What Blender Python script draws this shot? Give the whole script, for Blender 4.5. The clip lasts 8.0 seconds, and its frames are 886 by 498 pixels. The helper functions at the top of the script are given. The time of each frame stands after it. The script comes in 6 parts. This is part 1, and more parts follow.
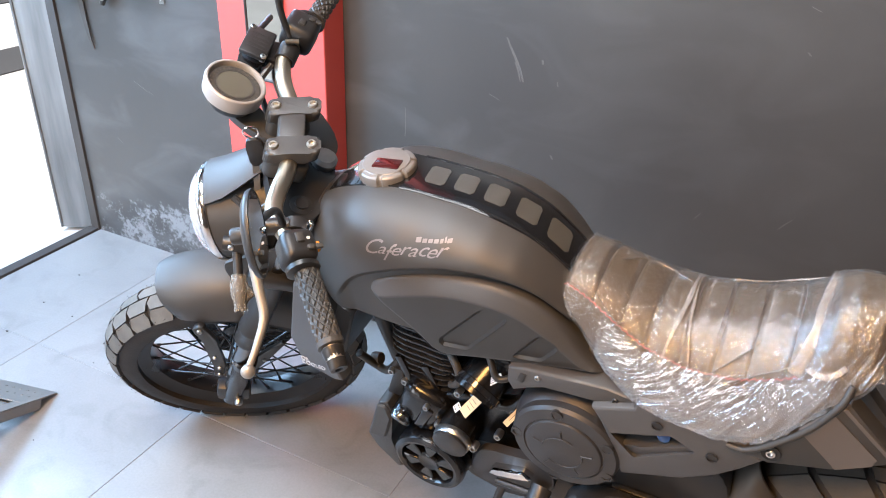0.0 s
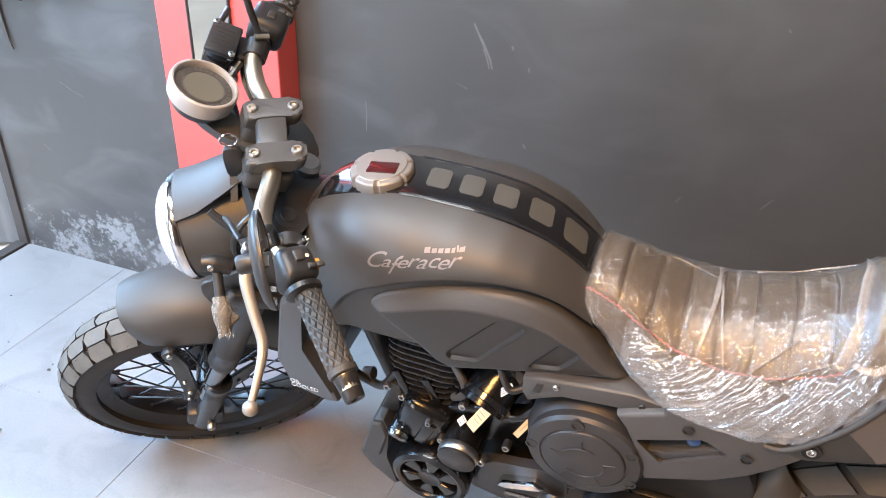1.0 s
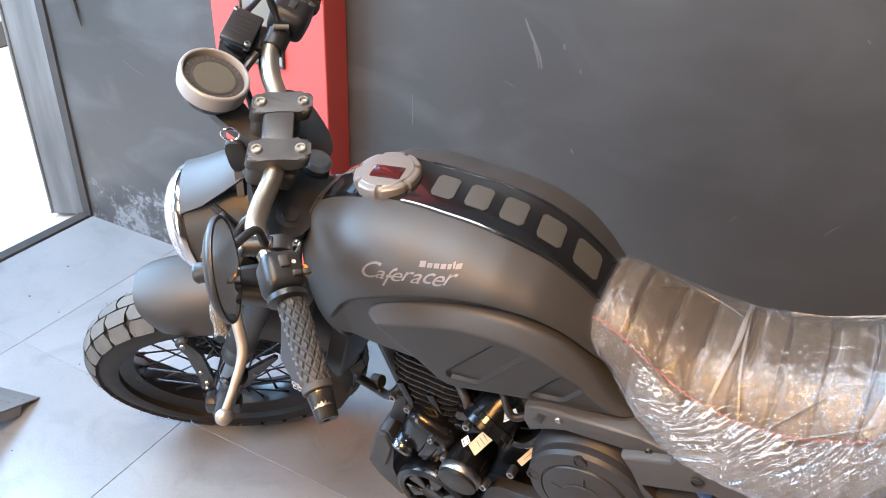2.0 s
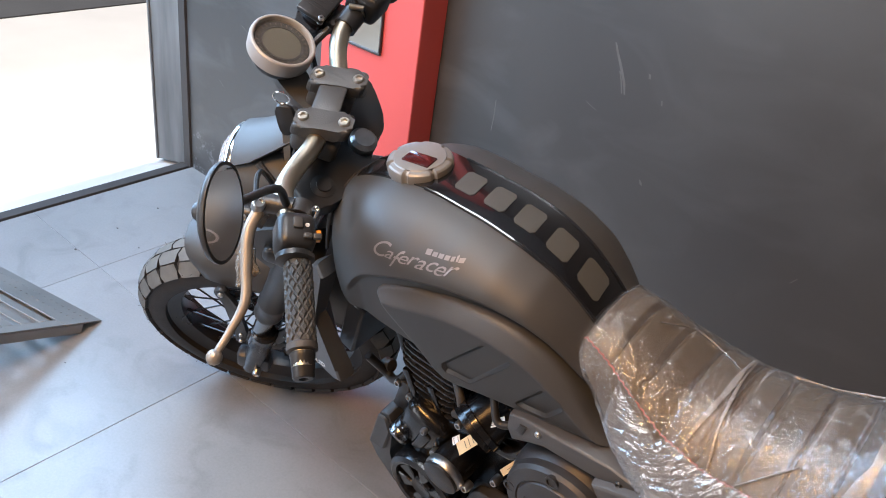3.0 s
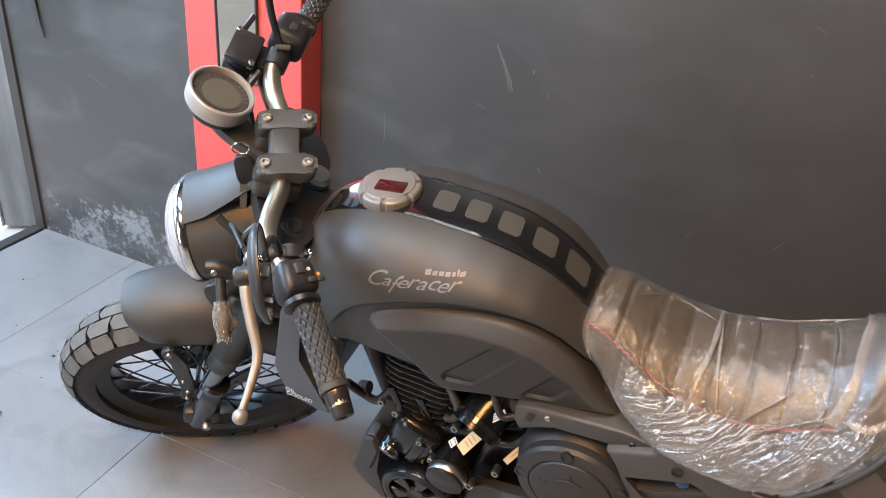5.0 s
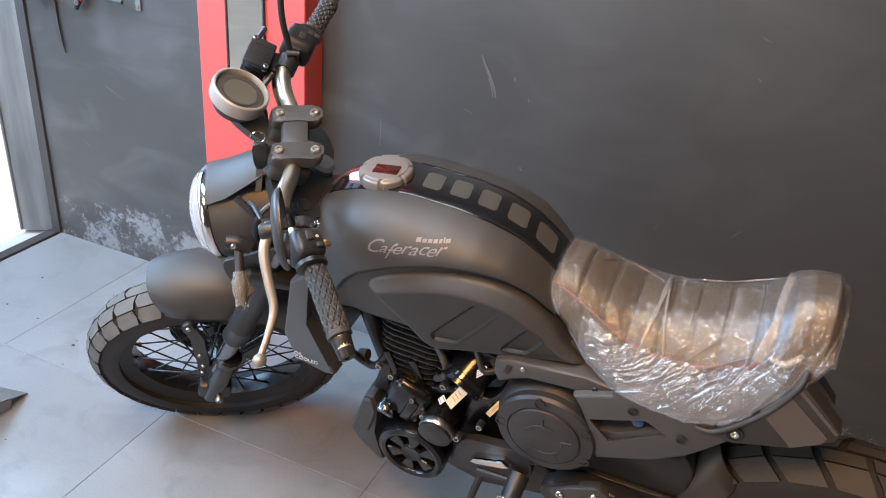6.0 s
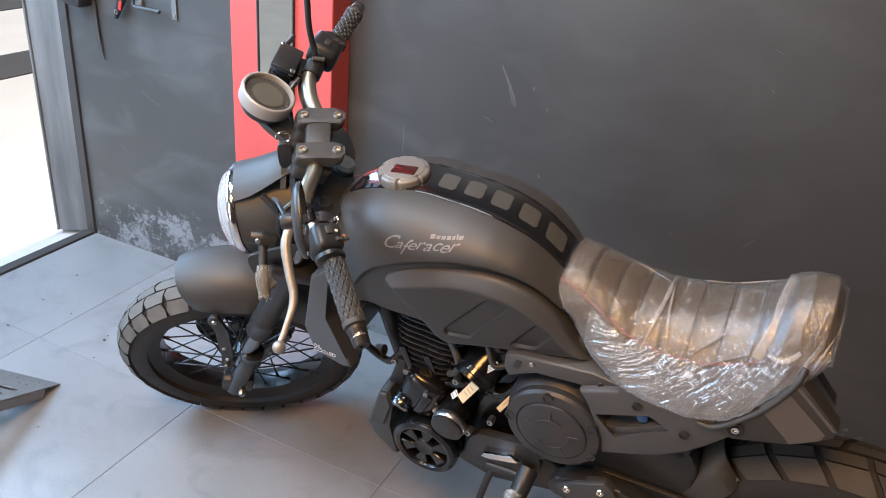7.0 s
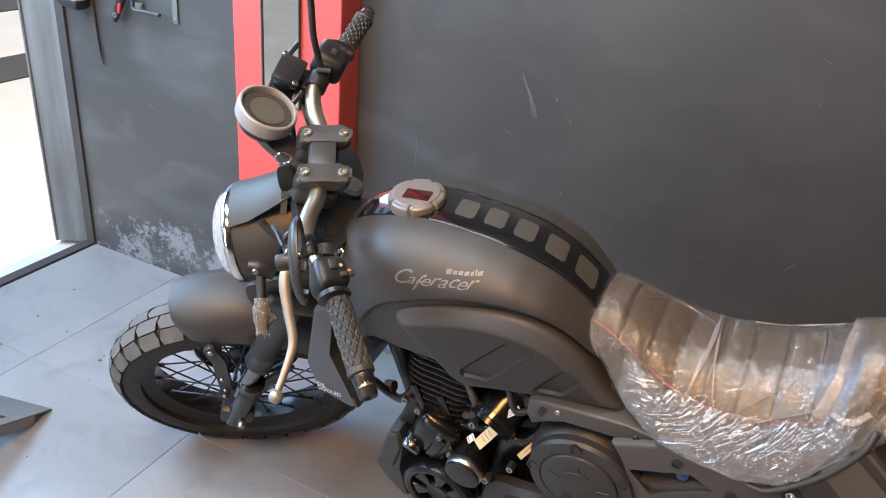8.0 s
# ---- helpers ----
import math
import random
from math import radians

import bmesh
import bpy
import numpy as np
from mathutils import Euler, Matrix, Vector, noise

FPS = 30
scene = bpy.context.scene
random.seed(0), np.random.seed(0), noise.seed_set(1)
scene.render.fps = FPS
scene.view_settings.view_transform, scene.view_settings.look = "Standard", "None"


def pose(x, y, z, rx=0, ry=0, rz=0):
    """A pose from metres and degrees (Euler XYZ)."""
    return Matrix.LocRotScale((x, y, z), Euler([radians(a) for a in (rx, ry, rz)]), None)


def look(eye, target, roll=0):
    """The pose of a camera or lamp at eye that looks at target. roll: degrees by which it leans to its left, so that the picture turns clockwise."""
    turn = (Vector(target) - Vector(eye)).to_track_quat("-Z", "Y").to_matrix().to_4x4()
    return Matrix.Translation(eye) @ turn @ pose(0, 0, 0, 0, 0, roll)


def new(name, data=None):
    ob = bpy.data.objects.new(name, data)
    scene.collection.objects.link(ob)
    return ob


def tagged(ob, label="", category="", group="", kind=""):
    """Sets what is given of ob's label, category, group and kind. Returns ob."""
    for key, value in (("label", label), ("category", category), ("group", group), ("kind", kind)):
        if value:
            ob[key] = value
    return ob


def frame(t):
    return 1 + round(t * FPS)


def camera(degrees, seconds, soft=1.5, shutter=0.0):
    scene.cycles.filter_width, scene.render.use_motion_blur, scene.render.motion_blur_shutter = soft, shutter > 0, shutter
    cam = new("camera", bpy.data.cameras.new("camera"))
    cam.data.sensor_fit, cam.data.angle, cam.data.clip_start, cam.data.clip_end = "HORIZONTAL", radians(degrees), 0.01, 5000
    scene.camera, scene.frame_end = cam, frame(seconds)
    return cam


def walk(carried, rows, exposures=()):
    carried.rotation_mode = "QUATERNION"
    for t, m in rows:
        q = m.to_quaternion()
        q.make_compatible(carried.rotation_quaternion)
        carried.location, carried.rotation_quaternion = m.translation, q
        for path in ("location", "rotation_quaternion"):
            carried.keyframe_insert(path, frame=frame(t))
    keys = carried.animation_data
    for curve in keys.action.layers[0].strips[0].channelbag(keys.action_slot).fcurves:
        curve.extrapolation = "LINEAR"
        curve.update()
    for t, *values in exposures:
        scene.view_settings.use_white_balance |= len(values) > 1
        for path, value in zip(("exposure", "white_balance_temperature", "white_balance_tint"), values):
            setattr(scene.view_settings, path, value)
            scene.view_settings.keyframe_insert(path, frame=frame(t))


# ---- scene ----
# the camera and its walk
cam = camera(59.6, 8.0, 1.0)
PATH = [
    (0, (0.369, -0.513, 1.399), (-0.399, 1.053, 0.42), 2.4),
    (0.5, (0.304, -0.495, 1.389), (-0.37, 1.104, 0.394), 2.3),
    (1, (0.226, -0.474, 1.382), (-0.361, 1.15, 0.373), 2.2),
    (1.5, (0.205, -0.454, 1.372), (-0.412, 1.153, 0.352), 2.4),
    (1.7, (0.233, -0.413, 1.38), (-0.44, 1.156, 0.339), 1.7),
    (3, (0.407, -0.314, 1.373), (-0.596, 1.073, 0.339), 9.0),
    (3.5, (0.38, -0.334, 1.382), (-0.57, 1.09, 0.348), 8.7),
    (4, (0.308, -0.374, 1.388), (-0.522, 1.126, 0.358), 7.7),
    (4.5, (0.231, -0.412, 1.391), (-0.46, 1.162, 0.369), 6.6),
    (5.8, (0.302, -0.592, 1.417), (-0.313, 1.06, 0.472), 5.6),
    (6, (0.327, -0.636, 1.42), (-0.307, 1.013, 0.482), 5.6),
    (6.5, (0.366, -0.703, 1.425), (-0.309, 0.938, 0.502), 5.6),
    (7, (0.373, -0.683, 1.422), (-0.334, 0.951, 0.511), 5.6),
    (7.5, (0.34, -0.618, 1.419), (-0.39, 1.008, 0.511), 5.5),
    (8, (0.303, -0.557, 1.409), (-0.429, 1.063, 0.493), 5.5),
]
walk(cam, [(t, look(eye, target, roll)) for t, eye, target, roll in PATH],
     exposures=[(0.0, 0.6, 6600, 12), (0.5, 0.65, 6600, 12), (1.0, 0.7, 6650, 12), (1.7, 0.65, 6650, 12), (2.8, 0.05, 6550, 12), (3.5, 0.0, 7100, 17),
                (4.0, 0.02, 7400, 17), (4.6, 0.05, 7200, 14), (5.8, 0.1, 6700, 12), (6.5, 0.0, 6600, 12), (7.5, 0.05, 6650, 12), (8.0, 0.05, 6700, 12)])

# world, sun, large lights
world = bpy.data.worlds.new("world")
scene.world = world
world.use_nodes = True
wn = world.node_tree.nodes
sky = wn.new("ShaderNodeTexSky")
sky.sky_type = 'NISHITA'
sky.sun_disc = False
sky.sun_elevation = radians(52)
sky.sun_rotation = radians(180)
wn["Background"].inputs[1].default_value = 0.12
world.node_tree.links.new(sky.outputs[0], wn["Background"].inputs[0])
sun = new("sun", bpy.data.lights.new("sun", 'SUN'))
sun.data.energy, sun.data.angle, sun.data.color = 5.0, radians(0.5), (1.0, 0.95, 0.88)
sun.matrix_world = look((-5, -6, 9), (-5, -0.5, 0))


LX, LY = 0.0, -1.42      # the warm ceiling light panel over the motorcycle
WX, WY = -0.80, -0.25    # the paler one nearer the shop's middle, unseen, added as fill


def area_lamp(name, eye, target, sx, sy, power, colour):
    lamp = new(name, bpy.data.lights.new(name, 'AREA'))
    lamp.data.shape, lamp.data.size, lamp.data.size_y = 'RECTANGLE', sx, sy
    lamp.data.energy, lamp.data.color = power, colour
    lamp.matrix_world = look(eye, target)
    return lamp


area_lamp("door_daylight", (-2.12, -0.10, 1.64), (0.0, 0.20, 0.5), 2.3, 1.0, 116, (0.39, 0.66, 1.0))
area_lamp("unseen_ceiling_lamp_light", (LX, LY, 2.83), (LX, LY, 0), 0.75, 0.75, 76, (1.0, 0.49, 0.135))
area_lamp("unseen_ceiling_lamp_light", (WX, WY, 2.83), (WX, WY, 0), 1.2, 0.6, 36, (0.86, 0.94, 1.0))
# fill from the camera's side, through a window added out of view
area_lamp("added_window_fill", (-1.2, -2.83, 1.35), (-1.0, 0.0, 1.25), 1.1, 2.0, 40, (0.92, 0.96, 1.0))


# ---- mesh helpers ----
def part(name, bm, material, parent=None, label="", sharp=38):
    """One bmesh as one mesh object, under a thing or a part."""
    bmesh.ops.recalc_face_normals(bm, faces=bm.faces)
    for f in bm.faces:
        f.smooth = True
    lim = radians(sharp)
    for e in bm.edges:
        if len(e.link_faces) == 2 and e.calc_face_angle(0) > lim:
            e.smooth = False
    me = bpy.data.meshes.new(name)
    bm.to_mesh(me)
    bm.free()
    me.materials.append(material)
    ob = new(name, me)
    if parent is not None:
        ob.parent = parent
    if label:
        ob["label"] = label
    return ob


def thing(name, m, label, category, group="", kind=""):
    ob = new(name)
    ob.empty_display_size = 0.1
    ob.matrix_world = m
    return tagged(ob, label, category, group, kind)


def loft(rings, caps=True, bm=None):
    bm = bm or bmesh.new()
    rows = [[bm.verts.new(p) for p in r] for r in rings]
    n = len(rows[0])
    for a, b in zip(rows, rows[1:]):
        for i in range(n):
            bm.faces.new((a[i], a[(i + 1) % n], b[(i + 1) % n], b[i]))
    if caps:
        bm.faces.new(rows[0][::-1])
        bm.faces.new(rows[-1])
    return bm


def smooth_path(pts, k=6):
    pts = [Vector(p) for p in pts]
    if len(pts) < 3:
        return pts
    ext = [2 * pts[0] - pts[1], *pts, 2 * pts[-1] - pts[-2]]
    res = []
    for i in range(1, len(ext) - 2):
        p0, p1, p2, p3 = ext[i - 1:i + 3]
        for j in range(k):
            t = j / k
            res.append(0.5 * ((2 * p1) + (p2 - p0) * t + (2 * p0 - 5 * p1 + 4 * p2 - p3) * t * t + (3 * p1 - p0 - 3 * p2 + p3) * t ** 3))
    return res + [pts[-1]]


def tube(pts, r, seg=12, k=6, bm=None, caps=True):
    """A round bar along a smoothed line; r is one radius or one for each given point."""
    path = smooth_path(pts, k)
    n = len(path)
    radii = [r] * n if not isinstance(r, (list, tuple)) else [float(np.interp(i / (n - 1) * (len(r) - 1), range(len(r)), r)) for i in range(n)]
    rings, ref = [], None
    for i, p in enumerate(path):
        d = (path[min(i + 1, n - 1)] - path[max(i - 1, 0)]).normalized()
        if ref is None:
            ref = d.orthogonal().normalized()
        ref = (ref - d * ref.dot(d)).normalized()
        side = d.cross(ref)
        rings.append([p + radii[i] * (math.cos(a) * ref + math.sin(a) * side) for a in (2 * math.pi * j / seg for j in range(seg))])
    return loft(rings, caps, bm)


def frame_of(axis, origin):
    q = Vector(axis).normalized().to_track_quat('Z', 'Y')
    return Matrix.Translation(origin) @ q.to_matrix().to_4x4()


def lathe(profile, origin, axis, seg=32, bm=None, caps=True):
    """profile: (radius, height) pairs along the axis."""
    m = frame_of(axis, origin)
    rings = [[m @ Vector((max(r, 1e-4) * math.cos(a), max(r, 1e-4) * math.sin(a), h)) for a in (2 * math.pi * j / seg for j in range(seg))] for r, h in profile]
    return loft(rings, caps, bm)


def box(size, m=None, bevel=0.0, segs=2, bm=None):
    one = bmesh.new()
    bmesh.ops.create_cube(one, size=1.0, matrix=Matrix.Diagonal((*size, 1)))
    if bevel:
        bmesh.ops.bevel(one, geom=one.edges[:], offset=bevel, segments=segs, profile=0.5, affect='EDGES')
    if m is not None:
        one.transform(m)
    return join(bm, one)


def join(bm, one):
    if bm is None:
        return one
    me = bpy.data.meshes.new("tmp")
    one.to_mesh(me)
    one.free()
    bm.from_mesh(me)
    bpy.data.meshes.remove(me)
    return bm


def prism(poly, y0, y1, bevel=0.0, segs=2, shift=None, front_only=False, bm=None):
    """An outline in x and z, given thickness along y from y0 (near) to y1; shift(x, z) moves it along y."""
    one = bmesh.new()
    a = [one.verts.new((x, y0, z)) for x, z in poly]
    b = [one.verts.new((x, y1, z)) for x, z in poly]
    fa = one.faces.new(a)
    one.faces.new(b[::-1])
    n = len(poly)
    for i in range(n):
        one.faces.new((a[i], b[i], b[(i + 1) % n], a[(i + 1) % n]))
    if bevel:
        edges = list(fa.edges) if front_only else one.edges[:]
        bmesh.ops.bevel(one, geom=edges, offset=bevel, segments=segs, profile=0.5, affect='EDGES')
    if shift:
        for v in one.verts:
            v.co.y += shift(v.co.x, v.co.z)
    return join(bm, one)


def outline(pts, k=5):
    """A closed smooth outline through (x, z) corners."""
    p = [Vector((a, 0, b)) for a, b in pts]
    n, res = len(p), []
    for i in range(n):
        p0, p1, p2, p3 = p[i - 1], p[i], p[(i + 1) % n], p[(i + 2) % n]
        for j in range(k):
            t = j / k
            q = 0.5 * ((2 * p1) + (p2 - p0) * t + (2 * p0 - 5 * p1 + 4 * p2 - p3) * t * t + (3 * p1 - p0 - 3 * p2 + p3) * t ** 3)
            res.append((q.x, q.z))
    return res


# ---- materials ----
def material(name, colour, rough=0.5, metal=0.0, var=0.12, scale=8.0, bump=0.0, bump_scale=60.0, coat=0.0, tint=None, rough_var=0.1, spec=0.5, stretch=None):
    m = bpy.data.materials.new(name)
    m.use_nodes = True
    t, b = m.node_tree, m.node_tree.nodes["Principled BSDF"]
    L = t.links.new
    co = t.nodes.new("ShaderNodeTexCoord")
    big = t.nodes.new("ShaderNodeTexNoise")
    big.inputs["Scale"].default_value, big.inputs["Detail"].default_value = scale, 6
    where = co.outputs["Object"]
    if stretch:
        mp = t.nodes.new("ShaderNodeMapping")
        mp.inputs["Scale"].default_value = stretch
        L(where, mp.inputs["Vector"])
        where = mp.outputs[0]
    L(where, big.inputs["Vector"])
    ramp = t.nodes.new("ShaderNodeMix")
    ramp.data_type = 'RGBA'
    dark = [c * (1 - var) for c in colour]
    light = tint or [min(1, c * (1 + var)) for c in colour]
    ramp.inputs[6].default_value = (*dark, 1)
    ramp.inputs[7].default_value = (*light, 1)
    L(big.outputs["Fac"], ramp.inputs[0])
    L(ramp.outputs[2], b.inputs["Base Color"])
    b.inputs["Metallic"].default_value = metal
    b.inputs["Coat Weight"].default_value = coat
    b.inputs["Specular IOR Level"].default_value = spec
    fine = t.nodes.new("ShaderNodeTexNoise")
    fine.inputs["Scale"].default_value, fine.inputs["Detail"].default_value = bump_scale, 4
    L(co.outputs["Object"], fine.inputs["Vector"])
    mr = t.nodes.new("ShaderNodeMapRange")
    mr.inputs["To Min"].default_value, mr.inputs["To Max"].default_value = max(0.02, rough - rough_var), min(1, rough + rough_var)
    L(big.outputs["Fac"], mr.inputs["Value"])
    L(mr.outputs[0], b.inputs["Roughness"])
    if bump:
        bp = t.nodes.new("ShaderNodeBump")
        bp.inputs["Strength"].default_value, bp.inputs["Distance"].default_value = bump, 0.002
        L(fine.outputs["Fac"], bp.inputs["Height"])
        L(bp.outputs[0], b.inputs["Normal"])
    return m


M_MATT = material("matt_black_paint", (0.038, 0.0355, 0.033), 0.52, 0.0, 0.12, 5, 0.03, 300, rough_var=0.04, spec=0.58)
M_PLASTIC = material("grey_black_plastic", (0.040, 0.039, 0.038), 0.46, 0, 0.12, 9, 0.15, 500)
M_BLACK = material("black_plastic", (0.018, 0.018, 0.019), 0.40, 0, 0.2, 14, 0.12, 400)
M_SIDE = material("side_cover_plastic", (0.058, 0.058, 0.060), 0.48, 0, 0.1, 9, 0.15, 500)
M_TAUPE = material("taupe_grey_paint", (0.105, 0.092, 0.084), 0.45, 0, 0.06, 8)
M_HOLLOW = material("satin_black_skin", (0.008, 0.008, 0.008), 0.38, 0, 0.1, 6, 0.02, 200)
M_GLOSS = material("gloss_black_enamel", (0.008, 0.008, 0.009), 0.12, 0, 0.1, 6, 0.0, rough_var=0.03, coat=0.5)
M_ENGINE = material("black_engine_paint", (0.006, 0.006, 0.0066), 0.19, 0.0, 0.3, 20, 0.08, 160, rough_var=0.05)
M_FIN = material("fin_black_metal", (0.024, 0.024, 0.025), 0.26, 0.35, 0.15, 30, 0.1, 300)
M_PANEL = material("textured_panel_plastic", (0.026, 0.0255, 0.025), 0.44, 0, 0.1, 9, 0.12, 600, rough_var=0.05)
M_COVER = material("dark_grey_engine_cover", (0.027, 0.027, 0.029), 0.45, 0.0, 0.1, 10, 0.15, 350)
M_ALU = material("satin_aluminium", (0.50, 0.44, 0.35), 0.36, 1.0, 0.06, 20, 0.05, 500)
M_SILVER = material("silver_painted_metal", (0.20, 0.186, 0.172), 0.42, 0.3, 0.05, 15, 0.05, 400)
M_CHROME = material("chrome", (0.75, 0.75, 0.76), 0.08, 1.0, 0.03, 20, rough_var=0.03)
M_RIMCHROME = material("headlight_chrome", (0.70, 0.70, 0.71), 0.1, 1.0, 0.03, 20, rough_var=0.03)
M_LEVER = material("cast_aluminium_lever", (0.29, 0.265, 0.235), 0.42, 0.5, 0.08, 25, 0.1, 300)
M_FORK = material("gloss_black_fork", (0.012, 0.012, 0.013), 0.22, 0, 0.1, 8, 0.02, 200)
M_TUBE = material("dark_polished_tube", (0.20, 0.20, 0.205), 0.2, 1.0, 0.1, 12, rough_var=0.05)
M_GAUGERIM = material("pale_silver_rim", (0.36, 0.345, 0.33), 0.4, 0.3, 0.04, 15)
M_BRASS = material("plated_bolt", (0.60, 0.55, 0.48), 0.3, 1.0, 0.1, 90, rough_var=0.05)
M_STEEL = material("zinc_steel", (0.46, 0.46, 0.46), 0.32, 1.0, 0.2, 60, 0.1, 300)
M_RUBBER = material("tyre_rubber", (0.018, 0.0162, 0.0158), 0.72, 0, 0.2, 30, 0.3, 200)
M_TREAD = material("dusty_tread_rubber", (0.085, 0.081, 0.074), 0.85, 0, 0.35, 25, 0.35, 160, tint=(0.15, 0.142, 0.128))
M_TREAD_REAR = material("grey_tread_rubber", (0.036, 0.036, 0.035), 0.62, 0, 0.3, 25, 0.35, 160, tint=(0.056, 0.052, 0.047))
M_GRIP = material("grip_rubber", (0.046, 0.043, 0.040), 0.55, 0, 0.2, 40, 0.15, 300)
M_RIM = material("black_rim", (0.012, 0.012, 0.013), 0.3, 0.0, 0.15, 12, 0.05, 200)
M_SEAT = material("dark_leatherette", (0.072, 0.051, 0.029), 0.36, 0, 0.2, 30, 0.5, 700, rough_var=0.05)
M_LABEL = material("paper_label", (0.72, 0.72, 0.70), 0.6, 0, 0.05, 30)
M_ORANGE = material("copper_label", (0.62, 0.45, 0.25), 0.45, 0.2, 0.1, 60)
M_BLUELABEL = material("pale_blue_label", (0.42, 0.52, 0.66), 0.5, 0, 0.1, 60)
M_PRINT = material("label_print", (0.03, 0.03, 0.03), 0.6)
M_WHITE = material("white_print", (0.58, 0.58, 0.58), 0.5, 0, 0.05)
M_DECAL = material("silver_decal", (0.19, 0.172, 0.168), 0.45, 0.1, 0.35, 70)
M_PATCH = material("grey_mesh_patch", (0.056, 0.053, 0.046), 0.5, 0.0, 0.08, 80, 0.2, 900)
M_RED = material("red_stitch", (0.45, 0.11, 0.10), 0.6)
M_AMBER = material("amber_lens", (0.75, 0.28, 0.04), 0.2, 0, 0.05, 20)
M_BLUE = material("blue_reservoir", (0.008, 0.05, 0.17), 0.12, 0, 0.1, 20, coat=0.4)
M_REDPAINT = material("red_wall_paint", (0.60, 0.085, 0.072), 0.5, 0, 0.08, 3, 0.08, 90)
M_MIRROR = material("mirror_glass", (0.85, 0.87, 0.88), 0.03, 1.0, 0.02, 3, rough_var=0.01)
M_GALV = material("galvanised_steel", (0.17, 0.17, 0.165), 0.5, 0.5, 0.3, 7, 0.1, 120, tint=(0.27, 0.265, 0.25))
M_DOORFRAME = material("worn_grey_door_frame", (0.075, 0.085, 0.092), 0.42, 0.2, 0.5, 26, 0.25, 60, tint=(0.30, 0.31, 0.31), stretch=(1, 1, 0.10))
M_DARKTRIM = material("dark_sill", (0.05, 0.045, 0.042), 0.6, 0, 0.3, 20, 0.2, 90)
M_CONCRETE = material("pale_concrete", (0.55, 0.54, 0.51), 0.85, 0, 0.15, 2, 0.3, 50)
M_ASPHALT = material("asphalt", (0.06, 0.06, 0.06), 0.85, 0, 0.3, 3, 0.4, 80)
M_PAVING = material("worn_grey_paving", (0.20, 0.21, 0.20), 0.85, 0, 0.3, 3, 0.4, 80)
M_PALEWALL = material("pale_wall_paint", (0.60, 0.585, 0.565), 0.7, 0, 0.08, 2, 0.1, 60)
M_CEIL = material("ceiling_paint", (0.30, 0.295, 0.285), 0.8, 0, 0.06, 3, 0.1, 60)


def glass_pane(name, colour, rough, alpha):
    """A clear film or lens: gloss over a see-through body."""
    m = bpy.data.materials.new(name)
    m.use_nodes = True
    b = m.node_tree.nodes["Principled BSDF"]
    b.inputs["Base Color"].default_value = (*colour, 1)
    b.inputs["Roughness"].default_value = rough
    b.inputs["Alpha"].default_value = alpha
    return m


M_LENS = glass_pane("clear_lens", (0.85, 0.88, 0.9), 0.05, 0.3)
M_GAUGEGLASS = glass_pane("gauge_glass", (0.3, 0.3, 0.3), 0.05, 0.06)


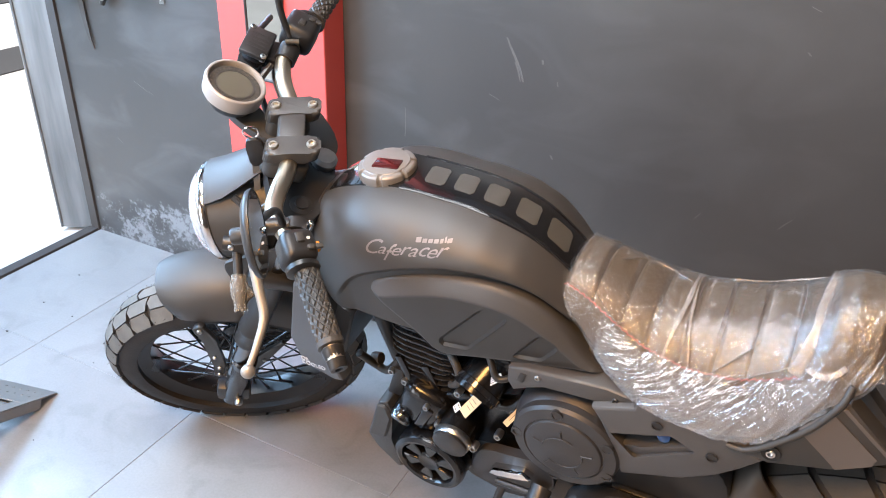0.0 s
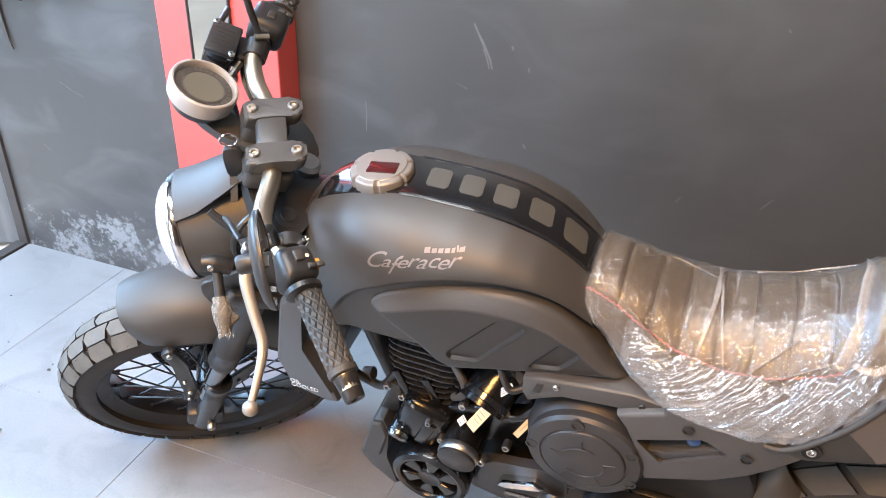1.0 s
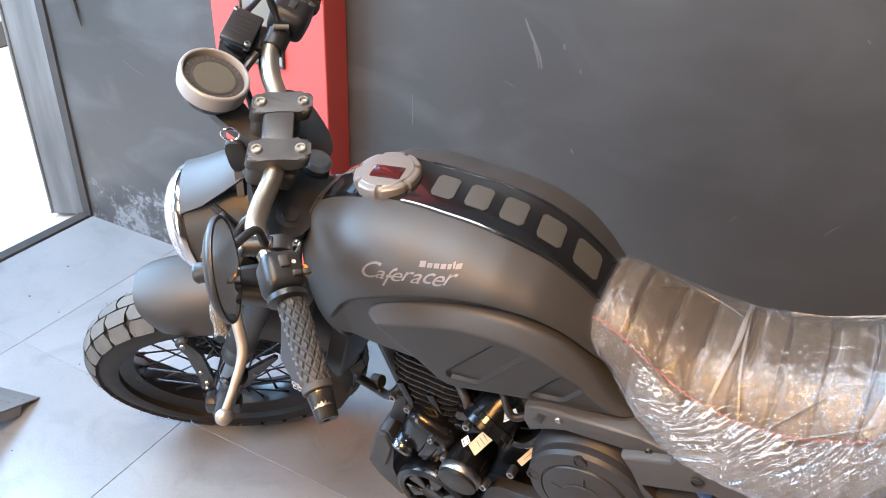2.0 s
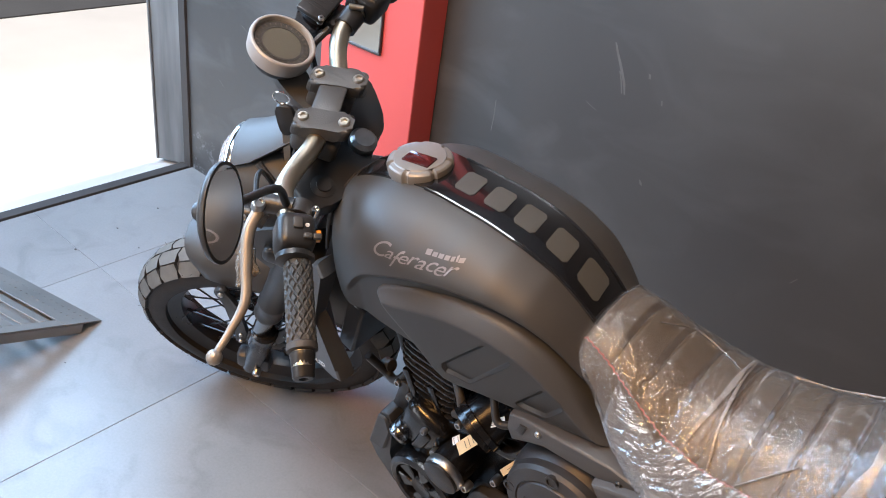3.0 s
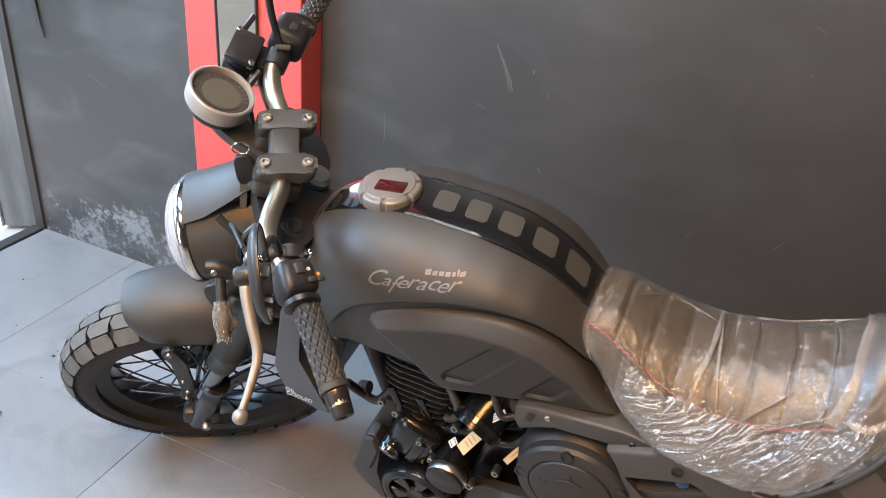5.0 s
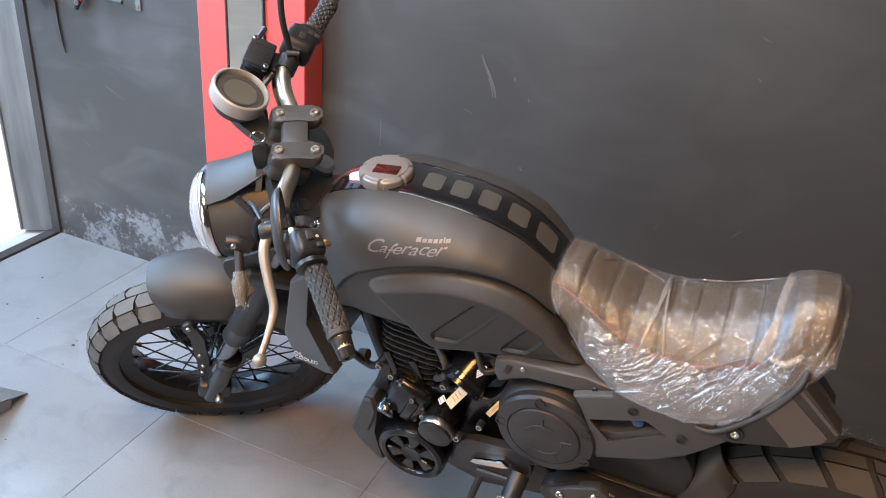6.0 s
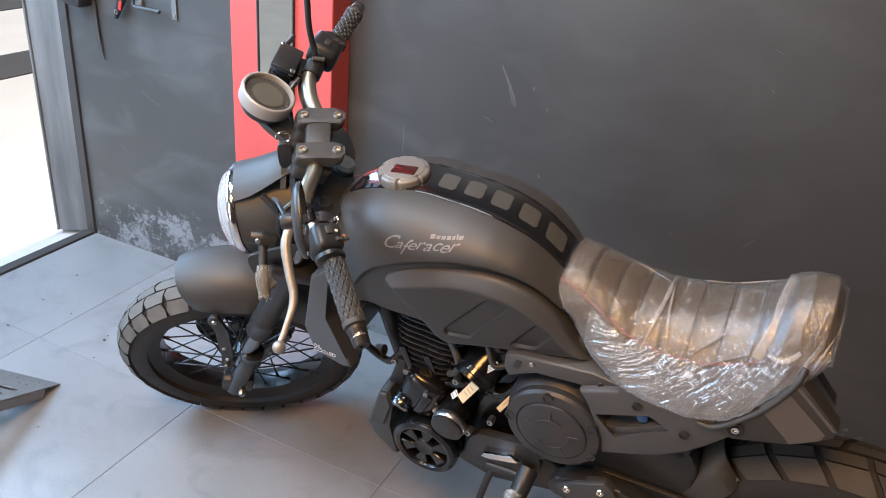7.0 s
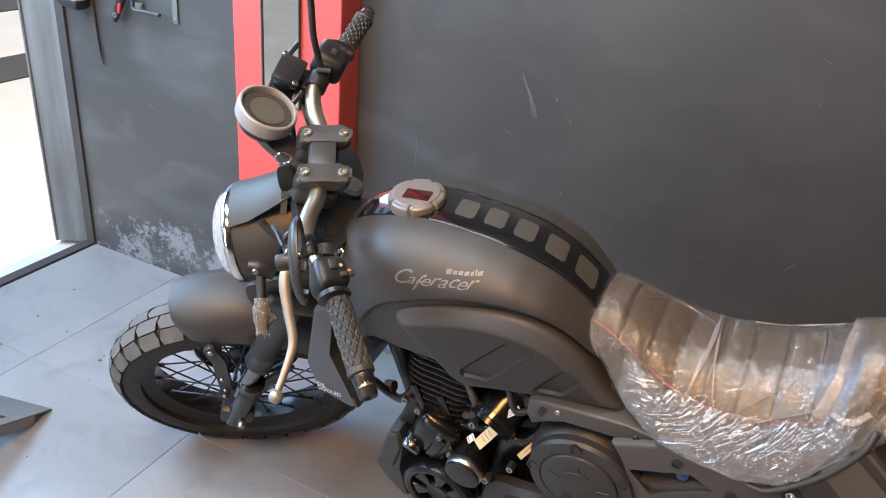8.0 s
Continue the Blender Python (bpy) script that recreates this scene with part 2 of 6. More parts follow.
def wall_paint():
    """Near-black wall paint: faint clouds, scuffs, and flaking with pale plaster near the floor."""
    m = material("dark_wall_paint", (0.050, 0.049, 0.048), 0.40, 0, 0.25, 1.6, 0.12, 45, tint=(0.078, 0.076, 0.074))
    t, b = m.node_tree, m.node_tree.nodes["Principled BSDF"]
    L = t.links.new
    base = b.inputs["Base Color"].links[0].from_socket
    co = t.nodes.new("ShaderNodeTexCoord")
    sep = t.nodes.new("ShaderNodeSeparateXYZ")
    L(co.outputs["Object"], sep.inputs[0])
    fl = t.nodes.new("ShaderNodeTexNoise")
    fl.inputs["Scale"].default_value, fl.inputs["Detail"].default_value, fl.inputs["Roughness"].default_value = 42, 10, 0.78
    L(co.outputs["Object"], fl.inputs["Vector"])
    # flakes lie in a band a hand's width above the floor, on the stretch by the door
    band = t.nodes.new("ShaderNodeMapRange")
    band.interpolation_type = 'SMOOTHSTEP'
    for k, v in zip(("From Min", "From Max", "To Min", "To Max"), (0.30, 0.13, 0.0, 1.0)):
        band.inputs[k].default_value = v
    L(sep.outputs["Z"], band.inputs["Value"])
    along = t.nodes.new("ShaderNodeMapRange")
    for k, v in zip(("From Min", "From Max", "To Min", "To Max"), (-1.9, -1.25, 0.29, 0.42)):
        along.inputs[k].default_value = v
    L(sep.outputs["X"], along.inputs["Value"])
    mul = t.nodes.new("ShaderNodeMath")
    mul.operation = 'MULTIPLY'
    L(band.outputs[0], mul.inputs[0])
    L(along.outputs[0], mul.inputs[1])
    patch = t.nodes.new("ShaderNodeTexNoise")
    patch.inputs["Scale"].default_value, patch.inputs["Detail"].default_value = 7, 4
    L(co.outputs["Object"], patch.inputs["Vector"])
    pr = t.nodes.new("ShaderNodeMapRange")
    for k, v in zip(("From Min", "From Max", "To Min", "To Max"), (0.33, 0.58, 0.50, 1.10)):
        pr.inputs[k].default_value = v
    L(patch.outputs["Fac"], pr.inputs["Value"])
    mul2 = t.nodes.new("ShaderNodeMath")
    mul2.operation = 'MULTIPLY'
    L(mul.outputs[0], mul2.inputs[0])
    L(pr.outputs[0], mul2.inputs[1])
    add = t.nodes.new("ShaderNodeMath")
    add.operation = 'ADD'
    L(mul2.outputs[0], add.inputs[0])
    L(fl.outputs["Fac"], add.inputs[1])
    cut = t.nodes.new("ShaderNodeMapRange")
    for k, v in zip(("From Min", "From Max"), (0.80, 0.90)):
        cut.inputs[k].default_value = v
    L(add.outputs[0], cut.inputs["Value"])
    mix = t.nodes.new("ShaderNodeMix")
    mix.data_type = 'RGBA'
    L(cut.outputs[0], mix.inputs[0])
    L(base, mix.inputs[6])
    mix.inputs[7].default_value = (0.22, 0.228, 0.235, 1)
    # chalky wiped smears, thicker towards the door
    mp = t.nodes.new("ShaderNodeMapping")
    mp.inputs["Rotation"].default_value = (0, 0.5, 0)
    mp.inputs["Scale"].default_value = (1.0, 1.0, 2.2)
    L(co.outputs["Object"], mp.inputs["Vector"])
    wipe = t.nodes.new("ShaderNodeTexNoise")
    wipe.inputs["Scale"].default_value, wipe.inputs["Detail"].default_value, wipe.inputs["Distortion"].default_value = 3.2, 7, 0.9
    L(mp.outputs[0], wipe.inputs["Vector"])
    wr = t.nodes.new("ShaderNodeMapRange")
    for k, v in zip(("From Min", "From Max", "To Min", "To Max"), (0.47, 0.75, 0.0, 1.0)):
        wr.inputs[k].default_value = v
    L(wipe.outputs["Fac"], wr.inputs["Value"])
    near = t.nodes.new("ShaderNodeMapRange")
    for k, v in zip(("From Min", "From Max", "To Min", "To Max"), (0.4, -1.3, 0.08, 0.24)):
        near.inputs[k].default_value = v
    L(sep.outputs["X"], near.inputs["Value"])
    wm = t.nodes.new("ShaderNodeMath")
    wm.operation = 'MULTIPLY'
    L(wr.outputs[0], wm.inputs[0])
    L(near.outputs[0], wm.inputs[1])
    mix2 = t.nodes.new("ShaderNodeMix")
    mix2.data_type = 'RGBA'
    L(wm.outputs[0], mix2.inputs[0])
    L(mix.outputs[2], mix2.inputs[6])
    mix2.inputs[7].default_value = (0.20, 0.205, 0.21, 1)
    L(mix2.outputs[2], b.inputs["Base Color"])
    return m


M_WALL = wall_paint()


def tile_mat():
    m = material("grey_porcelain_tile", (0.215, 0.22, 0.225), 0.30, 0, 0.12, 3.5, 0.03, 60, tint=(0.285, 0.285, 0.28), rough_var=0.08)
    t, b = m.node_tree, m.node_tree.nodes["Principled BSDF"]
    L = t.links.new
    base = b.inputs["Base Color"].links[0].from_socket
    info = t.nodes.new("ShaderNodeObjectInfo")
    mr = t.nodes.new("ShaderNodeMapRange")
    mr.inputs["To Min"].default_value, mr.inputs["To Max"].default_value = 0.93, 1.05
    L(info.outputs["Random"], mr.inputs["Value"])
    geo = t.nodes.new("ShaderNodeNewGeometry")
    dirt = t.nodes.new("ShaderNodeTexNoise")
    dirt.inputs["Scale"].default_value, dirt.inputs["Detail"].default_value = 2.3, 8
    L(geo.outputs["Position"], dirt.inputs["Vector"])
    d2 = t.nodes.new("ShaderNodeMapRange")
    for k, v in zip(("From Min", "From Max", "To Min", "To Max"), (0.3, 0.7, 0.90, 1.05)):
        d2.inputs[k].default_value = v
    L(dirt.outputs["Fac"], d2.inputs["Value"])
    sm = t.nodes.new("ShaderNodeTexNoise")
    sm.inputs["Scale"].default_value, sm.inputs["Detail"].default_value, sm.inputs["Distortion"].default_value = 6.5, 9, 1.4
    L(geo.outputs["Position"], sm.inputs["Vector"])
    s2 = t.nodes.new("ShaderNodeMapRange")
    for k, v in zip(("From Min", "From Max", "To Min", "To Max"), (0.50, 0.70, 1.0, 0.84)):
        s2.inputs[k].default_value = v
    L(sm.outputs["Fac"], s2.inputs["Value"])
    mm0 = t.nodes.new("ShaderNodeMath")
    mm0.operation = 'MULTIPLY'
    sp = t.nodes.new("ShaderNodeTexNoise")
    sp.inputs["Scale"].default_value, sp.inputs["Detail"].default_value, sp.inputs["Roughness"].default_value = 160, 3, 0.7
    L(geo.outputs["Position"], sp.inputs["Vector"])
    s3 = t.nodes.new("ShaderNodeMapRange")
    for k, v in zip(("From Min", "From Max", "To Min", "To Max"), (0.3, 0.7, 0.93, 1.06)):
        s3.inputs[k].default_value = v
    L(sp.outputs["Fac"], s3.inputs["Value"])
    mms = t.nodes.new("ShaderNodeMath")
    mms.operation = 'MULTIPLY'
    L(s2.outputs[0], mms.inputs[0])
    L(s3.outputs[0], mms.inputs[1])
    L(mr.outputs[0], mm0.inputs[0])
    L(mms.outputs[0], mm0.inputs[1])
    mm = t.nodes.new("ShaderNodeMath")
    mm.operation = 'MULTIPLY'
    L(mm0.outputs[0], mm.inputs[0])
    L(d2.outputs[0], mm.inputs[1])
    vm = t.nodes.new("ShaderNodeVectorMath")
    vm.operation = 'SCALE'
    L(base, vm.inputs[0])
    L(mm.outputs[0], vm.inputs["Scale"])
    L(vm.outputs[0], b.inputs["Base Color"])
    return m


M_TILE = tile_mat()
M_GROUT = material("grey_grout", (0.26, 0.26, 0.26), 0.9, 0, 0.2, 20)

# ---- the large structure ----
X0, X1, YB, YF, ZC = -1.9, 2.4, 1.2, -2.8, 2.9   # door wall, far wall, wall by the bike, wall behind the walk, ceiling


def slab(name, lo, hi, mat, label, cat="wall"):
    size = [b - a for a, b in zip(lo, hi)]
    mid = [(a + b) / 2 for a, b in zip(lo, hi)]
    ob = part(name, box(size, Matrix.Translation(mid)), mat)
    return tagged(ob, label, cat, kind="structure")


floor = slab("floor", (X0, YF, -0.06), (X1, YB, -0.0016), M_GROUT, "grey porcelain tile floor with dark thin joints", "floor")
wall_north = slab("wall_north", (X0 - 0.02, YB, -0.06), (X1 + 0.15, YB + 0.15, ZC), M_WALL, "near-black painted wall with scuffs and flaking paint at its foot")
# unseen end wall, kept dark so it adds no pale reflection
slab("wall_east", (X1, YF, -0.06), (X1 + 0.15, YB, ZC), M_WALL, "plain near-black painted wall")
# the unseen wall behind the walk, with a window added to let in fill light
WX0, WX1, WZ0, WZ1 = -1.80, -0.60, 0.30, 2.40
# pale pieces bounce fill light, the dark piece holds the sheen down
slab("wall_south_1", (X0 - 0.15, YF - 0.15, -0.06), (WX0, YF, ZC), M_PALEWALL, "plain pale unseen wall beside the added window, bouncing fill light")
slab("wall_south_2", (WX1, YF - 0.15, -0.06), (X1 + 0.15, YF, ZC), M_WALL, "plain near-black unseen wall beside the added window")
slab("wall_south_sill", (WX0, YF - 0.15, -0.06), (WX1, YF, WZ0), M_PALEWALL, "plain pale unseen wall under the added window, bouncing fill light")
slab("wall_south_lintel", (WX0, YF - 0.15, WZ1), (WX1, YF, ZC), M_PALEWALL, "plain pale unseen wall above the added window, bouncing fill light")
wf = bmesh.new()
for cx in (WX0 + 0.02, (WX0 + WX1) / 2, WX1 - 0.02):
    box((0.04, 0.06, WZ1 - WZ0), Matrix.Translation((cx, YF - 0.08, (WZ0 + WZ1) / 2)), 0.003, 1, wf)
for cz in (WZ0 + 0.02, WZ1 - 0.02):
    box((WX1 - WX0 - 0.08, 0.05, 0.04), Matrix.Translation(((WX0 + WX1) / 2, YF - 0.08, cz)), 0.003, 1, wf)
tagged(part("added_window", wf, M_DOORFRAME), "grey metal frame of a wide shop window, added out of view for fill light", "window", kind="structure")
slab("ceiling", (X0 - 0.15, YF - 0.15, ZC), (X1 + 0.15, YB + 0.15, ZC + 0.12), M_CEIL, "plain pale painted ceiling", "ceiling")
# the door wall, with a wide opening from floor to lintel
DY0, DY1, DZ = -1.35, 1.17, 2.2
slab("wall_west_lintel", (X0 - 0.15, YF, DZ), (X0, YB, ZC), M_WALL, "near-black painted wall above the wide doorway")
slab("wall_west_side", (X0 - 0.15, YF, -0.06), (X0, DY0, DZ), M_WALL, "near-black painted wall beside the wide doorway")

# pillar with a narrow mirror let into its face
PX0, PX1, PY = -1.135, -0.787, 1.11
pil = bmesh.new()
box((PX1 - PX0, YB - PY, ZC), Matrix.Translation(((PX0 + PX1) / 2, (PY + YB) / 2, ZC / 2)), 0.003, 1, pil)
pillar = tagged(part("pillar", pil, M_REDPAINT), "bright red painted pillar standing against the dark wall", "pillar", kind="structure")
mb = box((0.115, 0.004, 1.55), Matrix.Translation((-0.972, PY - 0.003, 1.53)))
mirror_strip = tagged(part("wall_mirror", mb, M_MIRROR), "narrow upright mirror strip fixed on the red pillar", "mirror")
fr = bmesh.new()
for cx in (-1.032, -0.912):
    box((0.006, 0.008, 1.55), Matrix.Translation((cx, PY - 0.005, 1.53)), 0.0015, 1, fr)
for cz in (0.752, 2.308):
    box((0.126, 0.008, 0.006), Matrix.Translation((-0.972, PY - 0.005, cz)), 0.0015, 1, fr)
part("frame", fr, M_DARKTRIM, mirror_strip, "thin dark mirror edging")

# door frame post, sill and a dark strip painted for the shaded corner gap
dj = bmesh.new()
a = [(-1.932, 1.197), (-2.035, 1.140), (-2.06, 1.168), (-1.96, 1.26)]
va = [dj.verts.new((x, y, 0.0)) for x, y in a]
vb = [dj.verts.new((x, y, DZ + 0.2)) for x, y in a]
for i in range(4):
    dj.faces.new((va[i], va[(i + 1) % 4], vb[(i + 1) % 4], vb[i]))
dj.faces.new(va)
dj.faces.new(vb)
door_1 = tagged(part("door_frame", dj, M_DOORFRAME), "worn grey metal door frame post with scratched paint", "door frame", kind="structure")
lip = bmesh.new()
for (x, y), (x2, y2) in (((-2.033, 1.139), (-2.041, 1.1345)), ((-1.934, 1.195), (-1.942, 1.189))):
    tube([(x, y, 0.0), (x, y, DZ)], 0.005, 8, bm=lip)
part("frame_bead", lip, M_DOORFRAME, door_1)
slab("corner_shade_strip", (-1.935, 1.19, 0.0), (-1.898, 1.2, DZ), M_DARKTRIM, "dark brown strip standing in for the shaded gap in the wall corner by the door", "trim")
slab("door_sill", (-1.945, DY0, -0.05), (-1.905, 1.19, 0.006), M_DARKTRIM, "dark metal door sill flush with the tiles", "door sill")

# outside: one ground sheet, a strip of road and a low hedge far off
slab("ground", (-60, -60, -0.12), (60, 60, -0.02), M_CONCRETE, "pale sunlit concrete forecourt outside the door", "ground")
slab("road", (-9.5, -60, -0.02), (-5.5, 60, -0.012), M_ASPHALT, "grey asphalt road beyond the forecourt", "road")
# a darker band laid across the pale ground
slab("dark_ground_strip", (-4.35, -60, -0.02), (-3.9, 60, -0.012), M_ASPHALT, "dark grey strip across the pale forecourt", "pavement")


# added slab, unseen directly, that keeps the pillar mirror's reflection grey
slab("mirror_dulling_slab", (-7.0, -9.0, -0.02), (-2.3, 0.2, -0.010), M_PAVING, "grey paving slab added out of view to dull the pillar mirror's reflection", "pavement")


# floor tiles, 0.6 m square, each a piece of its own
TS, TX, TY = 0.6, -1.493, 0.606
tile_meshes = {}


def tile_piece(x0, x1, y0, y1):
    key = (round(x1 - x0, 3), round(y1 - y0, 3))
    if key not in tile_meshes:
        bm = box((x1 - x0 - 0.0014, y1 - y0 - 0.0014, 0.012), None, 0.0008, 1)
        for f in bm.faces:
            f.smooth = False
        me = bpy.data.meshes.new("tile")
        bm.to_mesh(me)
        bm.free()
        me.materials.append(M_TILE)
        tile_meshes[key] = me
    ob = new("tile", tile_meshes[key])
    ob.location = ((x0 + x1) / 2, (y0 + y1) / 2, -0.006)
    ob.parent = floor


def lay_tiles():
    i0, i1 = math.floor((X0 - TX) / TS), math.ceil((X1 - TX) / TS)
    j0, j1 = math.floor((YF - TY) / TS), math.ceil((YB - TY) / TS)
    for i in range(i0, i1):
        for j in range(j0, j1):
            x0, x1 = max(X0, TX + i * TS), min(X1, TX + (i + 1) * TS)
            y0, y1 = max(YF, TY + j * TS), min(YB, TY + (j + 1) * TS)
            if x1 - x0 > 0.02 and y1 - y0 > 0.02:
                tile_piece(x0, x1, y0, y1)


lay_tiles()

# ---- the motorcycle: x to the rear, y to its right, z up, leaning on its side stand ----
BIKE = pose(0, 0.655, 0, 12.5, 0, 0)
bike = thing("motorcycle", BIKE, "matt black retro motorcycle with spoked wheels leaning on its side stand", "motorcycle")
RHO, DEL = 0.50, 0.59          # rake and steering angle, radians
AX = Vector((math.sin(RHO), 0, math.cos(RHO)))
W0 = Vector((-0.72, 0, 0.28))
turn = Matrix.Rotation(DEL, 3, AX)
FV, RV = turn @ Vector((-math.cos(RHO), 0, math.sin(RHO))), turn @ Vector((0, 1, 0))
STEER = Matrix.Translation(W0) @ Matrix((FV, RV, AX)).transposed().to_4x4()   # forward, right, up along the fork


def bpart(name, bm, mat, parent=None, label="", sharp=38):
    return part(name, bm, mat, parent or bike, label, sharp)


def spart(name, bm, mat, parent=None, label="", sharp=38):
    """A part of the steered front end, given in fork coordinates."""
    bm.transform(STEER)
    return part(name, bm, mat, parent or bike, label, sharp)


def dome_bolt(p, axis, r=0.008, h=0.006, socket=True):
    prof = [(r, -0.01), (r, h * 0.5), (r * 0.8, h), (r * 0.52, h)]
    if socket:
        prof += [(r * 0.45, h * 0.3), (0.0, h * 0.3)]
    else:
        prof += [(0, h * 1.1)]
    return lathe(prof, p, axis, 14)


# ---- wheels ----
def tyre_bm(R, r, rim):
    prof = []
    for i in range(15):
        a = math.pi * (-0.22 + 1.44 * i / 14)
        prof.append((R - r + r * math.sin(a) * (1.0 if math.sin(a) > 0 else 0.8), -r * math.cos(a)))
    prof[0], prof[-1] = (rim, -r * 0.62), (rim, r * 0.62)
    return prof


def ring(prof, seg=72, bm=None):
    """A closed section turned about the y axis."""
    bm = bm or bmesh.new()
    rows = [[bm.verts.new((p[0] * math.cos(a), p[1], p[0] * math.sin(a))) for p in prof] for a in (2 * math.pi * j / seg for j in range(seg))]
    n = len(prof)
    for j in range(seg):
        p, q = rows[j], rows[(j + 1) % seg]
        for i in range(n):
            bm.faces.new((p[i], p[(i + 1) % n], q[(i + 1) % n], q[i]))
    return bm


def tread_blocks(R, r, count, polys, height):
    """Blocks with their own walls, laid on the crown of the tyre."""
    bm = bmesh.new()

    def at(u, v, h):
        a, b = u, v / r
        rad = R - r + (r + h) * math.cos(b)
        return (rad * math.cos(a), (r + h) * math.sin(b), rad * math.sin(a))
    pitch = 2 * math.pi / count
    for k in range(count):
        for off, poly in polys:
            sub = []
            n = len(poly)
            for i in range(n):
                u0, v0 = poly[i]
                u1, v1 = poly[(i + 1) % n]
                steps = 2 if abs(v1 - v0) > 0.012 else 1
                for s in range(steps):
                    sub.append((u0 + (u1 - u0) * s / steps, v0 + (v1 - v0) * s / steps))
            top = [bm.verts.new(at((k + off + u) * pitch, v, height)) for u, v in sub]
            low = [bm.verts.new(at((k + off + u) * pitch, v * 1.02, -0.003)) for u, v in sub]
            bm.faces.new(top)
            for i in range(len(sub)):
                bm.faces.new((top[i], low[i], low[(i + 1) % len(sub)], top[(i + 1) % len(sub)])).material_index = 1
    return bm


def vent_hairs(R, r, count, seed):
    """Short rubber moulding hairs along both shoulders of a new tyre."""
    rng, bm = random.Random(seed), bmesh.new()
    for side in (-1, 1):
        for k in range(count):
            a, b = 2 * math.pi * (k + rng.uniform(-0.3, 0.3)) / count, side * rng.choice((0.62, 0.98, 1.06))
            lean = rng.uniform(-0.012, 0.012)
            pts = []
            for h in (0.005, 0.0085 + rng.uniform(0, 0.0045)):
                rad = R - r + (r + h) * math.cos(b)
                pts.append((rad * math.cos(a + lean * (h > 0.005)), (r + h) * math.sin(b), rad * math.sin(a + lean * (h > 0.005))))
            tube(pts, 0.0006, 4, 1, bm)
    return bm


def mirrored(polys):
    res = []
    for off, p in polys:
        res.append((off, p))
        res.append((off + 0.5, [(u, -v) for u, v in p][::-1]))
    return res


def wheel(name, m, R, r, rim, hub_w, count, polys, disc, label, tread=M_TREAD):
    """Rim with tyre, tread, hub, spokes and brake disc, turned about y."""
    rp = [(rim - 0.022, -0.022), (rim - 0.006, -0.030), (rim + 0.008, -0.040), (rim + 0.012, -0.036), (rim - 0.002, -0.02),
          (rim - 0.002, 0.02), (rim + 0.012, 0.036), (rim + 0.008, 0.040), (rim - 0.006, 0.030), (rim - 0.022, 0.022), (rim - 0.026, 0.0)]
    bm = ring(rp)
    bm.transform(m)
    whole = bpart(name, bm, M_RIM, label=label)

    def sub(nm, b, mat, lab=""):
        b.transform(m)
        return bpart(nm, b, mat, whole, lab)
    sub("tyre", ring(tyre_bm(R - 0.006, r, rim + 0.004)), M_RUBBER, "black rubber tyre wall")
    blocks = sub("tread", tread_blocks(R - 0.006, r, count, polys, 0.007), tread, "dusty block tread")
    blocks.data.materials.append(M_RUBBER)
    tagged(blocks, kind="stuff")
    tagged(sub("vent_hairs", vent_hairs(R - 0.006, r, 84, count), tread), kind="stuff")
    sub("hub", lathe([(0.03, -hub_w), (0.045, -hub_w + 0.004), (0.045, -hub_w + 0.012), (0.026, -hub_w + 0.02), (0.026, hub_w - 0.02),
                      (0.045, hub_w - 0.012), (0.045, hub_w - 0.004), (0.03, hub_w)], (0, 0, 0), (0, 1, 0), 28), M_ENGINE)
    n = 36
    for i in range(n):
        side = 1 if i % 2 else -1
        lead = 0.62 if (i // 2) % 2 else -0.62
        a = 2 * math.pi * i / n
        p0 = (0.042 * math.cos(a + lead), side * (hub_w - 0.008), 0.042 * math.sin(a + lead))
        p1 = ((rim - 0.024) * math.cos(a), side * 0.008, (rim - 0.024) * math.sin(a))
        b = tube([p0, p1], 0.0021, 6)
        mid = Vector(p1) + (Vector(p0) - Vector(p1)).normalized() * 0.016
        tube([p1, mid], 0.0036, 6, bm=b)
        sub("spoke", b, M_RIM)
    if disc:
        d = ring([(0.060, disc - 0.002), (0.125, disc - 0.002), (0.125, disc + 0.002), (0.060, disc + 0.002)], 48)
        dk = sub("brake_disc", d, M_FIN, "dark steel brake disc")
        b = bmesh.new()
        for i in range(5):
            a = 2 * math.pi * i / 5
            tube([(0.03 * math.cos(a), disc, 0.03 * math.sin(a)), (0.066 * math.cos(a + .25), disc, 0.066 * math.sin(a + .25))], 0.008, 6, bm=b)
        sub("disc_carrier", b, M_BLACK)
    return whole


FRONT_BLOCKS = mirrored([(0.0, [(0.00, 0.0014), (0.91, 0.0014), (1.06, 0.013), (0.96, 0.0268), (0.18, 0.0268), (0.11, 0.013)]),
                         (0.0, [(0.25, 0.0294), (0.96, 0.0294), (1.10, 0.046), (1.04, 0.058), (0.23, 0.058), (0.15, 0.044)])])
REAR_BLOCKS = mirrored([(0.0, [(0.00, 0.003), (0.84, 0.003), (0.76, 0.022), (-0.08, 0.022)]),
                        (0.0, [(-0.10, 0.0245), (0.74, 0.0245), (0.42, 0.061), (-0.40, 0.061)])])
FW = STEER @ Matrix.Translation((-0.02, 0, 0)) @ Matrix(((-1, 0, 0, 0), (0, 1, 0, 0), (0, 0, 1, 0), (0, 0, 0, 1)))
wheel("front_wheel", FW, 0.300, 0.054, 0.222, 0.055, 30, FRONT_BLOCKS, 0.062, "black wire-spoked front wheel with dusty block tyre")
RC = Vector((0.655, 0, 0.312))
wheel("rear_wheel", Matrix.Translation(RC), 0.312, 0.064, 0.236, 0.07, 25, REAR_BLOCKS, -0.08, "black wire-spoked rear wheel with chunky block tyre", M_TREAD_REAR)


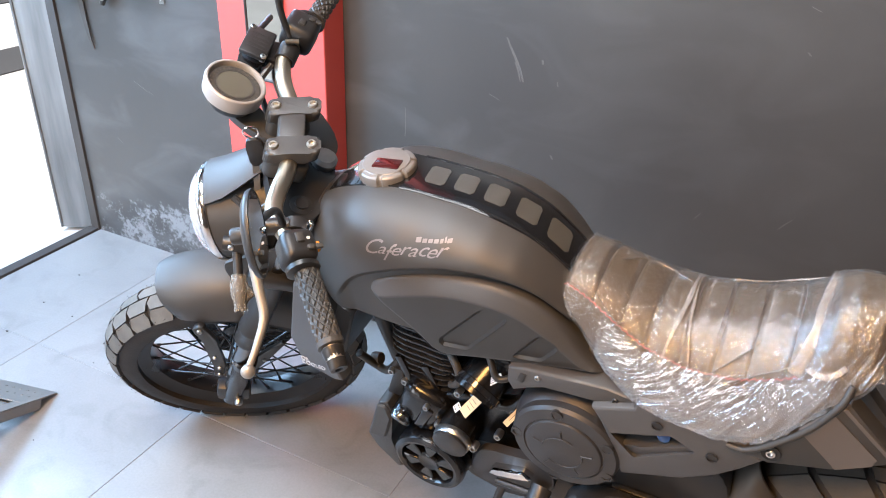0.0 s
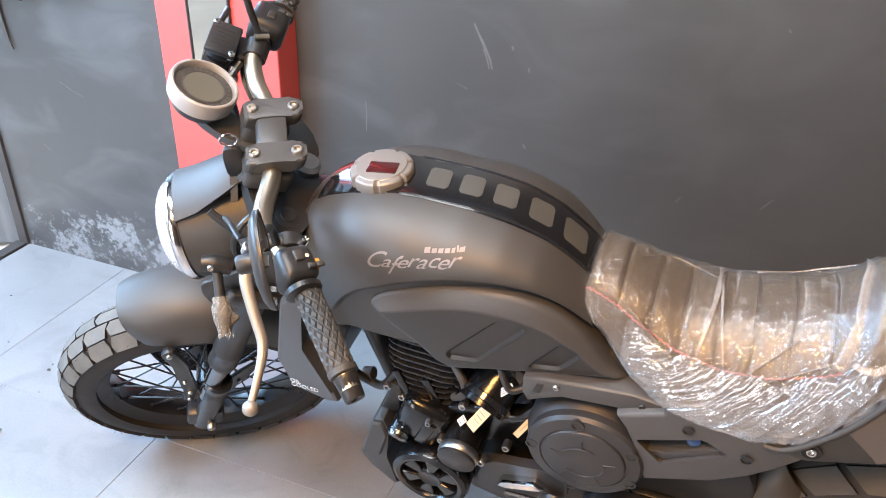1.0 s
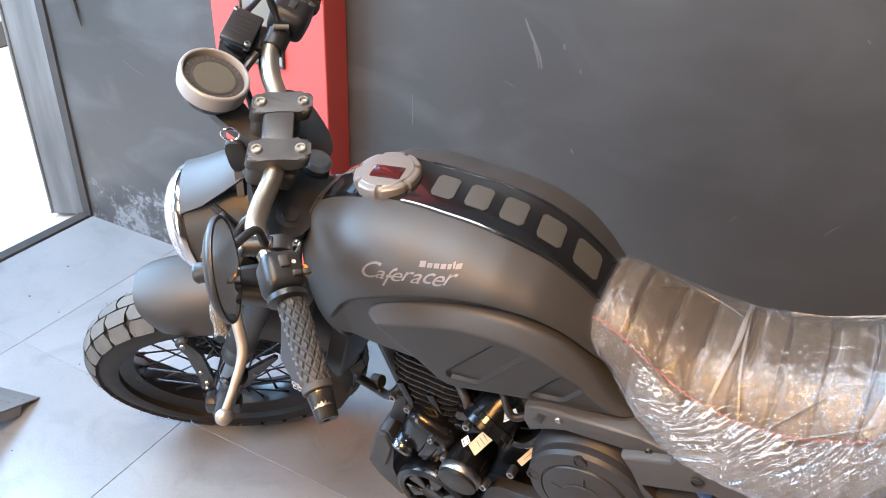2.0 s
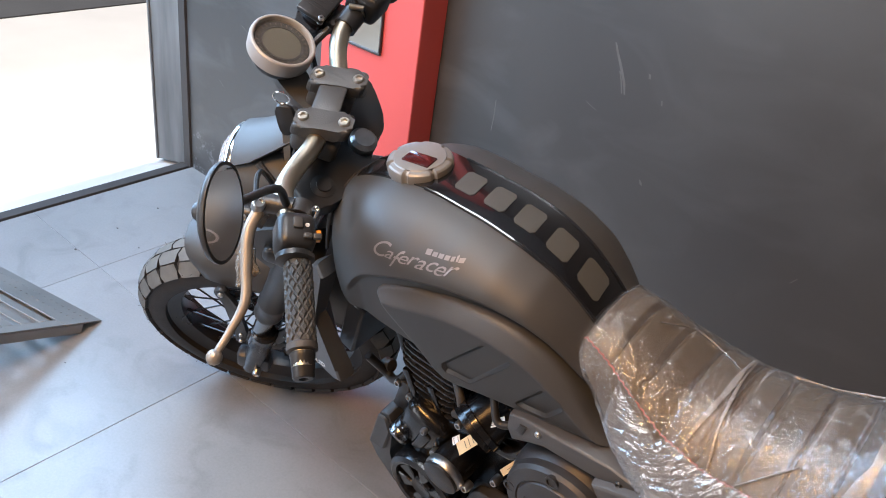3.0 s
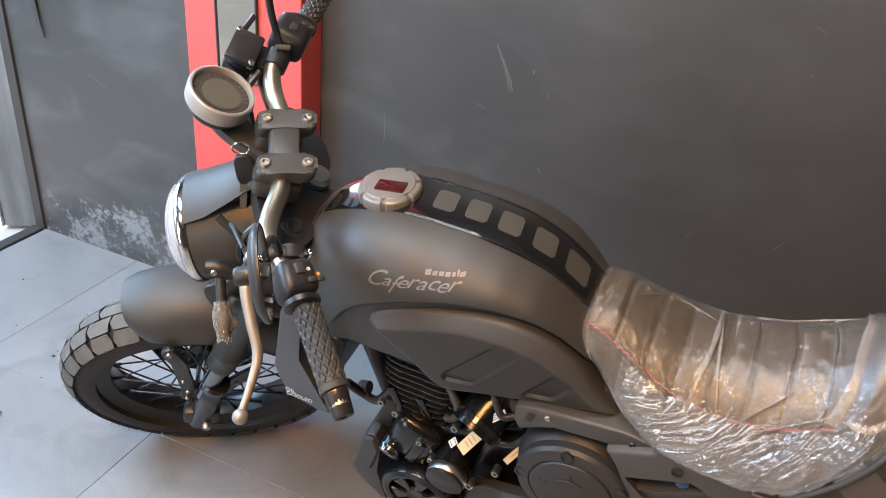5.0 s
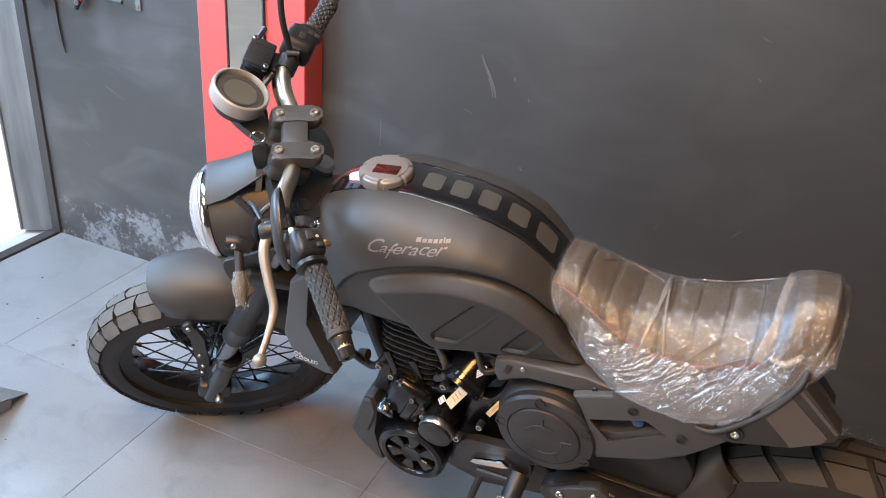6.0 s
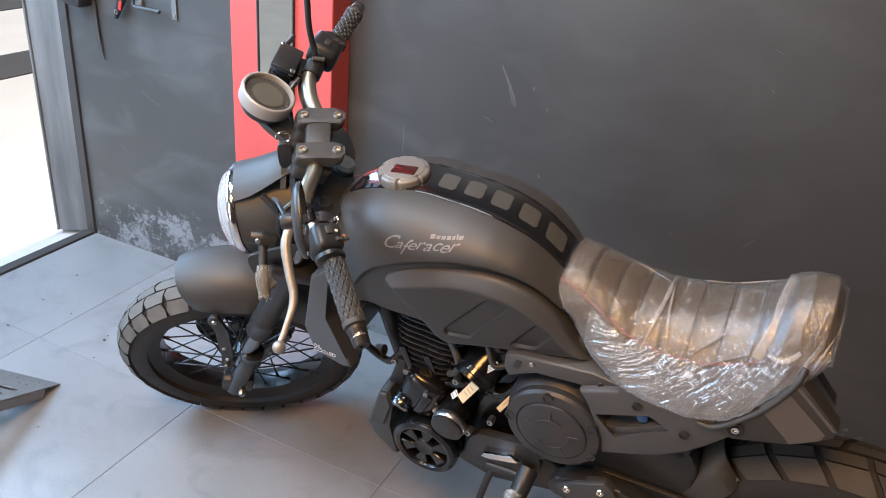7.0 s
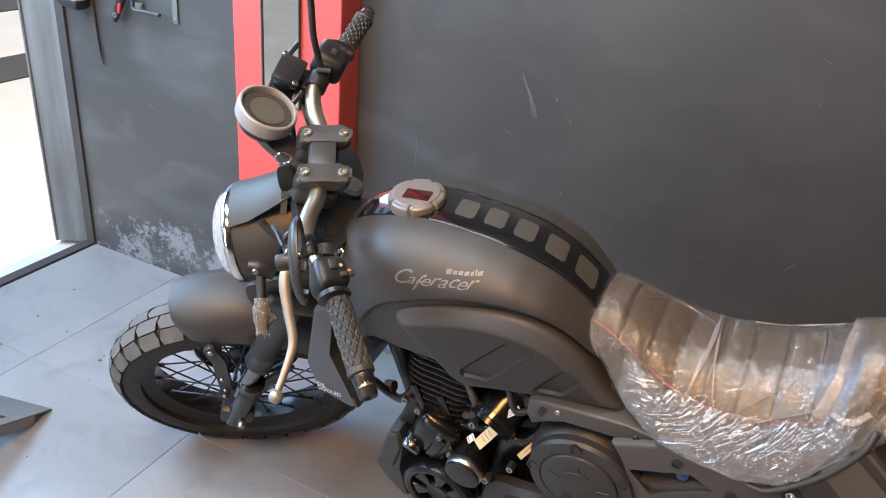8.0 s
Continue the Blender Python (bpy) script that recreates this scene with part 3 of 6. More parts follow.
# ---- fork, fender, caliper ----
def fork_leg(s):
    leg = spart("fork_leg", tube([(0.0, s * 0.10, 0.10), (0.0, s * 0.10, 0.72)], 0.0185, 20, 1), M_TUBE, label="bare steel fork tube with rubber boot and dark slider")
    low = lathe([(0.016, -0.035), (0.022, -0.03), (0.024, 0.02), (0.025, 0.06), (0.025, 0.142), (0.0275, 0.147), (0.0275, 0.164), (0.022, 0.169)], (-0.012, s * 0.102, 0), (0.02, 0, 1), 24)
    lo = spart("slider", low, M_FORK, leg, "gloss black fork slider")
    spart("axle_bolt", dome_bolt((-0.026, s * 0.128, -0.006), (0, s, 0), 0.009, 0.006), M_STEEL, leg)
    boot = [(0.020, 0.252), (0.0285, 0.254), (0.0285, 0.262), (0.0275, 0.265), (0.0275, 0.300), (0.0292, 0.303), (0.0292, 0.312), (0.0265, 0.316), (0.0265, 0.40), (0.0275, 0.41), (0.0275, 0.50), (0.022, 0.505)]
    spart("boot", lathe(boot, (0, s * 0.10, 0), (0, 0, 1), 24), M_BLACK, leg, "black rubber fork cover")
    # foot of the leg, clamped round the axle
    b = box((0.075, 0.035, 0.06), Matrix.Translation((-0.012, s * 0.100, 0.005)) @ pose(0, 0, 0, 0, 10, 0), 0.01, 2)
    spart("axle_clamp", b, M_BLACK, leg)
    return leg


for s in (-1, 1):
    fork_leg(s)
STAY = [(0.103, 0.262), (0.112, 0.248), (0.106, 0.234), (0.083, 0.206), (0.072, 0.165), (0.046, 0.100), (0.040, 0.052), (0.026, 0.050), (0.020, 0.062), (0.022, 0.110), (0.046, 0.165), (0.056, 0.212), (0.080, 0.245), (0.092, 0.262)]
stay = spart("fender_stay", prism(STAY, -0.094, -0.083, 0.0025, 2), M_BLACK, label="dark cast fender stay on the fork")
for p, r in (((0.097, -0.095, 0.248), 0.006), ((0.052, -0.095, 0.140), 0.0045), ((0.034, -0.095, 0.092), 0.0045), ((0.030, -0.095, 0.062), 0.0045)):
    spart("bolt", dome_bolt(p, (0, -1, 0), r, 0.003), M_STEEL, stay)
spart("stay_boss", lathe([(0.011, -0.004), (0.013, 0.002), (0.012, 0.010), (0.006, 0.011)], (0.097, -0.083, 0.248), (0, -1, 0), 18), M_BLACK, stay)
REAR_STAY = [(-0.030, 0.150), (-0.050, 0.190), (-0.072, 0.235), (-0.082, 0.230), (-0.066, 0.170), (-0.050, 0.110), (-0.034, 0.075), (-0.024, 0.085)]
back = spart("fender_stay", prism(REAR_STAY, -0.092, -0.083, 0.0025, 2), M_BLACK, label="dark cast rear fender stay on the fork")
for p in ((-0.036, -0.093, 0.098), (-0.052, -0.093, 0.150)):
    spart("bolt", dome_bolt(p, (0, -1, 0), 0.0042, 0.003), M_STEEL, back)
b = prism([(-0.05, 0.10), (-0.02, 0.07), (0.0, 0.16), (-0.04, 0.17)], 0.05, 0.09, 0.006)
spart("brake_caliper", b, M_ENGINE)


def fender_bm(a0, a1, R, w, drop, th=0.004, n=22):
    """A fender round the wheel between two angles, domed across and thick."""
    rings = []
    for i in range(n + 1):
        t = i / n
        a = radians(a0 + (a1 - a0) * t)
        end = min(1.0, min(t, 1 - t) / 0.24)
        ww = w * ((0.70 if t < 0.5 else 0.62) + (0.30 if t < 0.5 else 0.38) * math.sqrt(max(0, 1 - (1 - end) ** 2)))
        dr = drop * ((0.85 if t < 0.5 else 0.45) + (0.15 if t < 0.5 else 0.55) * math.sqrt(max(0, 1 - (1 - end) ** 2)))
        sec = []
        for off in (0, -th):
            line = []
            for j in range(13):
                v = -1 + j / 6
                y = ww * math.copysign(abs(math.sin(v * math.pi / 2)) ** 0.85, v)
                rad = R - dr * (1 - max(0.0, math.cos(v * math.pi / 2)) ** 0.6)
                k = (ww + off) / ww
                line.append(((rad + off) * math.cos(a), y * k, (rad + off) * math.sin(a)))
            sec += line if off == 0 else line[::-1]
        rings.append([Vector(p) for p in sec])
    return loft(rings)


fen = fender_bm(53.5, 130, 0.366, 0.077, 0.086)
fen.transform(Matrix.Translation((-0.02, 0, 0)))
fender = spart("front_fender", fen, M_MATT, label="matt black rounded front fender")
for p in ((0.10, -0.066, 0.25), (-0.08, -0.066, 0.27)):
    spart("bolt", dome_bolt(p, (0.2, -1, 0.2), 0.004, 0.003), M_BLACK, fender)

# ---- triple clamp, handlebar clamp, bar ----
tc = prism(outline([(-0.06, -0.055), (-0.05, 0.0), (-0.06, 0.055), (-0.01, 0.135), (0.03, 0.13), (0.055, 0.06), (0.06, 0.0), (0.055, -0.06), (0.03, -0.13), (-0.01, -0.135)]), -0.014, 0.014, 0.004)
tc.transform(Matrix.Translation((0, 0, 0.705)) @ Matrix(((1, 0, 0, 0), (0, 0, 1, 0), (0, -1, 0, 0), (0, 0, 0, 1))))
top_clamp = spart("top_yoke", tc, M_BLACK, label="satin black top yoke")
spart("steering_nut", lathe([(0.022, 0), (0.022, 0.014), (0.016, 0.02), (0.0, 0.02)], (-0.035, 0.0, 0.716), (0, 0, 1), 20), M_STEEL, top_clamp, "steel steering stem nut")
for s in (-1, 1):
    spart("fork_cap", lathe([(0.019, 0), (0.019, 0.004), (0.011, 0.006), (0.011, 0.009), (0, 0.009)], (0.0, s * 0.10, 0.716), (0, 0, 1), 20), M_BLACK, top_clamp)
spart("yoke_bolt", dome_bolt((-0.05, -0.118, 0.705), (-0.4, -1, 0), 0.008, 0.006), M_STEEL, top_clamp)
lc = box((0.10, 0.27, 0.035), Matrix.Translation((0.0, 0, 0.52)), 0.012, 3)
spart("lower_yoke", lc, M_BLACK)


def bar_clamp():
    bm = bmesh.new()
    for s in (-1, 1):
        one = prism(outline([(-0.004, -0.0185), (0.032, -0.018), (0.067, -0.0185), (0.0715, 0.0), (0.067, 0.0185), (0.032, 0.018), (-0.004, 0.0185), (-0.0085, 0.0)]), -0.012, 0.012, 0.0055, 3)
        one.transform(Matrix.Translation((0.0, s * 0.043, 0.781)) @ Matrix(((1, 0, 0, 0), (0, 0, 1, 0), (0, -1, 0, 0), (0, 0, 0, 1))))
        join(bm, one)
    box((0.040, 0.06, 0.017), Matrix.Translation((0.034, 0, 0.783)), 0.004, 2, bm)
    for v in bm.verts:
        v.co.z -= (v.co.x - 0.030) * 0.36
    clamp = spart("bar_clamp", bm, M_PLASTIC, label="black handlebar clamp with four bolts")
    for s in (-1, 1):
        spart("riser", box((0.070, 0.037, 0.045), Matrix.Translation((0.032, s * 0.043, 0.742)), 0.011, 3), M_PLASTIC, clamp)
        for x in (0.004, 0.060):
            spart("clamp_bolt", dome_bolt((x, s * 0.043, 0.792 - (x - 0.030) * 0.36), (0.34, 0, 1), 0.0085, 0.005), M_BRASS, clamp, "brassy cap bolt")
    return clamp


bar_clamp()
BAR = [(-0.042, 0.40, 0.782), (0.0, 0.28, 0.786), (0.030, 0.215, 0.782), (0.050, 0.165, 0.768), (0.046, 0.12, 0.762), (0.034, 0.075, 0.764), (0.032, 0.04, 0.764)]
BARS = BAR + [(x, -y, z) for x, y, z in BAR[::-1]]
spart("handlebar", tube(BARS, 0.0138, 18, 5), M_ALU, label="satin aluminium handlebar with two bends")


def ease(v):
    k = max(0.0, min(1.0, v))
    return k * k * (3 - 2 * k)


def lerp(a, b, t):
    return Vector(a).lerp(Vector(b), t)


def grip(s):
    a, b = Vector((0.006, s * 0.262, 0.786)), Vector((-0.036, s * 0.382, 0.782))
    axis = (b - a).normalized()
    m = frame_of(axis, a)
    L = (b - a).length
    bm = lathe([(0.0150, 0), (0.022, 0.0), (0.022, 0.006), (0.0165, 0.008), (0.0165, L - 0.012), (0.0192, L - 0.010), (0.0192, L - 0.002), (0.015, L)], a, axis, 24)
    g = spart("grip", bm, M_GRIP, label="brown-black rubber grip with diamond pads")
    # raised diamond pads
    pads = bmesh.new()
    nr, nz, r = 10, 11, 0.0163
    for k in range(nz):
        for i in range(nr):
            ca = 2 * math.pi * (i + 0.5 * (k % 2)) / nr
            cz = 0.016 + k * (L - 0.034) / (nz - 1)
            da, dz = math.pi / nr * 0.90, (L - 0.034) / (nz - 1) * 0.92
            pts = [(ca - da, cz), (ca, cz - dz), (ca + da, cz), (ca, cz + dz)]
            vs = [pads.verts.new(m @ Vector((r * math.cos(t), r * math.sin(t), z))) for t, z in pts]
            mid = [pads.verts.new(m @ Vector(((r + 0.0022) * math.cos(ca + (t - ca) * .55), (r + 0.0022) * math.sin(ca + (t - ca) * .55), cz + (z - cz) * .55))) for t, z in pts]
            pads.faces.new(mid)
            for q in range(4):
                pads.faces.new((vs[q], vs[(q + 1) % 4], mid[(q + 1) % 4], mid[q]))
    tagged(spart("grip_pattern", pads, M_GRIP, g), kind="stuff")
    end = lathe([(0.0125, 0), (0.0156, 0.001), (0.0156, 0.006), (0.0150, 0.007), (0.0132, 0.031), (0.0118, 0.033), (0.006, 0.033), (0.005, 0.030), (0, 0.030)], b, axis, 24)
    spart("bar_end", end, M_BLACK, g, "dark polished bar end weight")
    return g


for s in (-1, 1):
    grip(s)


def switchgear(s):
    c = Vector((0.018, s * 0.236, 0.786)) if s < 0 else Vector((0.028, 0.226, 0.788))
    axis = Vector((-0.30, s * 0.95, 0)).normalized()
    m = Matrix.Translation(c) @ Matrix((axis.cross(Vector((0, 0, 1))), axis, Vector((0, 0, 1)))).transposed().to_4x4()
    body = spart("switch_housing", box((0.050, 0.052, 0.052) if s < 0 else (0.058, 0.062, 0.054), m, 0.013, 3), M_BLACK, label="black handlebar switch housing")
    spart("collar", lathe([(0.017, 0), (0.024, 0.002), (0.024, 0.009), (0.018, 0.012)], c + axis * 0.026, axis, 24), M_BLACK, body)
    for k, (w, h, o, o2) in enumerate(((0.011, 0.008, 0.012, 0.006), (0.011, 0.008, 0.012, -0.008), (0.012, 0.016, -0.006, -0.004))):
        spart("switch_button", box((w, h, 0.006), m @ Matrix.Translation((-0.012 * s + (0.0), o, 0.027)) @ pose(0.012 * (k - 1) * s, 0, 0), 0.002, 2), M_PLASTIC, body)
    if s < 0:
        spart("horn_button", lathe([(0.008, 0), (0.008, 0.006), (0.005, 0.008), (0, 0.008)], m @ Vector((0.026, 0.0, 0.006)), m.to_3x3() @ Vector((1, 0, 0)), 16), M_AMBER, body, "amber indicator switch")
        for u in (-0.004, 0.010):
            sm = lathe([(0.0028, 0), (0.0028, 0.0004), (0.0018, 0.0004), (0.0018, 0)], m @ Vector((0.012, u, 0.0262)), (0, 0, 1), 14)
            spart("switch_mark", sm, M_WHITE, body)
    return body


for s in (-1, 1):
    switchgear(s)

# clutch side: perch, lever, cable
perch = bmesh.new()
tube([(0.020, -0.185, 0.778), (0.020, -0.206, 0.780)], 0.021, 20, 1, perch)
tube([(0.03, -0.195, 0.785), (0.062, -0.195, 0.776), (0.078, -0.20, 0.768)], [0.014, 0.013, 0.016], 12, bm=perch)
perch_ob = spart("lever_perch", perch, M_BLACK, label="black clutch lever perch")
spart("pivot_screw", dome_bolt((0.074, -0.205, 0.784), (0, 0, 1), 0.009, 0.004), M_STEEL, perch_ob)
spart("clamp_screw", dome_bolt((0.004, -0.197, 0.80), (0, 0, 1), 0.006, 0.006), M_CHROME, perch_ob)
LEV = [(0.070, -0.20, 0.772), (0.074, -0.235, 0.758), (0.062, -0.275, 0.742), (0.048, -0.315, 0.726), (0.053, -0.355, 0.710), (0.060, -0.385, 0.698)]
lv = tube(LEV, [0.0085, 0.0085, 0.0075, 0.0070, 0.0055, 0.0050], 12, 6)
bmesh.ops.create_uvsphere(lv, u_segments=16, v_segments=10, radius=0.0105, matrix=Matrix.Translation((0.060, -0.388, 0.697)))
spart("clutch_lever", lv, M_LEVER, label="satin aluminium clutch lever with ball end")
spart("clutch_cable", tube([(0.082, -0.185, 0.770), (0.090, -0.140, 0.745), (0.086, -0.100, 0.700), (0.060, -0.088, 0.650), (0.025, -0.070, 0.59), (-0.02, -0.05, 0.50)], 0.0038, 8), M_BLACK)

# brake side: perch, lever, reservoir
bp = bmesh.new()
tube([(0.049, 0.166, 0.768), (0.041, 0.194, 0.776)], 0.0185, 20, 1, bp)
box((0.034, 0.055, 0.026), Matrix.Translation((0.066, 0.192, 0.752)), 0.008, 2, bp)
brake = spart("brake_master_cylinder", bp, M_BLACK, label="black brake master cylinder")
rv = Matrix.Translation((0.097, 0.187, 0.748)) @ pose(0, 0, 0, 0, 0, 14)
spart("reservoir", box((0.045, 0.070, 0.05), rv, 0.007, 2), M_GLOSS, brake, "black brake fluid box")
spart("reservoir_cap", box((0.047, 0.073, 0.010), rv @ Matrix.Translation((0, 0, 0.028)), 0.004, 2), M_BLACK, brake, "black cap with small raised print")
for u, v in ((0.018, 0.031), (-0.018, -0.031)):
    spart("cap_screw", dome_bolt(rv @ Vector((u, v, 0.032)), (0, 0, 1), 0.005, 0.003), M_STEEL, brake)
pr = bmesh.new()
for k in range(5):
    box((0.034 - 0.004 * (k % 2), 0.0016, 0.0006), rv @ Matrix.Translation((0, -0.018 + 0.009 * k, 0.0333)), 0, 1, pr)
tagged(spart("cap_print", pr, M_COVER, brake), kind="stuff")
spart("clamp_screw", tube([(0.054, 0.184, 0.796), (0.032, 0.188, 0.799)], 0.0045, 12, 1), M_BRASS, brake)
BLV = [(0.08, 0.205, 0.765), (0.10, 0.24, 0.755), (0.098, 0.28, 0.74), (0.082, 0.33, 0.725), (0.066, 0.385, 0.705)]
spart("brake_lever", tube([(x, y, z - 0.03) for x, y, z in BLV], [0.008, 0.008, 0.007, 0.006, 0.006], 12), M_BLACK, label="black brake lever")
spart("brake_hose", tube([(0.07, 0.155, 0.765), (0.085, 0.125, 0.74), (0.065, 0.11, 0.70), (0.04, 0.09, 0.62), (0.05, 0.07, 0.45), (0.06, 0.08, 0.3)], 0.0055, 8), M_BLACK)
spart("throttle_cable", tube([(0.03, 0.215, 0.765), (0.06, 0.17, 0.745), (0.04, 0.12, 0.72), (-0.03, 0.06, 0.66), (-0.1, 0.03, 0.6)], 0.005, 8), M_BLACK)

# mirrors
def mirror(s, centre, normal, foot):
    n = Vector(normal).normalized()
    m = lathe([(0.0, -0.008), (0.03, -0.007), (0.043, -0.004), (0.0515, 0.001), (0.053, 0.004), (0.053, 0.007), (0.0495, 0.0075), (0.0495, 0.006), (0, 0.006)], centre, n, 36)
    mo = spart("mirror", m, M_BLACK, label="round black rear-view mirror on a thin stalk")
    spart("mirror_glass", lathe([(0.049, 0.0062), (0.049, 0.0070), (0, 0.0072)], centre, n, 36), M_MIRROR, mo)
    spart("stub", lathe([(0.0085, -0.025), (0.0105, -0.022), (0.0105, -0.004)], centre, n, 16), M_BLACK, mo)
    back = Vector(centre) - n * 0.020
    spart("stalk", tube([foot, (foot[0] + 0.02, foot[1] + s * 0.005, foot[2] + 0.035), lerp(foot, back, 0.6) + Vector((0.01, 0, 0)), back], 0.0055, 10), M_BLACK, mo)
    return mo


mirror(-1, (0.103, -0.333, 0.945), (-0.911, 0.059, 0.408), (0.040, -0.198, 0.792))
spart("mirror_stalk", tube([(0.045, 0.20, 0.79), (0.075, 0.215, 0.84), (0.10, 0.24, 0.90), (0.14, 0.29, 0.97), (0.17, 0.33, 1.04)], 0.006, 10), M_BLACK)

# gauge
GC = Vector((0.126, 0.082, 0.776))
gz = Vector((-0.075, 0.026, 0.997)).normalized()
gauge = spart("gauge", lathe([(0.0000, -0.0521), (0.0252, -0.0504), (0.0386, -0.0420), (0.0437, -0.0252), (0.0437, -0.0090)], GC, gz, 40), M_BLACK, label="round instrument with silver rim and grey screen")
spart("gauge_rim", lathe([(0.0437, -0.0252), (0.0492, -0.0235), (0.0506, -0.0034), (0.0494, 0.0018), (0.0474, 0.0034), (0.0450, 0.0030), (0.0432, -0.0005), (0.0430, -0.0101)], GC, gz, 44, caps=False), M_GAUGERIM, gauge, "silver rim")
spart("dial", lathe([(0.0424, -0.0067), (0.0000, -0.0063)], GC, gz, 40), M_BLACK, gauge)
spart("screen", lathe([(0.0290, -0.0059), (0.0290, -0.0046), (0.0000, -0.0046)], GC, gz, 40), material("grey_lcd", (0.085, 0.085, 0.066), 0.3, 0, 0.08, 20), gauge, "grey-green screen")
spart("dial_ring", lathe([(0.0290, -0.0062), (0.0300, -0.0038), (0.0318, -0.0038), (0.0326, -0.0062)], GC, gz, 44, caps=False), M_COVER, gauge, "raised ring round the screen")
tick = bmesh.new()
gm = frame_of(gz, GC)
for i in range(28):
    a = 2 * math.pi * i / 28
    box((0.005, 0.0015, 0.0006), gm @ Matrix.Rotation(a, 4, 'Z') @ Matrix.Translation((0.0374, 0, -0.0055)), 0, 1, tick)
tagged(spart("tick_marks", tick, material("dim_dial_print", (0.10, 0.085, 0.07), 0.5), gauge), kind="stuff")
spart("gauge_cover", lathe([(0.0433, -0.0025), (0.0000, -0.0013)], GC, gz, 40), M_GAUGEGLASS, gauge)
gb = prism(outline([(0.030, 0.010), (0.070, 0.018), (0.120, 0.052), (0.140, 0.085), (0.118, 0.104), (0.086, 0.092), (0.056, 0.056), (0.030, 0.050)], 4), -0.007, 0.007, 0.003, 2)
gb.transform(Matrix.Translation((0, 0, 0.722)) @ Matrix(((1, 0, 0, 0), (0, 0, 1, 0), (0, -1, 0, 0), (0, 0, 0, 1))))
spart("gauge_bracket", gb, M_PLASTIC, gauge, "black plate under the instrument")

# headlight
HC = Vector((0.056, 0.0, 0.567))
hz = Vector((math.cos(RHO), 0, -math.sin(RHO)))
hu = Vector((math.sin(RHO), 0, math.cos(RHO)))
shell = [(0.0, -0.092), (0.053, -0.091), (0.075, -0.085), (0.083, -0.072), (0.0860, -0.054), (0.0868, 0.0), (0.0875, 0.052), (0.083, 0.056)]
head = spart("headlight", lathe(shell, HC, hz, 48), M_PLASTIC, label="round matt black headlight with chrome rim")
spart("headlight_rim", lathe([(0.0850, 0.053), (0.0900, 0.0545), (0.0912, 0.058), (0.0912, 0.063), (0.0900, 0.0675), (0.0870, 0.0705), (0.0825, 0.0715), (0.0800, 0.0700), (0.0795, 0.066)], HC, hz, 64, caps=False), M_RIMCHROME, head, "chrome rim")
spart("reflector", lathe([(0.0795, 0.067), (0.068, 0.045), (0.03, 0.02), (0, 0.015)], HC, hz, 40), M_CHROME, head)
spart("lens", lathe([(0.0800, 0.069), (0.0785, 0.078), (0.071, 0.087), (0.056, 0.095), (0.03, 0.102), (0, 0.105)], HC, hz, 40), M_LENS, head)
def hood_arc(x, w, zr, dz, span, inner):
    return [HC + hz * x + Vector((0, (w - inner) * math.sin(a), 0)) + hu * ((zr - inner) * math.cos(a) + dz) for a in (radians(span * (i / 8 - 1)) for i in range(17))]


hood = loft([hood_arc(x, w, zr, dz, span, 0) + hood_arc(x, w, zr, dz, span, 0.006)[::-1]
             for x, w, zr, dz, span in ((0.054, 0.094, 0.096, 0, 33), (0.02, 0.094, 0.103, 0.0, 31), (-0.02, 0.091, 0.115, 0.004, 27), (-0.055, 0.086, 0.127, 0.008, 24), (-0.066, 0.082, 0.127, 0.009, 23))])
spart("headlight_cowl", hood, M_MATT, head, "matt black headlight cowl")
for s in (-1, 1):
    spart("headlight_bracket", prism(outline([(0.0, 0.46), (0.05, 0.47), (0.09, 0.53), (0.07, 0.56), (0.02, 0.60), (0.0, 0.60)]), s * 0.112 - 0.003, s * 0.112 + 0.003, 0.0015), M_BLACK, head)


def turn_signal(s):
    arm = spart("turn_signal", tube([(0.104, s * 0.123, 0.614), (0.084, s * 0.124, 0.617), (0.060, s * 0.128, 0.615)], [0.012, 0.0145, 0.012], 16), M_BLACK, label="front turn signal still wrapped in film")
    spart("signal_bolt", dome_bolt((0.092, s * 0.136, 0.622), (0.0, s, 0.5), 0.005, 0.003), M_STEEL, arm)
    a, b = Vector((0.078, 0.140, 0.604)), Vector((0.060, 0.213, 0.563))
    a.y, b.y = s * a.y, s * b.y
    spart("signal_stem", tube([a.lerp(b, -0.12), a.lerp(b, 0.45)], 0.0078, 12), M_BLACK, arm)
    spart("signal_lamp", tube([a.lerp(b, 0.42), a.lerp(b, 0.7), a.lerp(b, 0.97)], [0.009, 0.0115, 0.0095], 14), M_GRIP, arm, "dark lamp body")
    axis = (b - a).normalized()
    across = axis.cross(Vector((0, 0, 1))).normalized()
    up = across.cross(axis)
    rings = []
    for i in range(19):
        k = i / 18
        c = a.lerp(b, 0.33 + 0.72 * k)
        row = []
        for j in range(28):
            q = 2 * math.pi * j / 28
            r = 0.0105 + 0.0038 * math.sin(math.pi * min(1.0, 1.3 * k)) + 0.0026 * noise.noise(Vector((3 * math.cos(q), 3 * math.sin(q), 9 * k + s)))
            r += 0.011 * ease(1 - abs(k - 0.55) / 0.22) * ease(1 - abs(math.atan2(math.sin(q - 0.3), math.cos(q - 0.3))) / 0.55)
            torn = 0.016 * k ** 3 * noise.noise(Vector((2 * math.cos(q), 2 * math.sin(q), 4.0)))
            row.append(c + across * r * math.cos(q) + up * r * math.sin(q) + axis * torn)
        rings.append(row)
    spart("signal_film", loft(rings, False), M_TAPE, arm, "crumpled papery film with torn edges")
    return arm


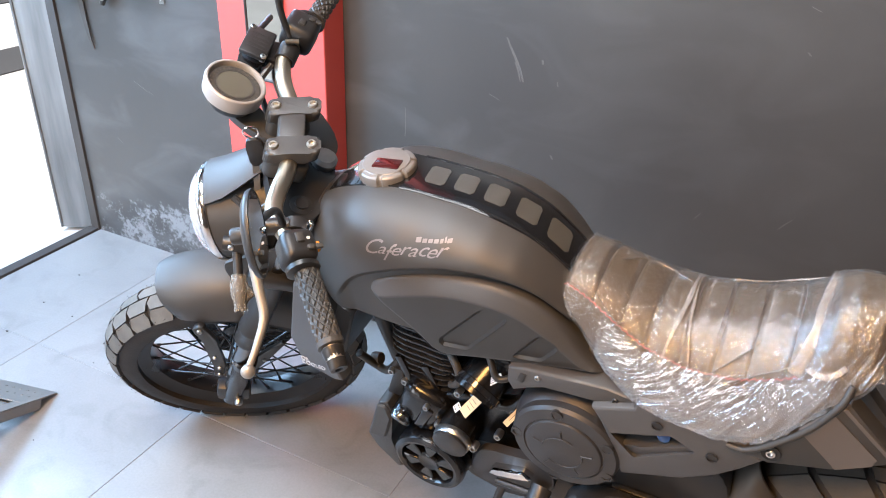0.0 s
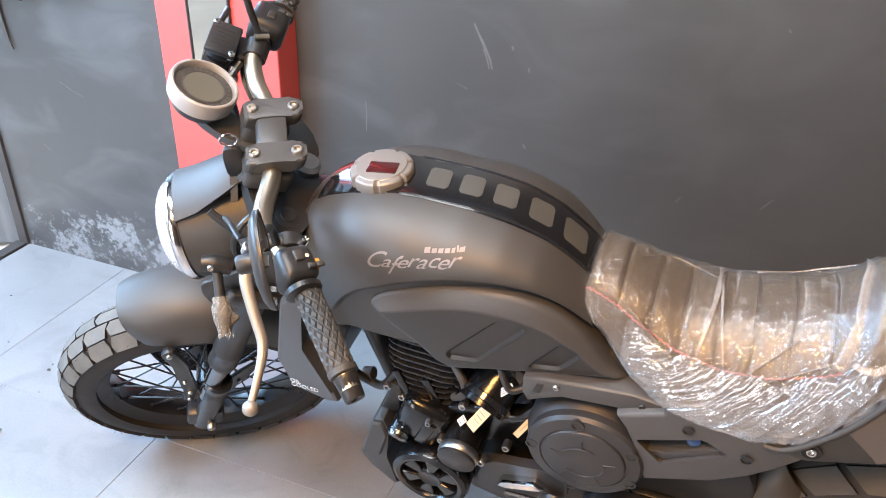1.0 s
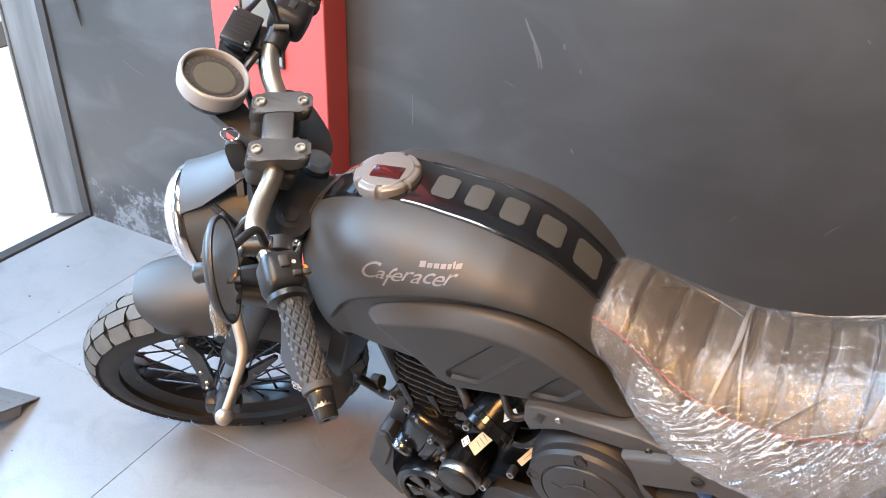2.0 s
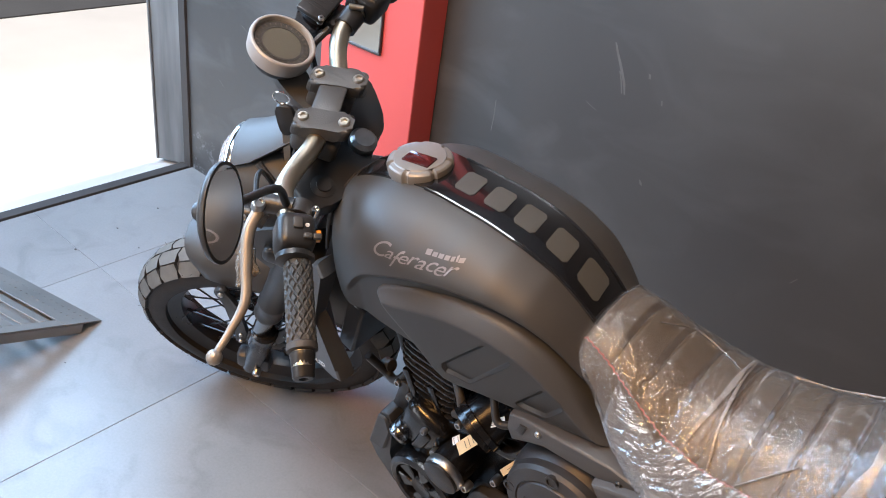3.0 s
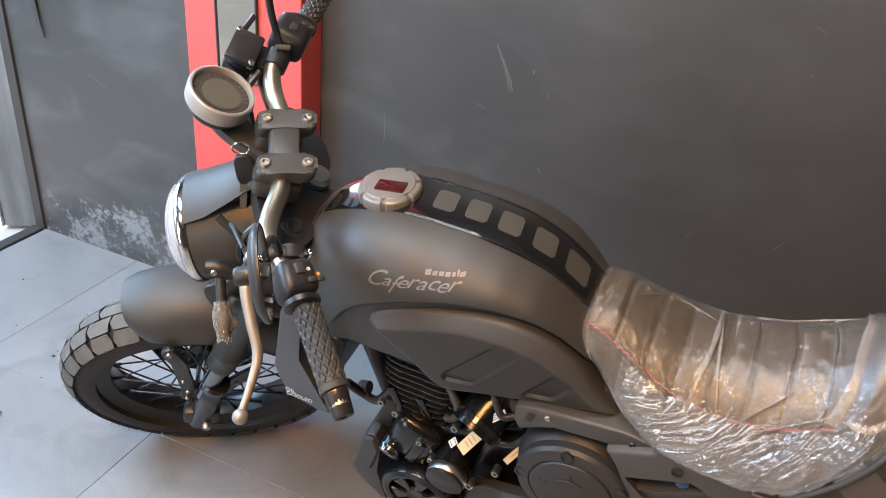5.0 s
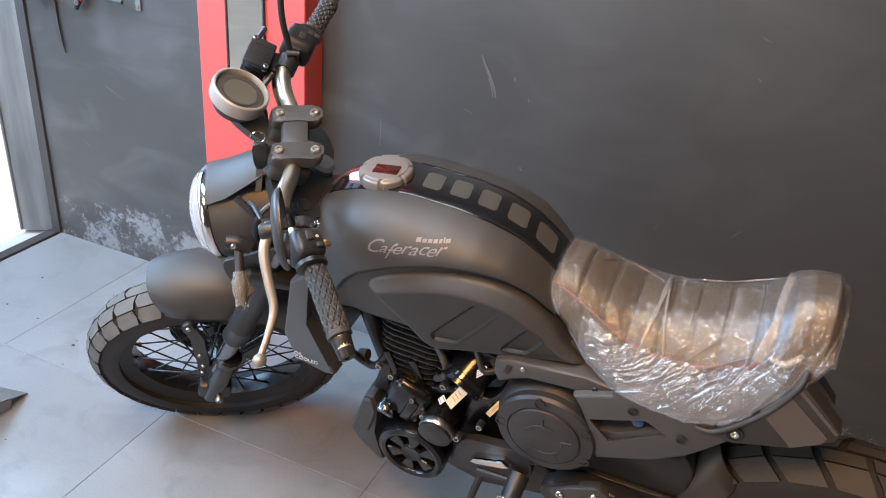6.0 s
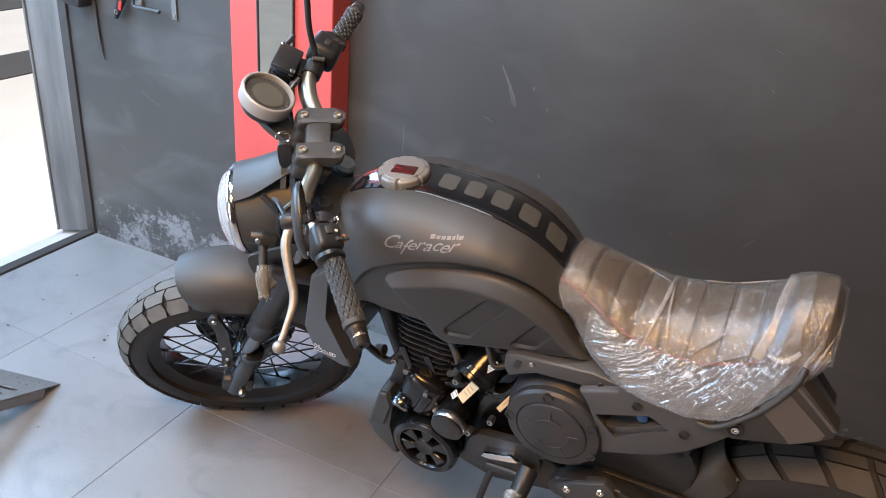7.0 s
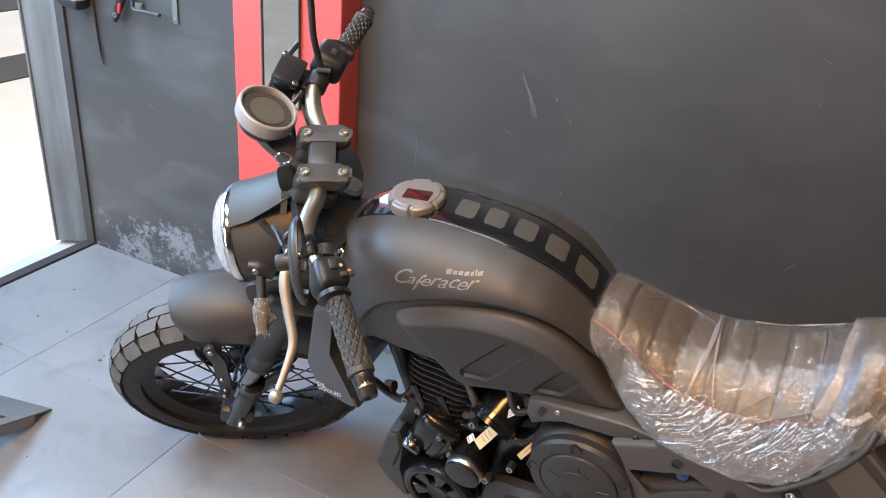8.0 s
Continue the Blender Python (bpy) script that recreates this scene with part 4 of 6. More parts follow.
def film_mat(name, haze, gloss, crinkle, rough=0.13, tint=(0.74, 0.74, 0.75), seed=0.0):
    """Clear thin film: see-through, with a gloss that grows at glancing angles, fine crinkles and a few white stress lines."""
    m = bpy.data.materials.new(name)
    m.use_nodes = True
    t = m.node_tree
    t.nodes.remove(t.nodes["Principled BSDF"])
    L = t.links.new
    co = t.nodes.new("ShaderNodeTexCoord")

    def val(op, a, c=0.0):
        n = t.nodes.new("ShaderNodeMath")
        n.operation = op
        for k, v in enumerate((a, c)):
            if isinstance(v, (int, float)):
                n.inputs[k].default_value = v
            else:
                L(v, n.inputs[k])
        return n.outputs[0]

    def span(v, a, c, to0=0.0, to1=1.0):
        n = t.nodes.new("ShaderNodeMapRange")
        for k, x in zip(("From Min", "From Max", "To Min", "To Max"), (a, c, to0, to1)):
            n.inputs[k].default_value = x
        L(v, n.inputs["Value"])
        return n.outputs[0]

    def grain(stretch, turn, scale, detail, rough_, shift=0.0):
        mp = t.nodes.new("ShaderNodeMapping")
        mp.inputs["Location"].default_value = (shift + seed, 0, shift)
        mp.vector_type = 'TEXTURE'
        mp.inputs["Rotation"].default_value = (0.0, turn, 0.0)
        mp.inputs["Scale"].default_value = [1 / v for v in stretch]
        L(co.outputs["Object"], mp.inputs["Vector"])
        n = t.nodes.new("ShaderNodeTexNoise")
        n.inputs["Scale"].default_value, n.inputs["Detail"].default_value, n.inputs["Roughness"].default_value = scale, detail, rough_
        L(mp.outputs[0], n.inputs["Vector"])
        return n.outputs["Fac"]
    fine = grain((1.0, 1.0, 0.8), 0.7, 330, 3, 0.55, 5.0)
    mid = grain((1.0, 0.8, 0.7), 0.9, 115, 3, 0.6, 2.0)
    line = 0.0
    for k, (turn, sc) in enumerate(((0.75, 60), (-0.55, 46), (0.15, 40), (1.2, 70))):
        ta = grain((1.0, 0.05, 0.05), turn, sc, 1, 0.4, 7.0 + 3 * k)
        one = span(val('ABSOLUTE', val('SUBTRACT', ta, 0.5)), 0.010, 0.0)
        line = val('MAXIMUM', line, val('MULTIPLY', one, span(grain((1, 1, 1), 0, 12, 1, 0.4, 20.0 + k), 0.50, 0.62)))
    crease = 0.0
    for k, (turn, sc) in enumerate(((0.35, 105), (-0.8, 120), (1.1, 140))):
        ta = grain((1.0, 0.5, 0.16), turn, sc, 2, 0.5, 31.0 + 5 * k)
        crease = val('ADD', crease, span(val('ABSOLUTE', val('SUBTRACT', ta, 0.5)), 0.0, 0.10))
    bp = t.nodes.new("ShaderNodeBump")
    bp.inputs["Strength"].default_value, bp.inputs["Distance"].default_value = crinkle, 0.004
    L(val('ADD', val('MULTIPLY', crease, 0.20), val('ADD', val('MULTIPLY', fine, 0.22), val('MULTIPLY', mid, 0.40))), bp.inputs["Height"])
    clear = t.nodes.new("ShaderNodeBsdfTransparent")
    clear.inputs["Color"].default_value = (0.93, 0.93, 0.93, 1)
    sheen = t.nodes.new("ShaderNodeBsdfGlossy")
    sheen.inputs["Color"].default_value = (0.97, 0.97, 0.97, 1)
    sheen.inputs["Roughness"].default_value = rough
    L(bp.outputs[0], sheen.inputs["Normal"])
    milk = t.nodes.new("ShaderNodeBsdfDiffuse")
    milk.inputs["Color"].default_value = (*tint, 1)
    fr = t.nodes.new("ShaderNodeFresnel")
    fr.inputs["IOR"].default_value = 1.5
    L(bp.outputs[0], fr.inputs["Normal"])
    m1, m2 = t.nodes.new("ShaderNodeMixShader"), t.nodes.new("ShaderNodeMixShader")
    L(val('MINIMUM', val('MULTIPLY', fr.outputs[0], gloss), 0.9), m1.inputs[0])
    L(clear.outputs[0], m1.inputs[1])
    L(sheen.outputs[0], m1.inputs[2])
    L(val('ADD', haze, val('MULTIPLY', line, 0.16)), m2.inputs[0])
    L(m1.outputs[0], m2.inputs[1])
    L(milk.outputs[0], m2.inputs[2])
    L(m2.outputs[0], t.nodes["Material Output"].inputs["Surface"])
    return m


M_FILM = film_mat("clear_wrapping_film", 0.03, 2.0, 0.55, 0.24)
M_GATHER = film_mat("gathered_film", 0.04, 3.4, 0.15, 0.13, (0.74, 0.75, 0.77), 6.0)
M_WRAP = film_mat("crumpled_wrapping", 0.16, 2.4, 0.9, seed=4.0)
M_FOLD = film_mat("folded_film", 0.15, 2.4, 0.4, 0.2, (0.70, 0.68, 0.66), 9.0)
M_TAPE = film_mat("papery_wrapping", 0.5, 1.5, 0.8, 0.3, (0.22, 0.192, 0.155), 2.0)
turn_signal(-1)
spart("signal_end", lathe([(0.0, -0.03), (0.012, -0.028), (0.0145, -0.012), (0.0145, 0.004), (0.010, 0.011), (0.0, 0.012)], (0.086, 0.125, 0.212), (0.3, -0.2, 0.9), 18), M_BLACK, label="round black end of the far turn signal")

# ignition key with ring and fob cable
kb = lathe([(0.018, -0.03), (0.018, 0.0), (0.012, 0.004), (0, 0.004)], (0.066, 0.015, 0.715), (0, 0, 1), 20)
lock = spart("ignition_lock", kb, M_BLACK, label="black ignition lock with hanging key")
ringb = bmesh.new()
tube([(0.097 + 0.012 * math.cos(a), -0.030, 0.787 + 0.012 * math.sin(a)) for a in (2 * math.pi * i / 12 for i in range(13))], 0.0014, 6, 3, ringb)
spart("key_ring", ringb, M_CHROME, lock, "steel key ring")
spart("key_head", prism(outline([(0.070, 0.722), (0.082, 0.718), (0.099, 0.758), (0.098, 0.773), (0.078, 0.776), (0.066, 0.745)]), -0.036, -0.028, 0.002), M_BLACK, lock, "black key head")
spart("key_blade", prism([(0.054, 0.646), (0.059, 0.641), (0.064, 0.645), (0.083, 0.724), (0.072, 0.726)], -0.0335, -0.0305), M_LEVER, lock, "steel key blade")
coil = bmesh.new()
tube([(0.048 + 0.026 * math.cos(a), -0.020 + 0.004 * math.sin(2 * a), 0.642 + 0.034 * math.sin(a)) for a in (2 * math.pi * i / 14 for i in range(15))], 0.0045, 8, 3, coil)
spart("cable_loop", coil, M_RUBBER, lock, "black rubber cable loop")
for i, pts in enumerate(([(0.10, -0.06, 0.66), (0.055, -0.085, 0.64), (0.05, -0.075, 0.58), (0.02, -0.05, 0.52)],
                         [(0.03, -0.07, 0.70), (0.06, -0.095, 0.67), (0.055, -0.10, 0.62), (0.02, -0.08, 0.56)],
                         [(0.04, 0.05, 0.69), (0.075, 0.05, 0.66), (0.07, 0.02, 0.60), (0.0, 0.0, 0.52)])):
    spart("cable", tube(pts, 0.006 - 0.0008 * i, 8), M_BLACK)

# ---- tank ----
# stations along the tank: x, top, half width at the crease, height of the crease, foot
TANK = [(-0.335, 0.868, 0.068, 0.775, 0.730), (-0.315, 0.886, 0.092, 0.752, 0.712), (-0.285, 0.906, 0.110, 0.735, 0.700), (-0.265, 0.915, 0.118, 0.740, 0.694),
        (-0.250, 0.921, 0.122, 0.764, 0.692), (-0.228, 0.930, 0.128, 0.797, 0.690), (-0.200, 0.936, 0.132, 0.823, 0.688), (-0.170, 0.939, 0.134, 0.840, 0.688),
        (-0.130, 0.941, 0.134, 0.860, 0.684), (-0.060, 0.939, 0.127, 0.880, 0.690), (0.0, 0.929, 0.117, 0.882, 0.700), (0.05, 0.910, 0.106, 0.872, 0.715),
        (0.086, 0.885, 0.094, 0.850, 0.725), (0.128, 0.848, 0.078, 0.806, 0.735)]
GRID = np.linspace(-0.36, 0.18, 271)
KERNEL = np.exp(-np.linspace(-2, 2, 25) ** 2)
KERNEL /= KERNEL.sum()


def eased(xs, ys):
    """A table as a curve with its kinks rounded off."""
    x0, x1 = xs[0], xs[-1]
    raw = np.interp(GRID, xs, ys)
    raw = np.where(GRID < x0, ys[0] + (GRID - x0) * (ys[1] - ys[0]) / (xs[1] - x0), raw)
    raw = np.where(GRID > x1, ys[-1] + (GRID - x1) * (ys[-1] - ys[-2]) / (x1 - xs[-2]), raw)
    return np.convolve(np.pad(raw, 12, mode='edge'), KERNEL, mode='valid')


TANK_CURVES = [eased(list(zip(*TANK))[0], c) for c in list(zip(*TANK))[1:]]


def tank_at(x):
    return [float(np.interp(x, GRID, c)) for c in TANK_CURVES]


CROWN = np.convolve(np.pad(np.interp(GRID, (-0.33, -0.26, -0.20, -0.10, 0.13), (2.4, 3.2, 3.2, 2.0, 1.9)), 30, mode="edge"), np.hanning(61) / np.hanning(61).sum(), mode="valid")


def crown_power(x):
    """How boxy the section above the crease is: square-shouldered at the front, rounder to the rear."""
    return float(np.interp(x, GRID, CROWN))


def tank_z(x, y):
    zt, w, zc, zb = tank_at(x)
    p = crown_power(x)
    return zc + (zt - zc) * (1 - min(1, abs(y) / w) ** p) ** (1 / p)


def side_y(x, z):
    """The tank's near flank at a height."""
    zt, w, zc, zb = tank_at(x)
    if z >= zc:
        p = crown_power(x)
        y = w * max(0.0, 1 - min(1.0, (z - zc) / (zt - zc)) ** p) ** (1 / p)
        # a shallow scoop at the tank's front corner
        y -= 0.0055 * math.exp(-((x + 0.262 - 0.5 * (z - 0.880)) / 0.024) ** 2 - ((z - 0.880) / 0.016) ** 2)
        return -y
    down = zc - z
    cut = 0.0105 * ease((x + 0.268) / 0.035) * ease(down / 0.015)
    foot = 0.020 * (1 - math.sqrt(max(0.0, 1 - (1 - min(1.0, (z - zb) / 0.022)) ** 2)))
    return -(w - cut - 0.13 * down - foot)


def tank_ring(x):
    zt, w, zc, zb = tank_at(x)
    p = crown_power(x)
    half = []
    for i in range(73):
        a = math.pi / 2 * i / 72
        z = zc + (zt - zc) * math.cos(a) ** (2 / p)
        y = w * math.sin(a) ** (2 / p)
        half.append((y if y < 0.055 else -side_y(x, z), z))
    n = 48
    for i in range(1, n + 1):
        z = zc - (zc - zb) * (i / n) ** 1.6
        half.append((-side_y(x, z), z))
    return [Vector((x, y, z)) for y, z in half] + [Vector((x, -y, z)) for y, z in half[:0:-1]]


tb = loft([tank_ring(x) for x in np.linspace(-0.335, 0.128, 170)])
tank = bpart("fuel_tank", tb, M_MATT, label="matt black fuel tank with gloss centre stripe", sharp=60)


def on_tank(pts, lift):
    """A thin sheet laid on the tank's skin, from rows of (x, y)."""
    bm = bmesh.new()
    top = [[bm.verts.new((x, y, tank_z(x, y) + lift)) for x, y in row] for row in pts]
    low = [[bm.verts.new((x, y, tank_z(x, y) - 0.002)) for x, y in row] for row in pts]
    nr, nc = len(pts), len(pts[0])
    for i in range(nr - 1):
        for j in range(nc - 1):
            bm.faces.new((top[i][j], top[i][j + 1], top[i + 1][j + 1], top[i + 1][j]))
    rim = [(i, 0) for i in range(nr)] + [(nr - 1, j) for j in range(1, nc)] + [(i, nc - 1) for i in range(nr - 2, -1, -1)] + [(0, j) for j in range(nc - 2, 0, -1)]
    for (i, j), (k, l) in zip(rim, rim[1:] + rim[:1]):
        bm.faces.new((top[i][j], top[k][l], low[k][l], low[i][j]))
    return bm


def stripe_half(x):
    return float(np.interp(x, (-0.30, -0.22, -0.15, 0.0, 0.125), (0.040, 0.050, 0.043, 0.043, 0.034)))


stripe = bpart("tank_stripe", on_tank([[(x, stripe_half(x) * v) for v in np.linspace(-1, 1, 11)] for x in np.linspace(-0.298, 0.124, 40)], 0.0022), M_GLOSS, tank, "gloss black stripe along the tank")
for s in (-1, 1):
    tube_pts = [(x, s * stripe_half(x), tank_z(x, stripe_half(x)) + 0.001) for x in np.linspace(-0.16, 0.120, 14)]
    bpart("stripe_bead", tube(tube_pts, 0.003, 8, 2), M_GLOSS, tank)
for x in (-0.117, -0.068, -0.019, 0.032, 0.081):
    rows = []
    for u in np.linspace(-1, 1, 9):
        cut = 0.0 if abs(u) < 0.8 else 0.25 * (abs(u) - 0.8) / 0.2
        rows.append([(x + 0.0165 * u - 0.002 * v, 0.021 * v * (1 - cut)) for v in np.linspace(-1, 1, 9)])
    bpart("grip_patch", on_tank(rows, 0.0034), M_PATCH, stripe, "small square grey patch")

# rubber edging down the tank's front, and the bracket that holds it
for k, x in enumerate((-0.326, -0.312)):
    zt = tank_at(x)[0]
    edge = [(x, -0.03, tank_z(x, 0.03) + 0.001)] + [(x - 0.10 * (zt - z) * (z < 0.85), side_y(x, z) - 0.0015, z) for z in np.linspace(zt - 0.012, 0.775, 12)]
    bpart("edging", tube(edge, 0.0034 - 0.0008 * k, 8, 3), M_RUBBER, tank, "black rubber edging")
bracket = bpart("tank_bracket", box((0.060, 0.075, 0.006), pose(-0.342, 0.004, 0.866, 0, -20, 0), 0.0025, 2), M_BLACK, label="black bracket at the front of the tank")
bpart("bracket_bolt", dome_bolt((-0.334, 0.004, 0.872), (-0.3, 0, 1), 0.009, 0.005), M_BRASS, bracket, "plated bolt with a washer")
bpart("washer", lathe([(0.013, 0.0), (0.013, 0.0015), (0.008, 0.0018)], (-0.334, 0.004, 0.8700), (-0.3, 0, 1), 24), M_BRASS, bracket)

# fuel cap
CC = Vector((-0.203, -0.006, tank_z(-0.203, 0) + 0.003))
cz = Vector((-0.06, 0, 1)).normalized()
def cap_bm(m, r=0.0460, lugs=7):
    """A flat cap whose edge is cut into broad lugs by narrow notches, chamfered above."""
    bm, rows = bmesh.new(), []
    for out, dz, cut in ((-0.0015, -0.014, 0.0), (0.0, -0.010, 0.6), (0.001, 0.005, 1.0), (-0.0005, 0.0090, 1.0), (-0.0028, 0.0110, 1.0), (-0.0080, 0.0122, 0.6), (-0.0092, 0.0134, 0.0), (-0.0110, 0.0138, 0.0), (-0.030, 0.0142, 0.0)):
        row = []
        for k in range(120):
            a = 2 * math.pi * k / 120
            ph = (lugs * a / (2 * math.pi) + 0.20) % 1.0
            notch = 1 - ease((abs(ph - 0.5) - 0.055) / 0.03)
            rr = r + out - 0.0034 * cut * notch
            row.append(m @ Vector((rr * math.cos(a), rr * math.sin(a), dz - 0.002 * cut * notch)))
        rows.append(row)
    return loft(rows, True, bm)


capo = bpart("fuel_cap", cap_bm(frame_of(cz, CC)), M_SILVER, tank, "silver notched fuel cap with dark lock flap", sharp=26)
bpart("lock_flap", box((0.025, 0.044, 0.004), frame_of(cz, CC) @ Matrix.Rotation(0.12, 4, 'Z') @ Matrix.Translation((0.008, 0.005, 0.0142)), 0.0018, 2), material("dark_red_gloss", (0.05, 0.008, 0.008), 0.1), capo, "dark glossy flap")

# decal: a slanting script mark and a small bright bar word above it, as plain shapes
def decal_stroke(bm, pts, r):
    for (x0, z0), (x1, z1) in zip(pts, pts[1:]):
        d = Vector((x1 - x0, z1 - z0))
        nn = Vector((-d.y, d.x)).normalized() * r
        quad = [(x0 + nn.x, z0 + nn.y), (x1 + nn.x, z1 + nn.y), (x1 - nn.x, z1 - nn.y), (x0 - nn.x, z0 - nn.y)]
        bm.faces.new([bm.verts.new((x, side_y(x, z) - 0.0012, z + 0.0006)) for x, z in quad])


def letter_mesh(ch, weight):
    cu = bpy.data.curves.new("script", 'FONT')
    cu.body, cu.size, cu.offset, cu.resolution_u = ch, 1.0, weight, 4
    tmp = new("script_tmp", cu)
    me = bpy.data.meshes.new_from_object(tmp.evaluated_get(bpy.context.evaluated_depsgraph_get()))
    bpy.data.objects.remove(tmp)
    bpy.data.curves.remove(cu)
    return me


def tank_script(text, x0, z0, x1, z1, height, slant):
    """Slanting brush script laid on the tank's flank letter by letter, with a tall capital and a long-tailed f."""
    sizes = {"C": (1.15, 1.25, -0.10), "f": (1.05, 1.45, -0.42)}
    rows, at = [], 0.0
    for k, ch in enumerate(text):
        wide, tall, drop = sizes.get(ch, (1.08, 0.92, 0.03 * (-1) ** k))
        me = letter_mesh(ch, 0.002)
        lo, hi = min(v.co.x for v in me.vertices), max(v.co.x for v in me.vertices)
        rows.append((me, at - lo * wide, wide, tall, drop))
        at += (hi - lo) * wide + (0.02 if ch == "C" else -0.05 if ch == "f" else 0.03)
    bm = bmesh.new()
    for me, start, wide, tall, drop in rows:
        for v in me.vertices:
            y = v.co.y * tall + drop
            u = (start + v.co.x * wide + slant * y) / at
            x, z = x0 + (x1 - x0) * u, z0 + (z1 - z0) * u + y * height
            v.co = (x, side_y(x, z) - 0.0011, z + 0.0005)
        bm.from_mesh(me)
        bpy.data.meshes.remove(me)
    return bm


dc = tank_script("Caferacer", -0.1790, 0.8765, -0.0490, 0.8965, 0.0255, 0.42)
bpart("script_lettering", dc, M_DECAL, tank, "thin silver slanting script")
dw = bmesh.new()
for i, (w, tall) in enumerate(((7, 1), (6, 0.75), (6, 0.75), (6, 0.75), (4, 0.75), (2, 1), (6, 0.75))):
    xa = -0.0975 + 0.00128 * sum((7, 6, 6, 6, 4, 2, 6)[:i]) + 0.0011 * i
    za = 0.9052 + 0.124 * (xa + 0.0975)
    decal_stroke(dw, [(xa, za + 0.0031 * tall), (xa + 0.00112 * w, za + 0.0031 * tall + 0.001)], 0.0026 * tall)
bpart("bar_mark", dw, M_DECAL, tank, "small silver bar mark")

# knee panel under the tank's flank: a broad rim that slopes up to the tank, a flat face and two sunk fields
def panel_y(x, z):
    return 0.038 + 0.09 * x - 0.20 * z


RIM = [(-0.186, 0.792), (-0.168, 0.815), (-0.122, 0.838), (-0.056, 0.856), (-0.009, 0.862), (0.036, 0.858), (0.081, 0.837), (0.127, 0.788), (0.160, 0.739), (0.191, 0.709), (0.148, 0.712), (0.100, 0.703), (0.050, 0.692), (-0.020, 0.674), (-0.088, 0.656), (-0.124, 0.691), (-0.154, 0.730), (-0.174, 0.774)]
FACE = [(-0.165, 0.790), (-0.154, 0.792), (-0.113, 0.809), (-0.054, 0.829), (-0.007, 0.833), (0.038, 0.828), (0.078, 0.809), (0.119, 0.768), (0.149, 0.732), (0.168, 0.722), (0.144, 0.719), (0.101, 0.709), (0.051, 0.697), (-0.017, 0.680), (-0.080, 0.666), (-0.113, 0.711), (-0.140, 0.747), (-0.161, 0.775)]
POCKETS = ([(-0.079, 0.696), (-0.077, 0.709), (0.001, 0.814), (0.011, 0.821), (0.043, 0.817), (0.048, 0.807), (0.044, 0.797), (-0.023, 0.700), (-0.032, 0.691), (-0.073, 0.687)],
           [(0.046, 0.709), (0.048, 0.717), (0.088, 0.781), (0.097, 0.787), (0.118, 0.772), (0.122, 0.761), (0.117, 0.750), (0.099, 0.721), (0.091, 0.712), (0.055, 0.706)])


def inward(pts, d):
    """The outline drawn in by d on all sides."""
    res, n = [], len(pts)
    area = sum(pts[i - 1][0] * pts[i][1] - pts[i][0] * pts[i - 1][1] for i in range(n))
    for i in range(n):
        e = Vector(pts[(i + 1) % n]) - Vector(pts[i - 1])
        nn = Vector((-e.y, e.x)).normalized() * math.copysign(d, area)
        res.append((pts[i][0] + nn.x, pts[i][1] + nn.y))
    return res


def pocket_shell(rim, face, pockets, depth, s=-1):
    """A shell with a sloping rim round a flat face, and shallow sunk fields whose sides slope."""
    bm = bmesh.new()

    def ring(pts, y):
        ys = y if isinstance(y, list) else [y] * len(pts)
        return [bm.verts.new((x, -s * (panel_y(x, z) + d), z)) for (x, z), d in zip(pts, ys)]

    def mixed(t):
        return [(a[0] + (b[0] - a[0]) * t, a[1] + (b[1] - a[1]) * t) for a, b in zip(rim, face)]

    def fall(t):
        """The rim's drop: broad and gentle where the rim is broad, short at its foot."""
        return [min(0.0195, 0.70 * math.hypot(a[0] - b[0], a[1] - b[1])) * t for a, b in zip(rim, face)]

    def tied(vs):
        return [bm.edges.new((vs[i - 1], vs[i])) for i in range(len(vs))]

    def band(a, c):
        for i in range(len(a)):
            bm.faces.new((a[i - 1], a[i], c[i], c[i - 1]))
    rings = [ring(inward(face, 0.003), 0.0), ring(face, 0.0002), ring(mixed(0.88), fall(0.07)), ring(mixed(0.6), fall(0.33)), ring(mixed(0.25), fall(0.68)), ring(mixed(0.08), fall(0.90)),
             ring(mixed(0.01), [d + 0.003 for d in fall(1.0)]), ring(rim, [d + 0.007 for d in fall(1.0)]), ring(rim, 0.045)]
    edges = tied(rings[0])
    for a, c in zip(rings, rings[1:]):
        band(a, c)
    # the rim takes a lighter grey, painting in light caught from above
    for f in bm.faces:
        f.material_index = 1
    bm.faces.new(rings[-1])
    for pts in pockets:
        steps = [ring(inward(pts, d), y) for d, y in ((-0.0012, 0), (0, 0), (0.0012, depth * 0.12), (0.0046, depth * 0.88), (0.0058, depth), (0.0072, depth))]
        edges += tied(steps[0])
        for a, c in zip(steps, steps[1:]):
            band(a, c)
        bm.faces.new(steps[-1])
    bmesh.ops.triangle_fill(bm, use_beauty=True, use_dissolve=False, edges=edges)
    return bm


for s in (-1, 1):
    knee = bpart("knee_panel", pocket_shell(outline(RIM, 3), outline(FACE, 3), POCKETS, 0.0062, s), M_PANEL, label="satin dark grey side panel with two slanting sunk fields" if s < 0 else "", sharp=34)
    # lighter grey for the rim, as if lit more than the face
    knee.data.materials.append(M_SIDE)
# frame spar behind the panel and down to the seat
bpart("frame_spar", tube([(-0.26, -0.05, 0.72), (-0.10, -0.06, 0.70), (0.05, -0.06, 0.72), (0.14, -0.055, 0.73), (0.20, -0.055, 0.71), (0.26, -0.06, 0.69)], 0.020, 12), M_BLACK, label="black frame tube under the tank")
tail_gap = prism([(0.06, 0.74), (0.10, 0.84), (0.135, 0.83), (0.215, 0.745), (0.20, 0.72)], -0.058, 0.058, 0.01)
